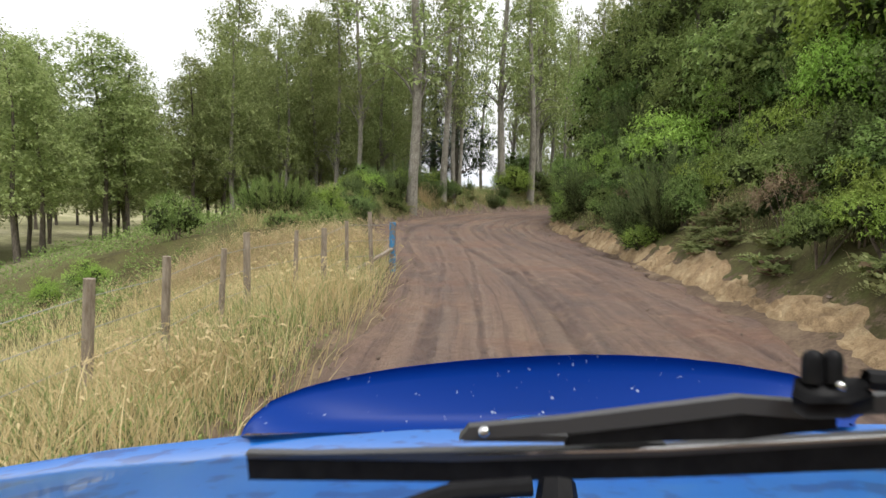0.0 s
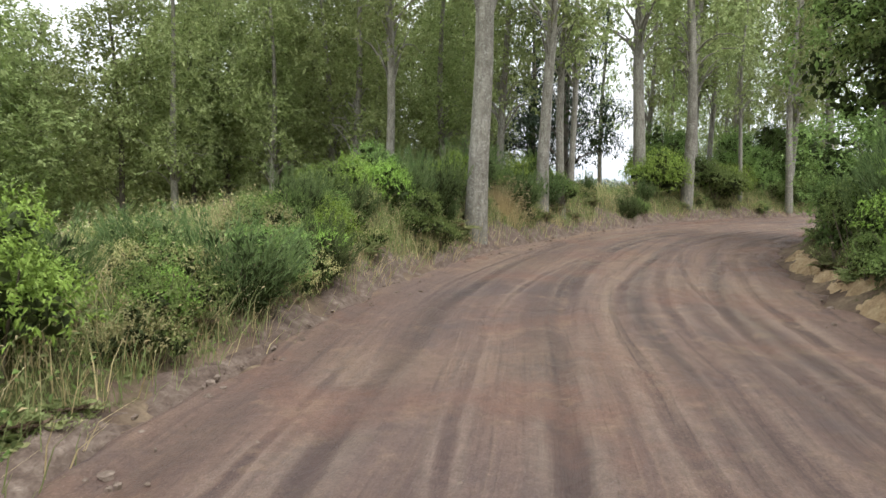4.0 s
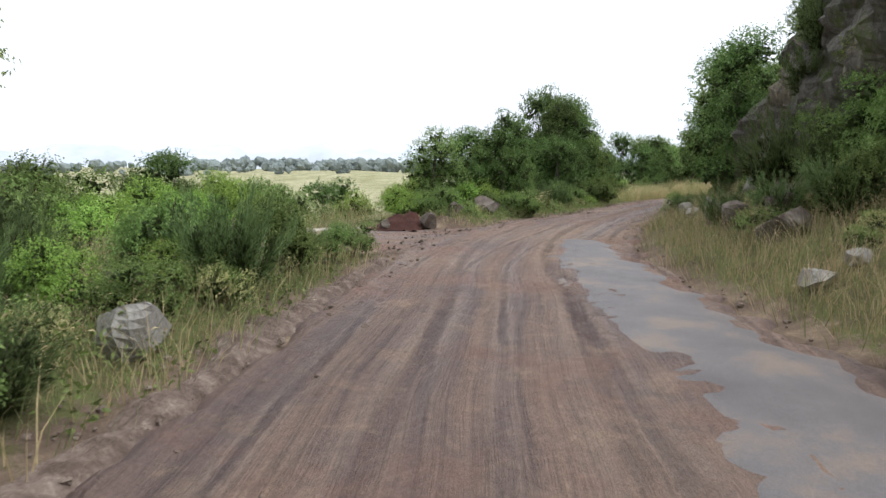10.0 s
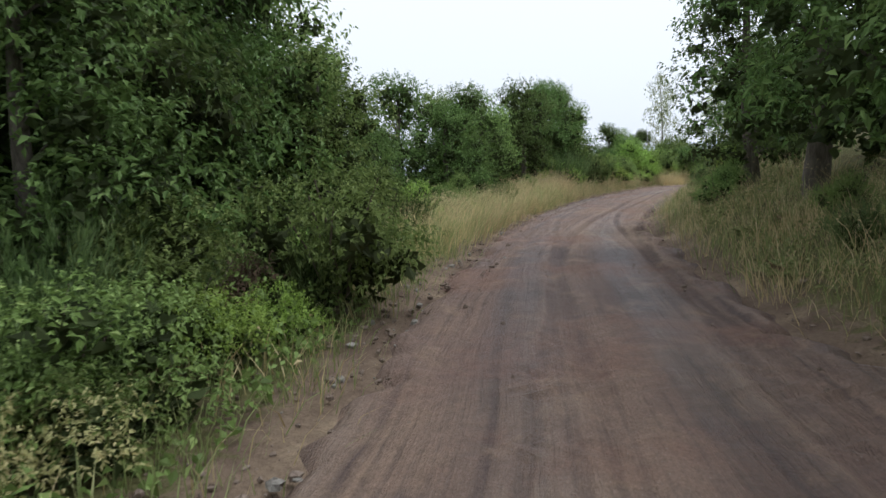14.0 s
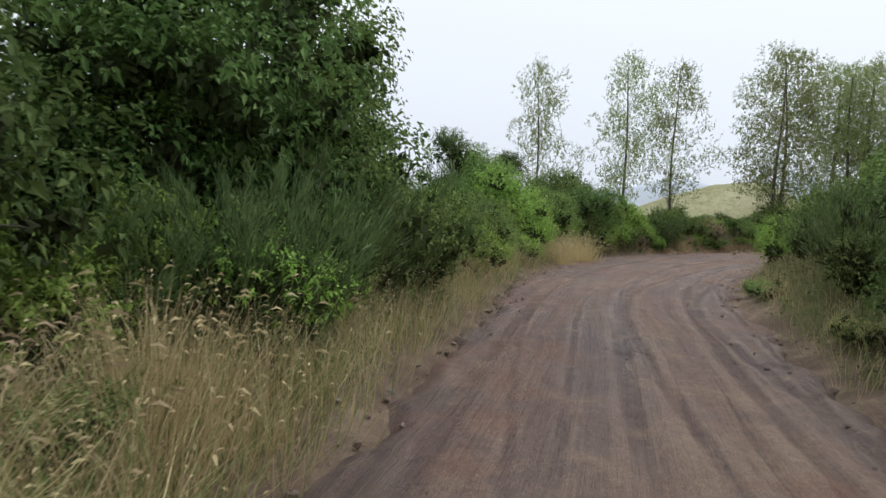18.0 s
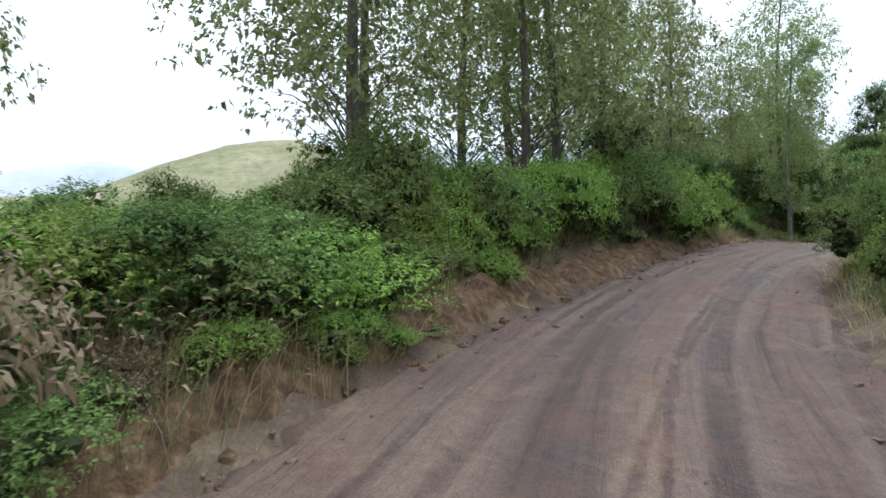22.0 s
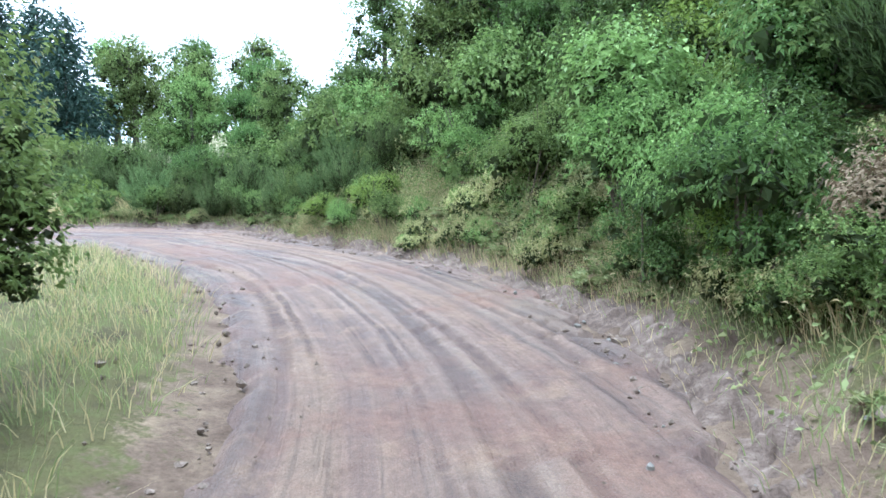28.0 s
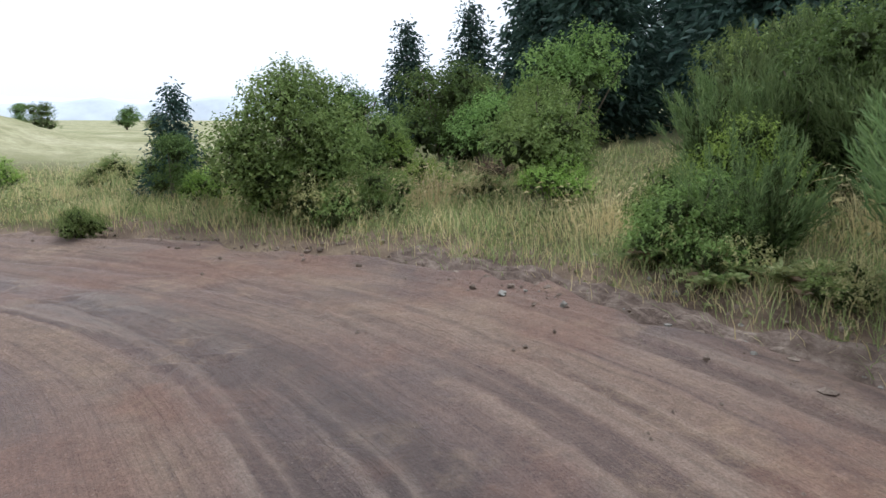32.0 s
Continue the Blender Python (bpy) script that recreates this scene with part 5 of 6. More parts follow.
for x, y, z, kd in ((138.3, 19.7, 0.95, "broom"), (137.7, 19.2, 0.9, "broom"), (138.1, 18.5, 1.15, "dark"), (136.8, 18.7, 0.95, "broom"), (139.7, 18.5, 1.2, "broom"), (139.9, 17.1, 1.4, "shrub"), (138.8, 17.3, 1.4, "broom"), (137.6, 17.6, 1.3, "dark"), (136.3, 17.8, 1.1, "broom"), (140.4, 21.5, 1.05, "shrub"), (144.0, 21.9, 1.0, "shrub"), (141.8, 22.1, 0.45, "dead")):
    put(kd, (x, y), z)
for x, y, z in ((187.4, 60.1, 0.9), (199.0, 77.9, 0.8), (228.6, 58.7, 0.9), (176.1, 75.1, 0.7), (176.2, 45.5, 0.5), (197.8, 44.9, 0.6), (211.1, 64.1, 0.7)):
    put("dark", (x, y), z * 2.2)
for x, y, z in ((148.1, 9.3, 1.15), (151.5, 8.0, 1.2), (145.6, 6.8, 1.1), (142.9, 9.8, 0.95), (140.4, 7.2, 1.0), (137.1, 10.6, 0.8), (133.6, 12.9, 0.7), (139.7, 12.7, 0.75)):
    put("broadleaf", (x, y), z, tall=1.05)
fill(11.4, 13.2, -17, -8.5, 26, (("shrub", 3), ("bright", 2), ("dark", 1)), 0.8, 1.4, gap=0.3)
# bushes beyond the side track
for x, y, s, kd in ((24, 73, 1.5, "shrub"), (27, 74, 1.3, "dark"), (29.5, 74.5, 1.3, "bright"), (21, 74, 1.6, "bright"), (32, 76, 1.4, "shrub"), (34, 73, 0.9, "bright"), (18, 76, 1.6, "shrub"), (36, 77, 1.5, "dark"), (30, 72, 0.7, "shrub"), (26, 71, 0.6, "fern"), (28.5, 70.6, 0.5, "shrub"), (15, 72, 1.2, "shrub")):
    put(kd, (x, y), s)
# poplars and low growth inside the third bend
for x, y, s in ((119.2, 43.0, 0.95), (122.0, 40.0, 1.05), (120.3, 37.8, 0.9), (124.0, 42.5, 1.0)):
    put("young_poplar", (x, y), s, tall=1.2, group="young poplars")
fill(20.8, 23.8, -3.3, -2.3, 40, (("fern", 3), ("bright", 2), ("shrub", 1)), 0.35, 0.6, gap=0.22)
# pale weeds on the banks
fill(28.3, 31.8, 4.6, 8.6, 60, (("weed", 5), ("fern", 1)), 0.7, 1.25, gap=0.24)
fill(28.3, 32.4, 3.9, 4.9, 45, (("weed", 5), ("fern", 1)), 0.35, 0.7, gap=0.2)
fill(4.5, 6.2, -5.0, -2.5, 24, (("weed", 3), ("fern", 1)), 0.4, 0.8, gap=0.26)
fill(6.2, 9.6, -4.6, -2.9, 26, (("weed", 3), ("fern", 1)), 0.4, 0.7, gap=0.26)
fill(12.9, 14.6, -3.4, -2.0, 16, (("weed", 2), ("fern", 1)), 0.4, 0.7, gap=0.26)
fill(16.2, 21.2, -3.6, -1.9, 30, (("weed", 3), ("fern", 1)), 0.45, 0.85, gap=0.26)
fill(20.8, 24.0, -3.4, -2.5, 24, (("weed", 3), ("dead", 1)), 0.35, 0.6, gap=0.26)
fill(25.0, 28.0, -3.6, -2.3, 20, (("weed", 3), ("dead", 1)), 0.3, 0.6, gap=0.26)
fill(32.4, 34.6, 4.2, 9, 36, (("weed", 4), ("bright", 1)), 0.4, 0.8, gap=0.26)
fill(9.6, 12.0, -6, -3.0, 18, (("weed", 3),), 0.5, 0.9, gap=0.26)
fill(9.6, 13.4, 4.2, 6.5, 20, (("weed", 3), ("broom", 1)), 0.4, 0.8, gap=0.26)
fill(13.4, 23, 2.9, 4.0, 26, (("weed", 3), ("fern", 1)), 0.35, 0.6, gap=0.26)
# bright broom on the fence line before the first bend
for x, y, s, tl in ((-5.0, 20.9, 0.85, 1.1), (-4.3, 21.6, 0.8, 1.05), (-5.9, 21.4, 0.8, 1.0), (-3.4, 19.2, 0.6, 0.9), (-3.2, 20.0, 0.55, 0.9)):
    put("green_broom", (x, y), s, tall=tl)
# tall growth left of the second straight and thickets before the second bend
for st, d, s, kd in ((15.17, -4.08, 0.8, "evergreen"), (15.42, -4.03, 0.82, "broadleaf"), (15.67, -4.3, 0.85, "evergreen"), (15.5, -5.4, 0.95, "evergreen"), (15.95, -4.5, 0.8, "broadleaf"), (16.35, -4.4, 0.62, "evergreen")):
    put(kd, along(st, d), s, tall=1.12)
for st, d, s, kd in ((20.45, -3.45, 0.8, "bright"), (20.55, -3.6, 0.75, "bright"), (20.4, -3.9, 0.9, "bright"), (20.62, -4.1, 0.9, "bright"), (20.6, -6.9, 1.6, "bright"), (20.85, -7.2, 1.5, "shrub"), (21.05, -7.4, 1.4, "bright"), (20.3, -8.0, 1.7, "shrub"), (20.5, -6.0, 1.4, "bright")):
    put(kd, along(st, d), s)
for st, d, s, kd in ((18.58, -4.65, 1.20, "weed"), (18.67, -4.31, 0.75, "bright"), (18.92, -4.77, 1.10, "weed"), (18.83, -6.04, 0.80, "bright"), (18.75, -3.48, 0.90, "weed"), (18.92, -4.09, 0.80, "evergreen"), (19.08, -4.06, 0.80, "broadleaf"), (18.75, -4.14, 0.80, "broadleaf")):
    put(kd, along(st, d), s, tall=1.05)
for st, d, s, kd in ((18.50, -3.90, 1.05, "bright"), (18.58, -3.78, 0.95, "bright"), (18.50, -3.18, 0.80, "weed"), (18.67, -3.56, 0.80, "weed")):
    put(kd, along(st, d), s, tall=1.15)
# weeds down to the foot of the last slope
fill(30.2, 31.6, 3.6, 5.0, 44, (("fern", 4), ("weed", 0.5), ("shrub", 1)), 0.4, 0.75, gap=0.2)
fill(28.7, 30.3, 3.3, 4.8, 50, (("weed", 3), ("fern", 3)), 0.45, 0.85, gap=0.2)
fill(28.7, 30.3, 4.6, 7.5, 40, (("weed", 2), ("fern", 2), ("shrub", 1)), 0.8, 1.2, gap=0.22)
# low brush at the foot of the big poplars
for x, y, s, kd in ((0.55, 41.5, 0.5, "fern"), (1.95, 42.6, 0.55, "fern"), (1.15, 42.75, 0.5, "fern"), (2.5, 44.3, 0.5, "fern"), (2.1, 43.5, 0.45, "fern"), (3.0, 47.3, 0.6, "fern")):
    put(kd, (x, y), s)
for x, y, s in ((1.5, 41.9, 0.42), (-0.2, 42.4, 0.6), (4.0, 46.6, 0.5)):
    put("broom", (x, y), s, tall=1.1)

# ---------- grass and low growth ----------
def tufts(name, label, st0, st1, d0, d1, count, per, lo, hi, mat, spread=0.16, wid=0.0075, mat2=None, share=0.3, category="grass"):
    """Blades in tufts over a stretch of verge, as one mass."""
    st, d = rng.uniform(st0, st1, count), rng.uniform(d0, d1, count)
    c = along(st, d)
    ns, nd = nearest(c)
    patchy = wavy(c[:, 0], c[:, 1], 0.8, 1.7) + rng.normal(size=count) * 0.7
    ok = ((nd > right_edge(ns) + 0.12) | (nd < left_edge(ns) - 0.12)) & (patchy > -1.1)
    c = c[ok]
    n = len(c) * per
    b = np.repeat(c, per, 0) + rng.normal(size=(n, 2)) * spread
    size = np.repeat(rng.uniform(0.6, 1.1, len(c)), per)
    h = rng.uniform(lo, hi, n) * size
    away = (b - np.repeat(c, per, 0)) * 1.1 + np.repeat(rng.normal(size=(len(c), 2)) * 0.10, per, 0) + rng.normal(size=(n, 2)) * 0.16
    z = height(b) - 0.03
    v, q, tip = blades(np.concatenate([b, z[:, None]], 1), away * h[:, None] * 1.8, h, wid * rng.uniform(0.6, 1.5, n))
    which = np.repeat(rng.uniform(0, 1, len(c)) < share, per).astype(int)
    # drooping seed heads on the tallest stalks
    tall = np.flatnonzero((h > 0.42) & (rng.uniform(0, 1, n) < 0.28))
    tops = v.reshape(-1, 5, 3)[tall, 4]
    droop = unit(np.concatenate([away[tall] * 2.0 + rng.normal(size=(len(tall), 2)) * 0.3, np.full((len(tall), 1), 0.35)], 1))
    hv, hq = leaves(tops, droop, np.full(len(tall), 0.062), 0.2, 0.1, 0.35)
    quads = np.concatenate([q, hq + len(v)]) if len(tall) else q
    index = np.concatenate([which, np.full(len(tall), 2), which])
    me = np_mesh(name, np.concatenate([v, hv]) if len(tall) else v, quads, tip, mats=(mat, mat2 or mat, M["dry"]), index=index)
    return tagged(new(name, me), label, category, kind="stuff")


def cover(name, label, st0, st1, d0, d1, count, hi, leaf, mat, category="undergrowth", width=0.5):
    """Low leafy weeds: single leaves heaped unevenly over the ground."""
    c = along(rng.uniform(st0, st1, count), rng.uniform(d0, d1, count))
    ns, nd = nearest(c)
    lump = np.clip(0.5 + 0.5 * wavy(c[:, 0], c[:, 1], 1.5, 0.9) + 0.3 * wavy(c[:, 0], c[:, 1], 3.7, 2.2), 0.0, 1.4)
    edge = np.maximum(nd - right_edge(ns), left_edge(ns) - nd)
    ok = (edge > 0.15) & (rng.uniform(0, 1, count) < lump + 0.1)
    c, lump, edge = c[ok], lump[ok], edge[ok]
    n = len(c)
    z = height(c) + hi * lump * np.clip(edge / 0.8, 0.2, 1) * rng.uniform(0.1, 1, n) ** 0.6
    o = unit(rng.normal(size=(n, 3)) * 0.8 + [0, 0, 0.5])
    v, q = leaves(np.concatenate([c, z[:, None]], 1), o, np.full(n, leaf), width, 0.2, 0.3)
    return tagged(new(name, np_mesh(name, v, q, mats=(mat,))), label, category, kind="stuff")


def clump(st, d, rad, count, h, mat):
    """A leaning clump of tall dry grass with drooping heads."""
    c = along(st, d)
    b = c + rng.normal(size=(count, 2)) * rad * 0.42
    z = height(b) - 0.03
    hh = h * rng.uniform(0.5, 1.1, count)
    away = (b - c) * 0.9 + rng.normal(size=(count, 2)) * 0.16 + np.array([0.08, -0.05])
    v, q, tip = blades(np.concatenate([b, z[:, None]], 1), away * hh[:, None], hh, 0.007 * rng.uniform(0.6, 1.5, count))
    tops = v.reshape(-1, 5, 3)[::2, 4]
    hv, hq = leaves(tops, unit(np.concatenate([away[::2] * 2, np.full((len(tops), 1), 0.2)], 1)), np.full(len(tops), 0.10), 0.2, 0.1, 0.4)
    tagged(new("grass_clump", np_mesh("grass_clump", np.concatenate([v, hv]), np.concatenate([q, hq + len(v)]), tip, mats=(mat,))), "straw-coloured clump of tall dry grass on the verge", "grass", kind="stuff")


G, D = M["grass"], M["dry"]
for st, d, rad, h in ((6.92, -3.15, 0.55, 0.95), (7.0, -3.4, 0.5, 0.85), (13.58, -2.7, 0.6, 0.8), (13.7, -2.9, 0.5, 0.7), (17.5, -2.8, 0.7, 0.9), (17.8, -2.9, 0.7, 1.0), (18.1, -2.5, 0.6, 1.0), (18.25, -2.9, 0.7, 1.05), (18.45, -2.4, 0.6, 1.0), (19.5, -2.75, 0.6, 0.85), (20.08, -2.9, 0.5, 0.7), (20.7, -3.3, 0.7, 1.05), (20.85, -3.1, 0.6, 1.1), (20.62, -2.8, 0.6, 0.95), (20.83, -2.7, 0.55, 0.95), (22.6, -3.3, 0.5, 0.7), (22.0, -3.2, 0.5, 0.6), (0.4, -3.2, 0.7, 0.7), (1.2, -2.6, 0.6, 0.6), (2.0, -2.4, 0.6, 0.6), (2.9, -2.9, 0.7, 0.7), (3.3, -2.3, 0.6, 0.8), (3.6, -3.4, 0.8, 0.8), (3.2, -4.3, 0.8, 0.7), (4.0, -4.6, 0.8, 0.7), (15.9, -2.6, 0.6, 0.7), (16.4, -2.4, 0.6, 0.8), (33.0, 5.6, 0.8, 0.6), (33.4, 6.2, 0.8, 0.6), (32.7, 6.4, 0.8, 0.6)):
    clump(st, d, rad, 420, h, D)
STRETCH = (
    # stations, distances, tufts, blades each, heights, main and second colour, share of the second
    (-1.0, 3.3, -5.5, -1.6, 2100, 11, 0.22, 0.62, D, G, 0.33),
    (-1.0, 4.0, -14, -5, 1300, 8, 0.25, 0.6, D, G, 0.2),
    (-0.5, 6.5, 4.7, 6.5, 600, 8, 0.2, 0.5, D, G, 0.6),
    (3.2, 4.0, -6.5, -2, 1000, 11, 0.3, 0.75, D, G, 0.25),
    (4.0, 6.3, -6, -2, 1200, 10, 0.25, 0.7, G, D, 0.4),
    (6, 9.4, -7, -2.3, 1500, 10, 0.3, 0.8, G, D, 0.4),
    (9.2, 11.9, -8, -2.5, 1000, 10, 0.25, 0.65, G, D, 0.35),
    (9.8, 13.6, 2.6, 7, 1300, 10, 0.25, 0.7, D, G, 0.5),
    (11.0, 14.0, -16, -6.2, 1200, 9, 0.4, 0.9, G, D, 0.4),
    (12.7, 16.2, -4.5, -1.2, 1000, 9, 0.15, 0.45, G, D, 0.25),
    (13.4, 18.0, 2.5, 5, 1100, 9, 0.2, 0.6, G, D, 0.5),
    (15.9, 18.3, -4.6, -1.3, 1600, 11, 0.4, 1.0, D, G, 0.45),
    (18.2, 20.5, -4, -1.6, 900, 11, 0.35, 0.95, D, G, 0.4),
    (18, 23.5, 2.7, 6, 1100, 9, 0.2, 0.6, G, D, 0.4),
    (20.4, 23.5, -6, -2.4, 1500, 10, 0.3, 0.85, G, D, 0.4),
    (23.2, 28.4, -5, -2.6, 1000, 9, 0.2, 0.55, G, D, 0.5),
    (23.2, 28.6, 1.9, 5, 1100, 9, 0.2, 0.55, G, D, 0.4),
    (28.2, 32.4, 4.4, 9, 1500, 10, 0.2, 0.5, G, D, 0.3),
    (32.2, 34.6, 3.6, 12, 2000, 10, 0.16, 0.42, D, G, 0.6),
    (30.2, 31.7, 3.5, 5.6, 900, 10, 0.2, 0.5, G, D, 0.5),
    (28.6, 30.6, 3.3, 7.0, 1500, 10, 0.25, 0.6, D, G, 0.5),
    (28.4, 32.6, 4.4, 5.4, 900, 9, 0.12, 0.4, D, G, 0.5),
    (28.4, 31.2, -5, -1.9, 500, 9, 0.15, 0.4, G, D, 0.5),
    (23.4, 29.0, 1.7, 3.0, 900, 9, 0.12, 0.35, G, D, 0.5),
    (25.4, 28.6, -4.2, -2.2, 900, 9, 0.12, 0.38, G, D, 0.5),
    (31.8, 34.6, 3.4, 7, 1200, 9, 0.12, 0.34, G, D, 0.5),
    (16.3, 18.6, -3.2, -1.2, 600, 12, 0.45, 0.95, D, G, 0.3),
)
for a, b, c, d, n, per, lo, hi, m1, m2, share in STRETCH:
    tufts("tall_grass", "uneven dry and green roadside grass", a, b, c, d, int(n * 1.9), per - 1, lo, hi, m1, mat2=m2, share=share)
for a, b, c, d, n, hi, leaf, m in ((3.0, 8.0, -15, -7, 16000, 0.55, 0.10, "leaf_mid"), (-1, 3.4, -5, -1.7, 3500, 0.2, 0.06, "leaf_mid"), (4.6, 9.6, -7, -2.4, 12000, 0.5, 0.09, "fern"), (4.6, 9.6, -7, -2.4, 7000, 0.45, 0.08, "leaf_mid"), (9.4, 11.8, -7, -2.6, 9000, 0.4, 0.08, "leaf_mid"), (12.8, 18.3, -4.2, -1.4, 15000, 0.5, 0.09, "leaf_mid"), (18.2, 24, -5, -2.2, 15000, 0.55, 0.09, "fern"), (24, 28.5, -4.6, -2.3, 9000, 0.4, 0.08, "leaf_mid"), (31.5, 34.6, 3.6, 9, 9000, 0.4, 0.08, "fern"), (28.3, 31.4, 4.2, 9, 14000, 0.6, 0.07, "dry_weed"), (28.7, 31.6, 3.3, 5.2, 13000, 0.45, 0.055, "dry_weed"), (28.3, 31.4, 4.2, 9, 12000, 0.7, 0.08, "leaf_mid"), (13.3, 24, 2.8, 5, 14000, 0.4, 0.08, "fern"), (24, 32.4, 2.4, 8, 22000, 0.5, 0.09, "fern"), (-1, 7, 4.6, 8, 12000, 0.5, 0.09, "fern")):
    cover("undergrowth", "low tangled weeds and bracken", a, b, c, d, int(n * 1.9), hi, leaf * 0.9, M[m])

# ---------- stones: loose rubble and boulders ----------
def rubble(st0, st1, side, count, lo, hi, mat, label):
    vs, qs, ts, k = [], [], [], 0
    st = rng.uniform(st0, st1, count)
    c = along(st, (right_edge(st) if side > 0 else left_edge(st)) + side * rng.normal(size=count) * 0.38)
    z = height(c)
    ns, nd = nearest(c)
    for (x, y), zz, a, b in zip(c, z, ns, nd):
        s = lo + (hi - lo) * rng.uniform(0, 1) ** 4
        inside = left_edge(a) < b < right_edge(a)
        v, q, t = blob((x, y, (0.02 + road_fall(a) if inside else zz) + s * 0.15), s * rng.uniform(0.6, 1.2, 3) * [1, 1, 0.7], rng, 0.2, 4, 6)
        vs.append(v), qs.append(q + k), ts.append(t + k)
        k += len(v)
    tagged(new("loose_stones", np_mesh("loose_stones", np.concatenate(vs), np.concatenate(qs), np.concatenate(ts), (mat,))), label, "stones", kind="stuff")


for a, b, side, n, mt in ((-0.5, 6, -1, 500, "gravel"), (3, 9.5, -1, 700, "gravel"), (-0.5, 9, 1, 600, "gravel"), (9.4, 12, -1, 600, "gravel"), (12, 14, -1, 500, "stone"), (13.5, 20, -1, 900, "gravel"), (13.5, 20, -1, 160, "pale_stone"), (9.5, 20, 1, 700, "gravel"), (19.5, 28.5, -1, 1100, "gravel"), (19.5, 28.5, 1, 800, "gravel"), (28.3, 34, 1, 1500, "gravel"), (28.3, 33, 1, 350, "pale_stone"), (28.3, 32, -1, 500, "gravel")):
    rubble(a, b, side, int(n * 1.5), 0.008, 0.05, M[mt], "loose stones at the gravel road's edge")


rubble(28.0, 32.6, 1, 520, 0.015, 0.085, M["gravel"], "pale broken stones spilled below the slope")
rubble(21.6, 26.3, -1, 420, 0.015, 0.09, M["rust_clay"], "clods of rust-brown earth below the bank")
rubble(6.4, 10.0, -1, 500, 0.012, 0.07, M["grey_rubble"], "loose clods and stones along the gravel ridge")


def boulder(st, d, size, mat="stone", label="large grey boulder on the verge", seed=0, flat=0.75, sink=0.25):
    r = np.random.default_rng(seed)
    v, q, t = blob((0, 0, 0), np.array(size) * 0.5, r, 0.035, 13, 19)
    v = v + 0.09 * max(size) * np.stack([wavy(v[:, 1] * 4, v[:, 2] * 4, 1.0, seed), wavy(v[:, 0] * 4, v[:, 2] * 4, 1.1, seed + 1), wavy(v[:, 0] * 4, v[:, 1] * 4, 0.9, seed + 2)], 1)
    # broken faces: the form is cut by a dozen planes
    for cut in unit(r.normal(size=(14, 3))):
        reach = v @ cut
        v = v - np.maximum(reach - r.uniform(0.55, 0.8) * reach.max(), 0)[:, None] * cut
    x, y = along(st, d)
    ob = new("boulder", np_mesh("boulder", v, q, t, (M[mat],)))
    ob.matrix_basis = Matrix.Translation((x, y, ground_z(x, y) + size[2] * (0.5 - sink))) @ Matrix.Rotation(r.uniform(0, 6.28), 4, "Z")
    return tagged(ob, label, "boulder", group="roadside boulders")


for k, (st, d, size, mt) in enumerate(((11.75, 4.74, (1.4, 0.9, 0.9), "stone"), (12.83, 3.87, (0.8, 0.6, 0.5), "pale_stone"), (11.25, 4.01, (0.9, 0.5, 0.25), "pale_stone"), (11.00, -4.58, (0.9, 0.6, 0.6), "stone"), (11.83, -3.93, (0.7, 0.5, 0.5), "stone"), (12.00, -3.93, (0.6, 0.5, 0.4), "stone"), (12.0, 4.9, (1.1, 0.9, 0.9), "stone"), (12.42, 4.3, (1.2, 0.8, 0.7), "pale_stone"), (13.0, 3.7, (0.7, 0.6, 0.7), "pale_stone"), (12.67, -3.6, (0.7, 0.6, 0.6), "stone"), (13.17, -3.15, (1.3, 0.8, 0.8), "stone"), (12.58, -4.6, (0.6, 0.5, 0.4), "stone"), (12.9, -3.4, (0.8, 0.6, 0.5), "stone"), (13.15, -3.0, (1.2, 0.7, 0.6), "stone"), (11.8, -3.0, (0.45, 0.35, 0.3), "stone"), (10.75, -3.35, (0.9, 0.6, 0.75), "pale_stone"), (11.2, -3.6, (0.6, 0.5, 0.5), "stone"), (12.1, 4.4, (0.9, 0.75, 0.75), "stone"), (11.3, 4.6, (0.5, 0.4, 0.3), "pale_stone"), (12.2, 5.2, (0.9, 0.8, 0.9), "stone"), (12.7, 5.4, (1.3, 0.9, 1.1), "pale_stone"))):
    boulder(st, d, size, mt, "weathered pale boulder below the cliff" if d > 0 else "boulder lying by the side track", k + 3)


def heap(st, d, size, seed, turn):
    """A low tipped heap of loose soil."""
    r = np.random.default_rng(seed)
    u, w = np.meshgrid(np.linspace(-1, 1, 26), np.linspace(-1, 1, 20), indexing="ij")
    z = np.maximum(np.cos(np.clip(np.hypot(u, w), 0, 1) * np.pi / 2), 0)
    z = z * (1 + 0.3 * wavy(u * 3, w * 3, 1.7, seed)) + 0.07 * wavy(u * 9, w * 9, 1.3, seed) + 0.06 * r.normal(size=u.shape).clip(-1, 1) - 0.30
    v = np.stack([u * size[0], w * size[1], z * size[2]], -1).reshape(-1, 3)
    i, j = np.meshgrid(np.arange(25), np.arange(19), indexing="ij")
    k = i * 20 + j
    q = np.stack([k, k + 20, k + 21, k + 1], -1).reshape(-1, 4)
    x, y = along(st, d)
    ob = new("soil_mound", np_mesh("soil_mound", v, q, mats=(M["red_soil"],), smooth=True))
    ob.matrix_basis = Matrix.Translation((x, y, ground_z(x, y))) @ Matrix.Rotation(turn, 4, "Z")
    tagged(ob, "low mound of dark red scoria soil", "soil mound")


heap(12.72, -4.5, (1.5, 0.8, 0.36), 1, 0.5)

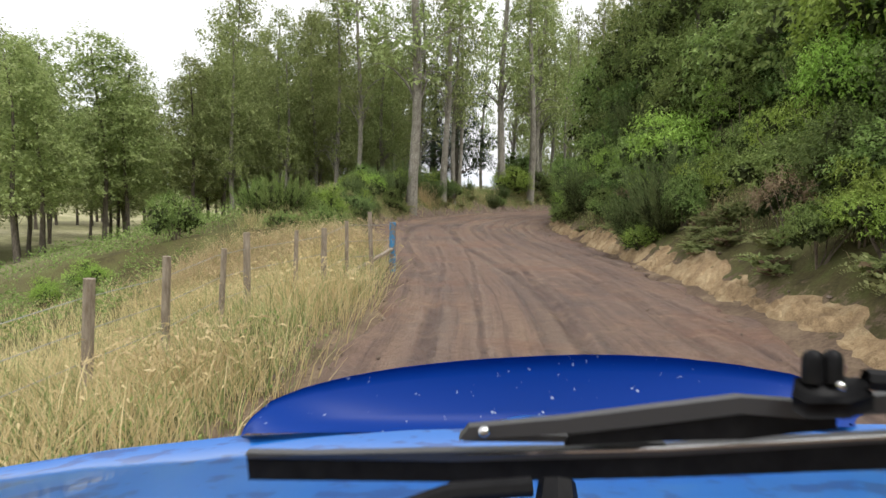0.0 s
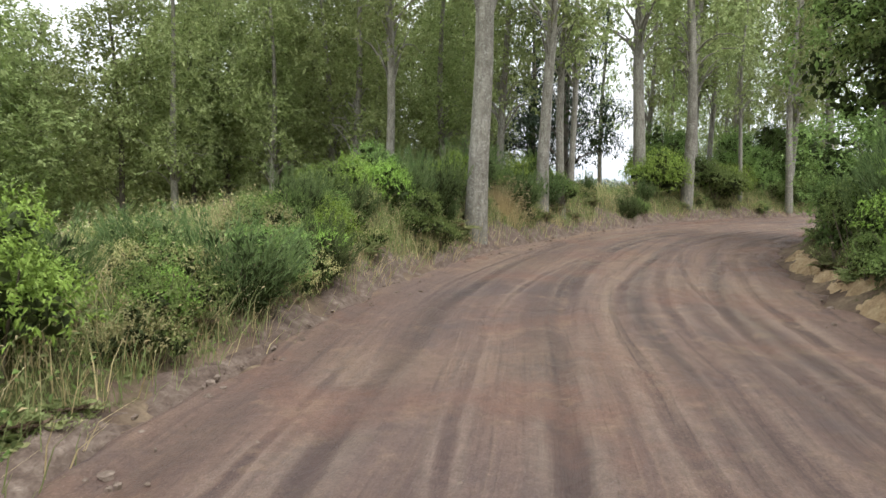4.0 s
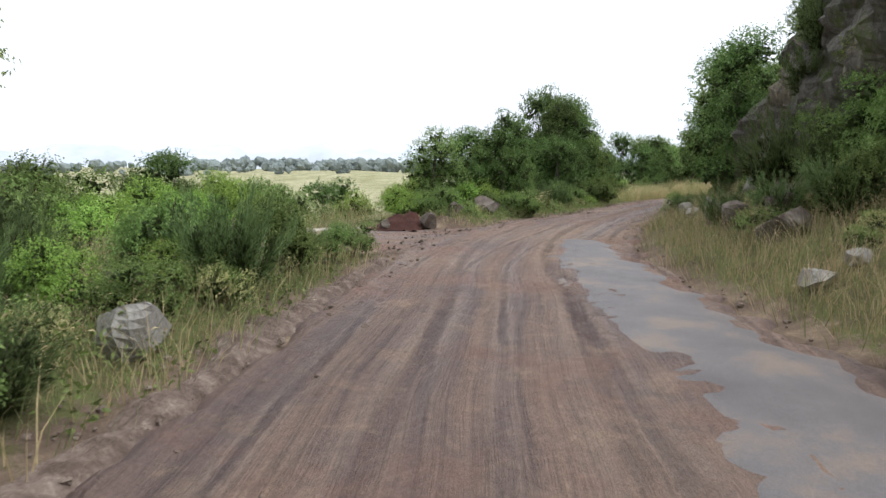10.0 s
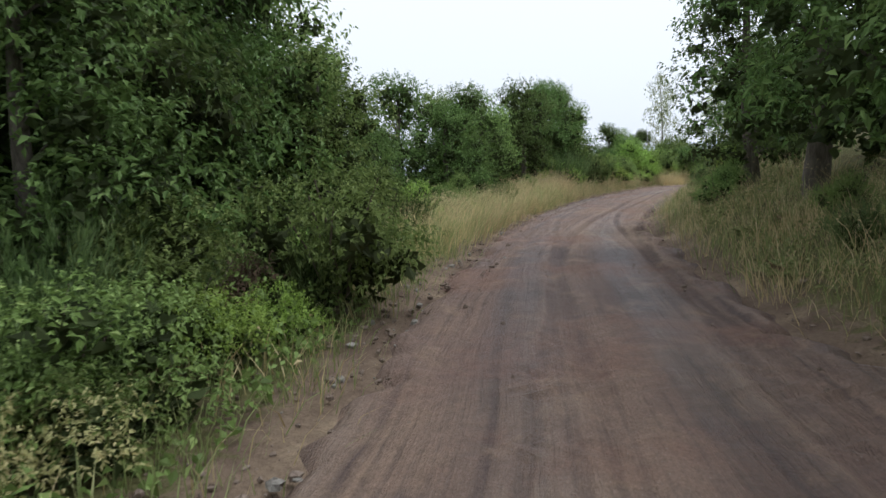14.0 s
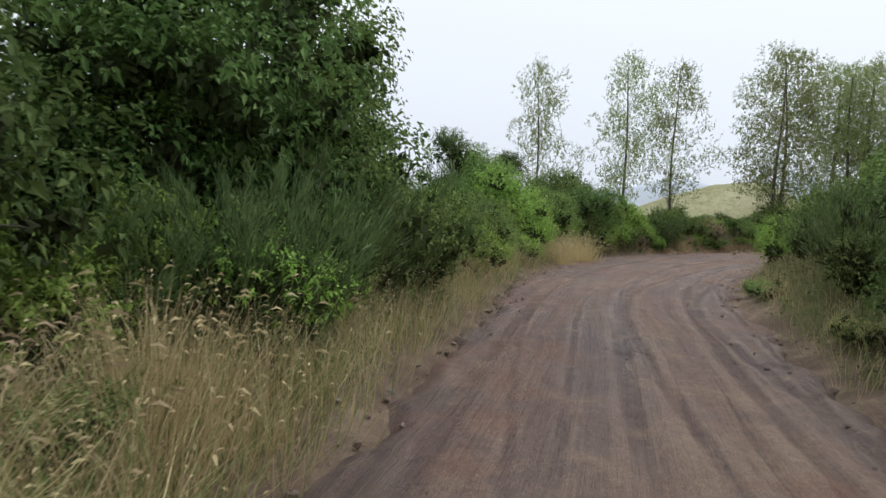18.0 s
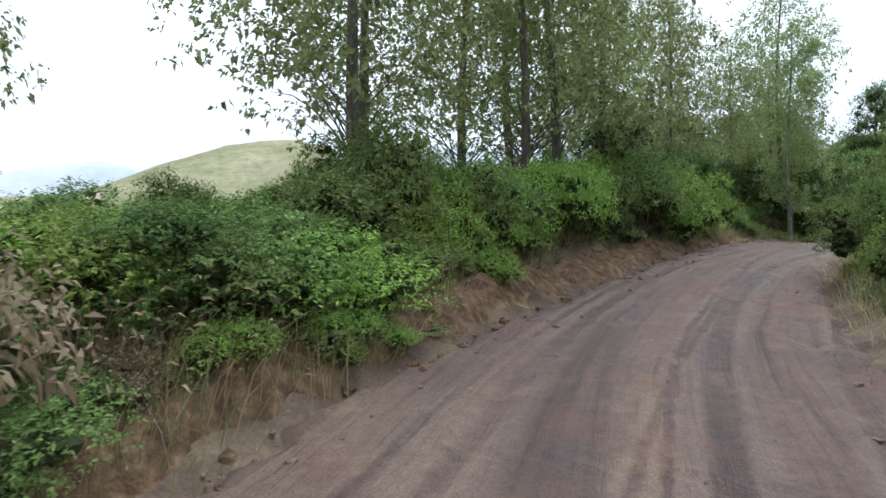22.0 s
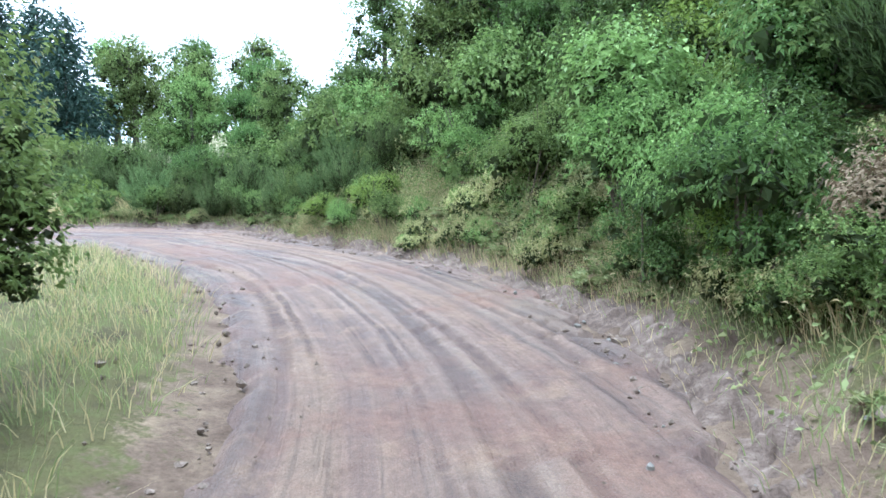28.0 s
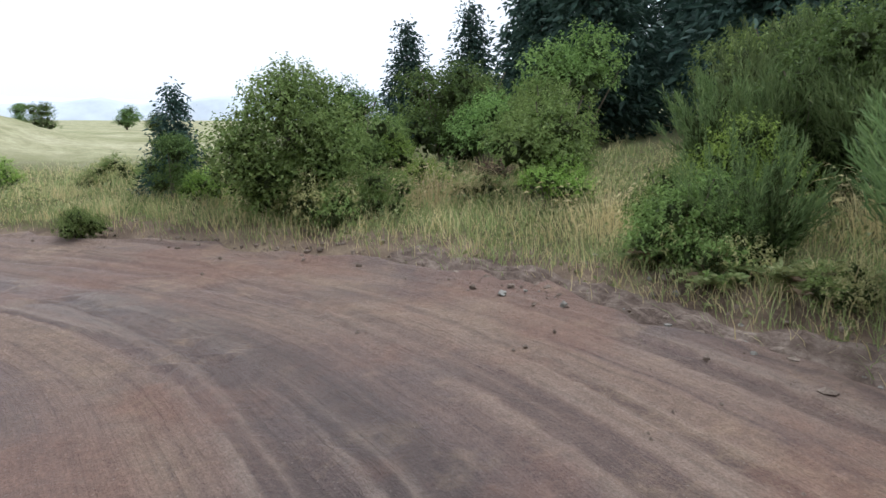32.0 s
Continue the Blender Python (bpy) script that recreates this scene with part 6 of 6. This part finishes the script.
sa = np.linspace(0, 1, 30)[:, None]
mid_ = np.array([[30.2, 68.0]]) * (1 - sa) + np.array([[18.0, 70.3]]) * sa + np.stack([0 * sa[:, 0], 0.12 * np.sin(sa[:, 0] * 17)], 1)
wd = np.interp(sa[:, 0], [0, 0.15, 0.5, 1], [0.05, 0.35, 0.75, 0.9])[:, None]
f3 = np.linspace(-1, 1, 7)
sp3 = mid_[:, None] + np.array([0.19, 0.98]) * (f3[None, :, None] * wd[:, None] * (1 + 0.15 * rng.normal(size=(30, 7, 1))))
z3 = 0.055 - 0.05 * np.abs(f3[None]) ** 3 + 0.01 * wavy(sp3[..., 0], sp3[..., 1], 4.0)
i, j = np.meshgrid(np.arange(29), np.arange(6), indexing="ij")
k = i * 7 + j
me = np_mesh("sand", np.concatenate([sp3, z3[..., None]], -1).reshape(-1, 3), np.stack([k, k + 1, k + 8, k + 7], -1).reshape(-1, 4), mats=(M["sand"],), smooth=True)
tagged(new("road_sand_edge", me), "pale sand washed along the side track's edge", "sand", kind="structure")

# scattered pebbles on the driven surface
vs, qs, ts, k = [], [], [], 0
pst = rng.uniform(-0.5, 33.5, 3000)
pc = along(pst, left_edge(pst) + (right_edge(pst) - left_edge(pst)) * rng.uniform(0.02, 0.98, 3000))
for (x, y), z0 in zip(pc, road_fall(pst)):
    s = 0.005 + 0.017 * rng.uniform(0, 1) ** 3
    v, q, t = blob((x, y, z0 + 0.03 + s * 0.3), s * rng.uniform(0.7, 1.2, 3), rng, 0.15, 3, 5)
    vs.append(v), qs.append(q + k), ts.append(t + k)
    k += len(v)
tagged(new("pebbles", np_mesh("pebbles", np.concatenate(vs), np.concatenate(qs), np.concatenate(ts), (M["gravel"],))), "small loose pebbles on the gravel road", "pebbles", kind="stuff")

# ---------- cliff ----------
def cliff():
    """A craggy rock face above the verge: ledges, cracks and overhangs."""
    s, f = np.linspace(10.1, 13.5, 90), np.linspace(0, 1, 48)
    S, Fh = np.meshgrid(s, f, indexing="ij")
    top = np.interp(S, [10.1, 10.7, 11.3, 12.2, 13.0, 13.5], [1.0, 3.0, 5.5, 8.0, 7.5, 6.0])
    a = np.interp(S, LST, ARC)
    zz = Fh * top
    crag = 0.5 * wavy(a * 0.55, zz * 0.6, 1.0, 0.3) + 0.28 * wavy(a, zz, 1.9, 1.9) + 0.13 * wavy(a, zz, 4.7, 2.9) + 0.22 * np.round(1.6 * wavy(a * 0.8, zz, 1.1, 4.0)) * 0.6
    d = np.interp(S, [10.1, 11, 12, 12.8, 13.5], [8.4, 7.6, 6.6, 5.4, 5.6]) + 1.3 * Fh**1.4 + crag * np.clip(Fh * 5, 0.3, 1)
    p = along(S, d)
    back = Fh > 0.985
    v = np.stack([p[..., 0], p[..., 1], zz - 0.4], -1).reshape(-1, 3)
    i, j = np.meshgrid(np.arange(89), np.arange(47), indexing="ij")
    k = i * 48 + j
    q = np.stack([k, k + 48, k + 49, k + 1], -1).reshape(-1, 4)
    # closing top that runs back into the hill
    lip = np.arange(90) * 48 + 47
    pb = along(s, np.full(90, 14.0))
    hb = height(pb)
    v = np.concatenate([v, np.stack([pb[:, 0], pb[:, 1], hb - 0.3], 1)])
    kb = len(v) - 90
    cap = np.array([[lip[m], lip[m + 1], kb + m + 1, kb + m] for m in range(89)])
    me = np_mesh("cliff", v, np.concatenate([q, cap]), mats=(M["crag"],))
    tagged(new("cliff", me), "craggy grey and ochre rock face above the road", "cliff", kind="structure")


def crag_mat():
    m, n, l, b = mat_base("crag_rock", 0.9, 0.25)
    c = n.new("ShaderNodeTexCoord")
    mp = n.new("ShaderNodeMapping")
    mp.inputs["Scale"].default_value = (1, 1, 0.45)
    l.new(c.outputs["Object"], mp.inputs[0])
    big, small = noise_node(n, l, 0.7, 5, 0.7, vec=mp.outputs[0]), noise_node(n, l, 7, 6, 0.75, vec=mp.outputs[0])
    col = ramp(n, l, big, ((0.3, (0.10, 0.09, 0.08)), (0.5, (0.20, 0.18, 0.155)), (0.62, (0.29, 0.24, 0.17)), (0.75, (0.36, 0.33, 0.29))))
    col = mixc(n, l, ramp(n, l, small, ((0.35, (0.8, 0.8, 0.8)), (0.6, (0, 0, 0)))), col, (0.055, 0.05, 0.042))
    moss = noise_node(n, l, 1.7, 4, 0.7)
    col = mixc(n, l, ramp(n, l, moss, ((0.52, (0, 0, 0)), (0.64, (0.8, 0.8, 0.8)))), col, (0.10, 0.13, 0.04))
    l.new(col, b.inputs["Base Color"])
    bump(n, l, b, small, 1.0, 0.12)
    return m


M["crag"] = crag_mat()
cliff()
# shrubs and ferns rooted on the cliff's ledges
for _ in range(46):
    cs, cf = rng.uniform(10.5, 13.4), rng.uniform(0.25, 1.0)
    ct = float(np.interp(cs, [10.1, 10.7, 11.3, 12.2, 13.0, 13.5], [1.0, 3.0, 5.5, 8.0, 7.5, 6.0]))
    cd = float(np.interp(cs, [10.1, 11, 12, 12.8, 13.5], [8.4, 7.6, 6.6, 5.4, 5.6])) + 1.3 * cf**1.4 + 0.25
    cx, cy = along(cs, cd)
    put_at(str(rng.choice(["shrub", "bright", "fern", "broom", "shrub"])), (float(cx), float(cy), cf * ct - 0.65), rng.uniform(0.55, 1.0))
for ob in DEPOT:
    for o in (*ob.children, ob):
        bpy.data.objects.remove(o)

# ---------- fence of weathered posts, blue-topped strainer at its end ----------
def cyl(r0, r1, z0, z1, sides=10, lean=(0, 0), r=rng, wob=0.03):
    v, q = tube(np.stack([np.linspace(0, lean[0], 4), np.linspace(0, lean[1], 4), np.linspace(z0, z1, 4)], 1), np.linspace(r0, r1, 4), sides, r, wob)
    t = np.array([[3 * sides, 3 * sides + 1 + k, 3 * sides + 2 + k] for k in range(sides - 2)])
    return v, q, t


m, n, l, b = mat_base("flaking_blue_paint", 0.75, 0.3)
f = noise_node(n, l, 9, 5, 0.7)
l.new(ramp(n, l, f, ((0.46, (0.20, 0.17, 0.14)), (0.54, (0.06, 0.22, 0.42)))), b.inputs["Base Color"])
M["blue_post"] = m
m, n, l, b = mat_base("fence_wire", 0.5, 0.5)
b.inputs["Base Color"].default_value, b.inputs["Metallic"].default_value = (0.35, 0.35, 0.34, 1), 0.8
M["wire"] = m
fence = new("fence")
tagged(fence, "old post-and-wire fence with leaning weathered posts", "fence")
FPOS = []
for k, (st, d, hgt, rad) in enumerate(((0.7, -3.9, 1.2, 0.05), (1.0, -3.85, 1.2, 0.045), (1.22, -3.5, 1.25, 0.055), (1.55, -3.5, 1.2, 0.05), (1.8, -3.3, 1.1, 0.04), (2.0, -3.2, 1.15, 0.05), (2.25, -2.8, 1.1, 0.035), (2.45, -2.5, 1.15, 0.05), (2.62, -2.2, 1.1, 0.035), (2.78, -1.8, 1.15, 0.04))):
    x, y = along(st, d)
    v, q, t = cyl(rad, rad * 0.9, -0.5, hgt * rng.uniform(0.85, 1.0), 8, rng.normal(size=2) * 0.04)
    o = part("post", np_mesh("post", v, q, t, (M["post"],), smooth=False), fence)
    o.location = (x, y, ground_z(x, y))
    FPOS.append((x, y, ground_z(x, y)))
x, y = along(2.97, -1.48)
FPOS.append((x, y, ground_z(x, y)))
v, q, t = cyl(0.065, 0.06, -0.5, 0.95, 14)
o = part("strainer_post", np_mesh("strainer_post", v, q, t, (M["blue_post"],)), fence, "thick end post with flaking blue paint")
o.location = FPOS[-1]
u = np.array(FPOS[-1]) - np.array(FPOS[-3])
v, q = tube([np.array(FPOS[-1]) + [0, 0, 0.45], np.array(FPOS[-3]) + [0, 0, 0.05]], [0.04, 0.035], 7)
part("brace", np_mesh("brace", v, q, mats=(M["post"],)), fence)
for h in (0.35, 0.62, 0.9):
    v, q = tube([np.array(p) + [0.0, 0, h] for p in FPOS], [0.004] * len(FPOS), 4)
    part("wire", np_mesh("wire", v, q, mats=(M["wire"],)), fence)

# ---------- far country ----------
# far material: haze is painted in as a pale colour with a faint glow
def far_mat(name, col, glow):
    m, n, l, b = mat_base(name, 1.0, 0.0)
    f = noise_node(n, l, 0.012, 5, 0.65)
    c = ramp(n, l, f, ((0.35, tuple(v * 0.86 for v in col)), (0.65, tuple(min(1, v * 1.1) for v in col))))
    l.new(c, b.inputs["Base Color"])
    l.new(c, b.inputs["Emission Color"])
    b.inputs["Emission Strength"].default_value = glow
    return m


def ridge(name, label, dist, a0, a1, base, tops, mat, bumps=0.12, steps=160, thick=60):
    """A long far hill, its haze put into the material's colour: a rounded ridge standing on the plain."""
    a = np.radians(np.linspace(a0, a1, steps))
    h = np.interp(np.linspace(0, 1, steps), np.linspace(0, 1, len(tops)), tops)
    h = h * (1 + bumps * wavy(a * 40, 0 * a, 1.0, 0.4) * 0.5 + bumps * 0.5 * rng.normal(size=steps) * 0.4)
    cx, cy = 60.0, 30.0
    f = np.linspace(0, 1, 7)
    A, Fr = np.meshgrid(a, f, indexing="ij")
    R = dist + thick * Fr
    Z = base + (h[:, None]) * np.sin(np.pi * 0.5 * np.minimum(Fr * 2, 1)) * np.where(Fr > 0.5, 1 - (Fr - 0.5) * 1.2, 1)
    v = np.stack([cx + R * np.cos(A), cy + R * np.sin(A), Z], -1).reshape(-1, 3)
    i, j = np.meshgrid(np.arange(steps - 1), np.arange(6), indexing="ij")
    k = i * 7 + j
    q = np.stack([k, k + 7, k + 8, k + 1], -1).reshape(-1, 4)
    tagged(new(name, np_mesh(name, v, q, mats=(mat,), smooth=True)), label, "hill", kind="structure")


# haze tones for far hills and trees: paleness and emission stand in for air
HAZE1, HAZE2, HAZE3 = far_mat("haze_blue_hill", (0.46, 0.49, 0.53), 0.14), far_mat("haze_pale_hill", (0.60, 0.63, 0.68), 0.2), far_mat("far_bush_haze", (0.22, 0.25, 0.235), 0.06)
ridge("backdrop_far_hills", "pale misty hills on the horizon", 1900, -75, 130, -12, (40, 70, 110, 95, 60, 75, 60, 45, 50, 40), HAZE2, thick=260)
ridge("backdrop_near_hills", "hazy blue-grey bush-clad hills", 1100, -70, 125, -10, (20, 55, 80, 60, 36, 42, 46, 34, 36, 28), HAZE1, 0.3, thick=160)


def far_trees(label, spots, mat):
    vs, qs, ts, k = [], [], [], 0
    for x, y, w, h in spots:
        for _ in range(14):
            e = w * rng.uniform(0.12, 0.26)
            v, q, t = blob((x + rng.normal() * w * 0.35, y + rng.normal() * w * 0.35, ground_z(x, y) + h * rng.uniform(0.1, 0.85)), (e, e, e * 0.9), rng, 0.2, 5, 7)
            vs.append(v), qs.append(q + k), ts.append(t + k)
            k += len(v)
    tagged(new("far_trees", np_mesh("far_trees", np.concatenate(vs), np.concatenate(qs), np.concatenate(ts), (mat,))), label, "trees", kind="stuff")


spots = []
for _ in range(60):
    a, rr = rng.uniform(0.45, 1.9), rng.uniform(260, 620)
    spots.append((60 + rr * np.cos(a), 50 + rr * np.sin(a), rng.uniform(6, 11), rng.uniform(4, 8)))
for _ in range(40):
    t = rng.uniform(0, 1)
    spots.append((60 + 520 * np.cos(0.6 + 0.6 * t), 50 + 520 * np.sin(0.6 + 0.6 * t), 16, 8))
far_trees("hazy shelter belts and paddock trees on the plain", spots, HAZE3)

# ---------- front of the blue vehicle, standing where the drive begins ----------
m, n, l, b = mat_base("dusty_blue_paint", 0.28, 0.6)
f = noise_node(n, l, 11, 3, 0.6)
l.new(mixc(n, l, ramp(n, l, f, ((0.54, (0, 0, 0)), (0.60, (0.75, 0.75, 0.75)))), (0.015, 0.135, 0.47), (0.010, 0.055, 0.23)), b.inputs["Base Color"])
b.inputs["Coat Weight"].default_value = 0.6
M["paint"] = m
m, n, l, b = mat_base("dark_blue_acrylic", 0.35, 0.12)
f = noise_node(n, l, 60, 2, 0.5)
l.new(mixc(n, l, ramp(n, l, f, ((0.70, (0, 0, 0)), (0.76, (0.8, 0.8, 0.8)))), (0.001, 0.032, 0.23), (0.35, 0.42, 0.55)), b.inputs["Base Color"])
M["shield"] = m
m, n, l, b = mat_base("black_rubber_plastic", 0.5, 0.15)
f = noise_node(n, l, 40, 4, 0.6)
l.new(ramp(n, l, f, ((0.3, (0.004, 0.004, 0.005)), (0.7, (0.012, 0.012, 0.013)))), b.inputs["Base Color"])
M["black"] = m
m, n, l, b = mat_base("grey_wiper_metal", 0.4, 0.5)
b.inputs["Base Color"].default_value, b.inputs["Metallic"].default_value = (0.045, 0.045, 0.048, 1), 0.0
M["arm"] = m
m, n, l, b = mat_base("bright_screw", 0.25, 0.5)
b.inputs["Base Color"].default_value, b.inputs["Metallic"].default_value = (0.6, 0.6, 0.6, 1), 1.0
M["steel"] = m

car = new("off_road_vehicle")
car.location, car.rotation_euler = (0.0, 0.0, 0.0), (0, 0, radians(-0.0))
tagged(car, "front of a blue off-road vehicle standing on the gravel road", "vehicle")
EYE_Z, DIP, LEAN, FOC = 1.634, radians(5.2), radians(1.03), 1200.0


def spot(px, py, far):
    """A place on the vehicle from its bearing and its distance ahead of the driver's eye."""
    u, w = (px - 784) / FOC, (441 - py) / FOC
    u, w = u * math.cos(LEAN) - w * math.sin(LEAN), w * math.cos(LEAN) + u * math.sin(LEAN)
    y, z = math.cos(DIP) + w * math.sin(DIP), -math.sin(DIP) + w * math.cos(DIP)
    k = far / y
    return np.array([u * k, far, EYE_Z + z * k])


def sheet(rows, name, mat, parent, thick=0.012, label="", back=(0, -0.2, -1.0)):
    """A curved panel through rows of points, with thickness."""
    g = np.array(rows, float)
    a, c = g.shape[:2]
    nrm = np.array(back) * thick
    v = np.concatenate([g.reshape(-1, 3), g.reshape(-1, 3) + nrm])
    i, j = np.meshgrid(np.arange(a - 1), np.arange(c - 1), indexing="ij")
    k = (i * c + j).ravel()
    top = np.stack([k, k + 1, k + c + 1, k + c], 1)
    o = a * c
    rim = [*range(c - 1), *(c - 1 + c * r for r in range(a - 1)), *(a * c - 1 - r for r in range(c - 1)), *(c * (a - 1 - r) for r in range(a - 1))]
    side = np.array([[rim[m], rim[(m + 1) % len(rim)], rim[(m + 1) % len(rim)] + o, rim[m] + o] for m in range(len(rim))])
    return part(name, np_mesh(name, v, np.concatenate([top, top[:, ::-1] + o, side]), mats=(mat,), smooth=True), parent, label)


# bonnet, front edge to rear edge
fx = [-420, -200, 0, 200, 430, 620, 800, 1000, 1200, 1400, 1600, 1850, 2150]
fy = [905, 862, 828, 796, 771, 764, 760, 756, 752, 750, 752, 762, 790]
bon = []
for u in np.linspace(0, 1, 10):
    far = 1 / ((1 - u) / 1.42 + u / 0.50)
    wide = 1 + 0.9 * u
    bon.append([spot(784 + (px - 784) * wide, py + (1180 - py) * u, far) for px, py in zip(fx, fy)])
sheet(bon, "bonnet", M["paint"], car, label="dusty mid-blue bonnet with water spots")
ax = np.concatenate([np.linspace(425, 480, 8), np.linspace(500, 1440, 24), np.linspace(1460, 1530, 6)])
arcp = list(zip(ax, np.interp(ax, [425, 432, 445, 480, 520, 560, 630, 700, 775, 850, 940, 1030, 1110, 1190, 1300, 1400, 1480, 1530], [774, 755, 738, 710, 692, 680, 664, 652, 643, 636, 631, 628, 629, 633, 645, 662, 692, 735])))
top = [spot(px, py, 1.50 - 0.10 * ((px - 960) / 540) ** 2) for px, py in arcp]
bot = [spot(px * 0.97 + 28, 768 - 12 * (px - 425) / 1100, 1.44 - 0.12 * ((px - 960) / 540) ** 2) for px, py in arcp]
mids = [[f * t + (1 - f) * b2 + np.array([0, 0.012 * math.sin(math.pi * f), 0.0]) for t, b2 in zip(top, bot)] for f in (0.25, 0.5, 0.75)]
sheet([bot, *mids, top], "bonnet_shield", M["shield"], car, 0.006, "dark-blue curved bonnet guard speckled with dust", (0, 1.0, -0.2))
v, q, t = blob(spot(955, 752, 1.36), (0.085, 0.05, 0.012), rng, 0.0, 8, 16)
part("badge_bulge", np_mesh("badge_bulge", v, q, t, (M["paint"],), smooth=True), car)
# wings, grille and lower body
for sx in (-1, 1):
    rows_ = [[(0.05 + sx * x, y, z - 0.06 * (y > 1.3)) for y in np.linspace(0.35, 1.45, 10)] for x, z in ((0.90, 0.93), (0.96, 0.88), (0.98, 0.78), (0.95, 0.62))]
    sheet(rows_, "wing", M["paint"], car)
    v, q = tube([(0.05 + sx * 0.72, 1.05, 0.40), (0.05 + sx * 0.98, 1.05, 0.40)], [0.40, 0.40], 28, wob=0.0)
    wheel = part("wheel", np_mesh("wheel", v, q, mats=(M["black"],)), car)
    v, q, t = blob((0.05 + sx * 0.97, 1.05, 0.40), (0.03, 0.2, 0.2), rng, 0.0, 8, 18)
    part("rim", np_mesh("rim", v, q, t, (M["arm"],)), wheel)
sheet([[(x, 1.36 + 0.02 * k, z) for x in np.linspace(-0.5, 0.9, 12)] for k, z in enumerate((0.84, 0.77, 0.68))], "grille", M["black"], car)
sheet([[(x, 1.68 + 0.05 * math.sin(k), z) for x in np.linspace(-0.95, 1.05, 12)] for k, z in enumerate((0.72, 0.62, 0.48))], "bumper", M["black"], car)
# wiper nearest the eye: blade, spine, arm, pivot
wiper = part("wiper", None, car)


def bar(name, pts, radii, mat, flat=1.0, parent=None, label=""):
    v, q = tube(pts, radii, 8, wob=0.0)
    return part(name, np_mesh(name, v, q, mats=(mat,)), parent or wiper, label)


def ribbon(name, lower, upper, far, mat, depth=0.012, label=""):
    lo = [spot(px, py, f) for (px, py), f in zip(lower, far)]
    up = [spot(px, py, f) for (px, py), f in zip(upper, far)]
    g = np.array(lo + up)
    c = len(lo)
    back = g + [0, depth, 0]
    v = np.concatenate([g, back])
    f1 = [[k, k + 1, c + k + 1, c + k] for k in range(c - 1)]
    o = 2 * c
    f2 = [[a + o for a in r][::-1] for r in f1]
    e = [[k + 1, k, k + o, k + 1 + o] for k in range(c - 1)] + [[c + k, c + k + 1, c + k + 1 + o, c + k + o] for k in range(c - 1)] + [[0, c, c + o, o], [c - 1, c - 1 + o, 2 * c - 1 + o, 2 * c - 1]]
    return part(name, np_mesh(name, v, np.array(f1 + f2 + e), mats=(mat,)), wiper, label)


FX = [0.62, 0.61, 0.60, 0.58]
ribbon("wiper_blade", [(440, 850), (800, 854), (1180, 846), (1700, 826)], [(436, 812), (800, 816), (1180, 806), (1700, 772)], FX, M["black"], label="black rubber wiper blade")
ribbon("wiper_spine", [(436, 812), (800, 818), (1180, 808), (1700, 776)], [(434, 803), (560, 805), (1180, 792), (1700, 762)], [f - 0.004 for f in FX], M["arm"])
ribbon("wiper_yoke", [(820, 782), (1000, 784), (1180, 796)], [(814, 770), (1000, 772), (1178, 786)], [0.60, 0.60, 0.60], M["arm"])
ribbon("wiper_arm", [(812, 780), (1000, 768), (1160, 752), (1310, 733), (1420, 742), (1700, 725)], [(830, 757), (1000, 742), (1160, 722), (1310, 704), (1420, 712), (1700, 690)], [0.59, 0.59, 0.585, 0.58, 0.575, 0.57], M["arm"], label="dark grey cranked wiper arm")
ribbon("wiper_arm_side", [(1000, 790), (1160, 782), (1320, 778), (1480, 760)], [(1010, 770), (1160, 753), (1310, 734), (1480, 738)], [0.595, 0.59, 0.585, 0.58], M["black"])
ribbon("blade_strip", [(590, 806), (900, 806), (1180, 799), (1700, 770)], [(590, 802), (900, 802), (1180, 794), (1700, 765)], [f - 0.010 for f in FX], M["steel"], 0.004, "bright metal strip along the wiper blade")
v, q, t = blob(spot(856, 765, 0.585), (0.006, 0.004, 0.005), rng, 0.0, 8, 14)
part("rivet", np_mesh("rivet", v, q, t, (M["steel"],)), wiper, "bright rivet")
nozzle = part("washer_nozzle", None, car)
for px in (1437, 1472):
    v, q = tube([spot(px, 676, 0.56), spot(px, 650, 0.56), spot(px, 634, 0.561), spot(px, 626, 0.561), spot(px, 621, 0.562), spot(px, 619, 0.562)], [0.0088, 0.0086, 0.0084, 0.007, 0.004, 0.0006], 16, wob=0.0)
    part("nozzle_head", np_mesh("nozzle_head", v, q, mats=(M["black"],), smooth=True), nozzle)
sheet([[spot(px, 668, 0.565) for px in (1405, 1455, 1530)], [spot(px, 700, 0.55) for px in (1400, 1460, 1545)], [spot(px, 715, 0.545) for px in (1425, 1465, 1500)]], "nozzle_base", M["black"], nozzle)
v, q, t = blob(spot(1488, 684, 0.54), (0.004, 0.003, 0.004), rng, 0.0, 8, 12)
part("screw", np_mesh("screw", v, q, t, (M["steel"],)), nozzle, "bright cross-head screw")
bar("hose", [spot(1530, 672, 0.555), spot(1640, 680, 0.55), spot(1800, 690, 0.55)], [0.009, 0.009, 0.009], M["black"], parent=nozzle)
bar("wiper_pivot", [spot(985, 905, 0.56), spot(985, 852, 0.575)], [0.02, 0.016], M["black"], parent=car)
bar("cowl_tube", [spot(700, 905, 0.55), spot(800, 872, 0.56), spot(940, 862, 0.565)], [0.008, 0.009, 0.009], M["black"], parent=car)
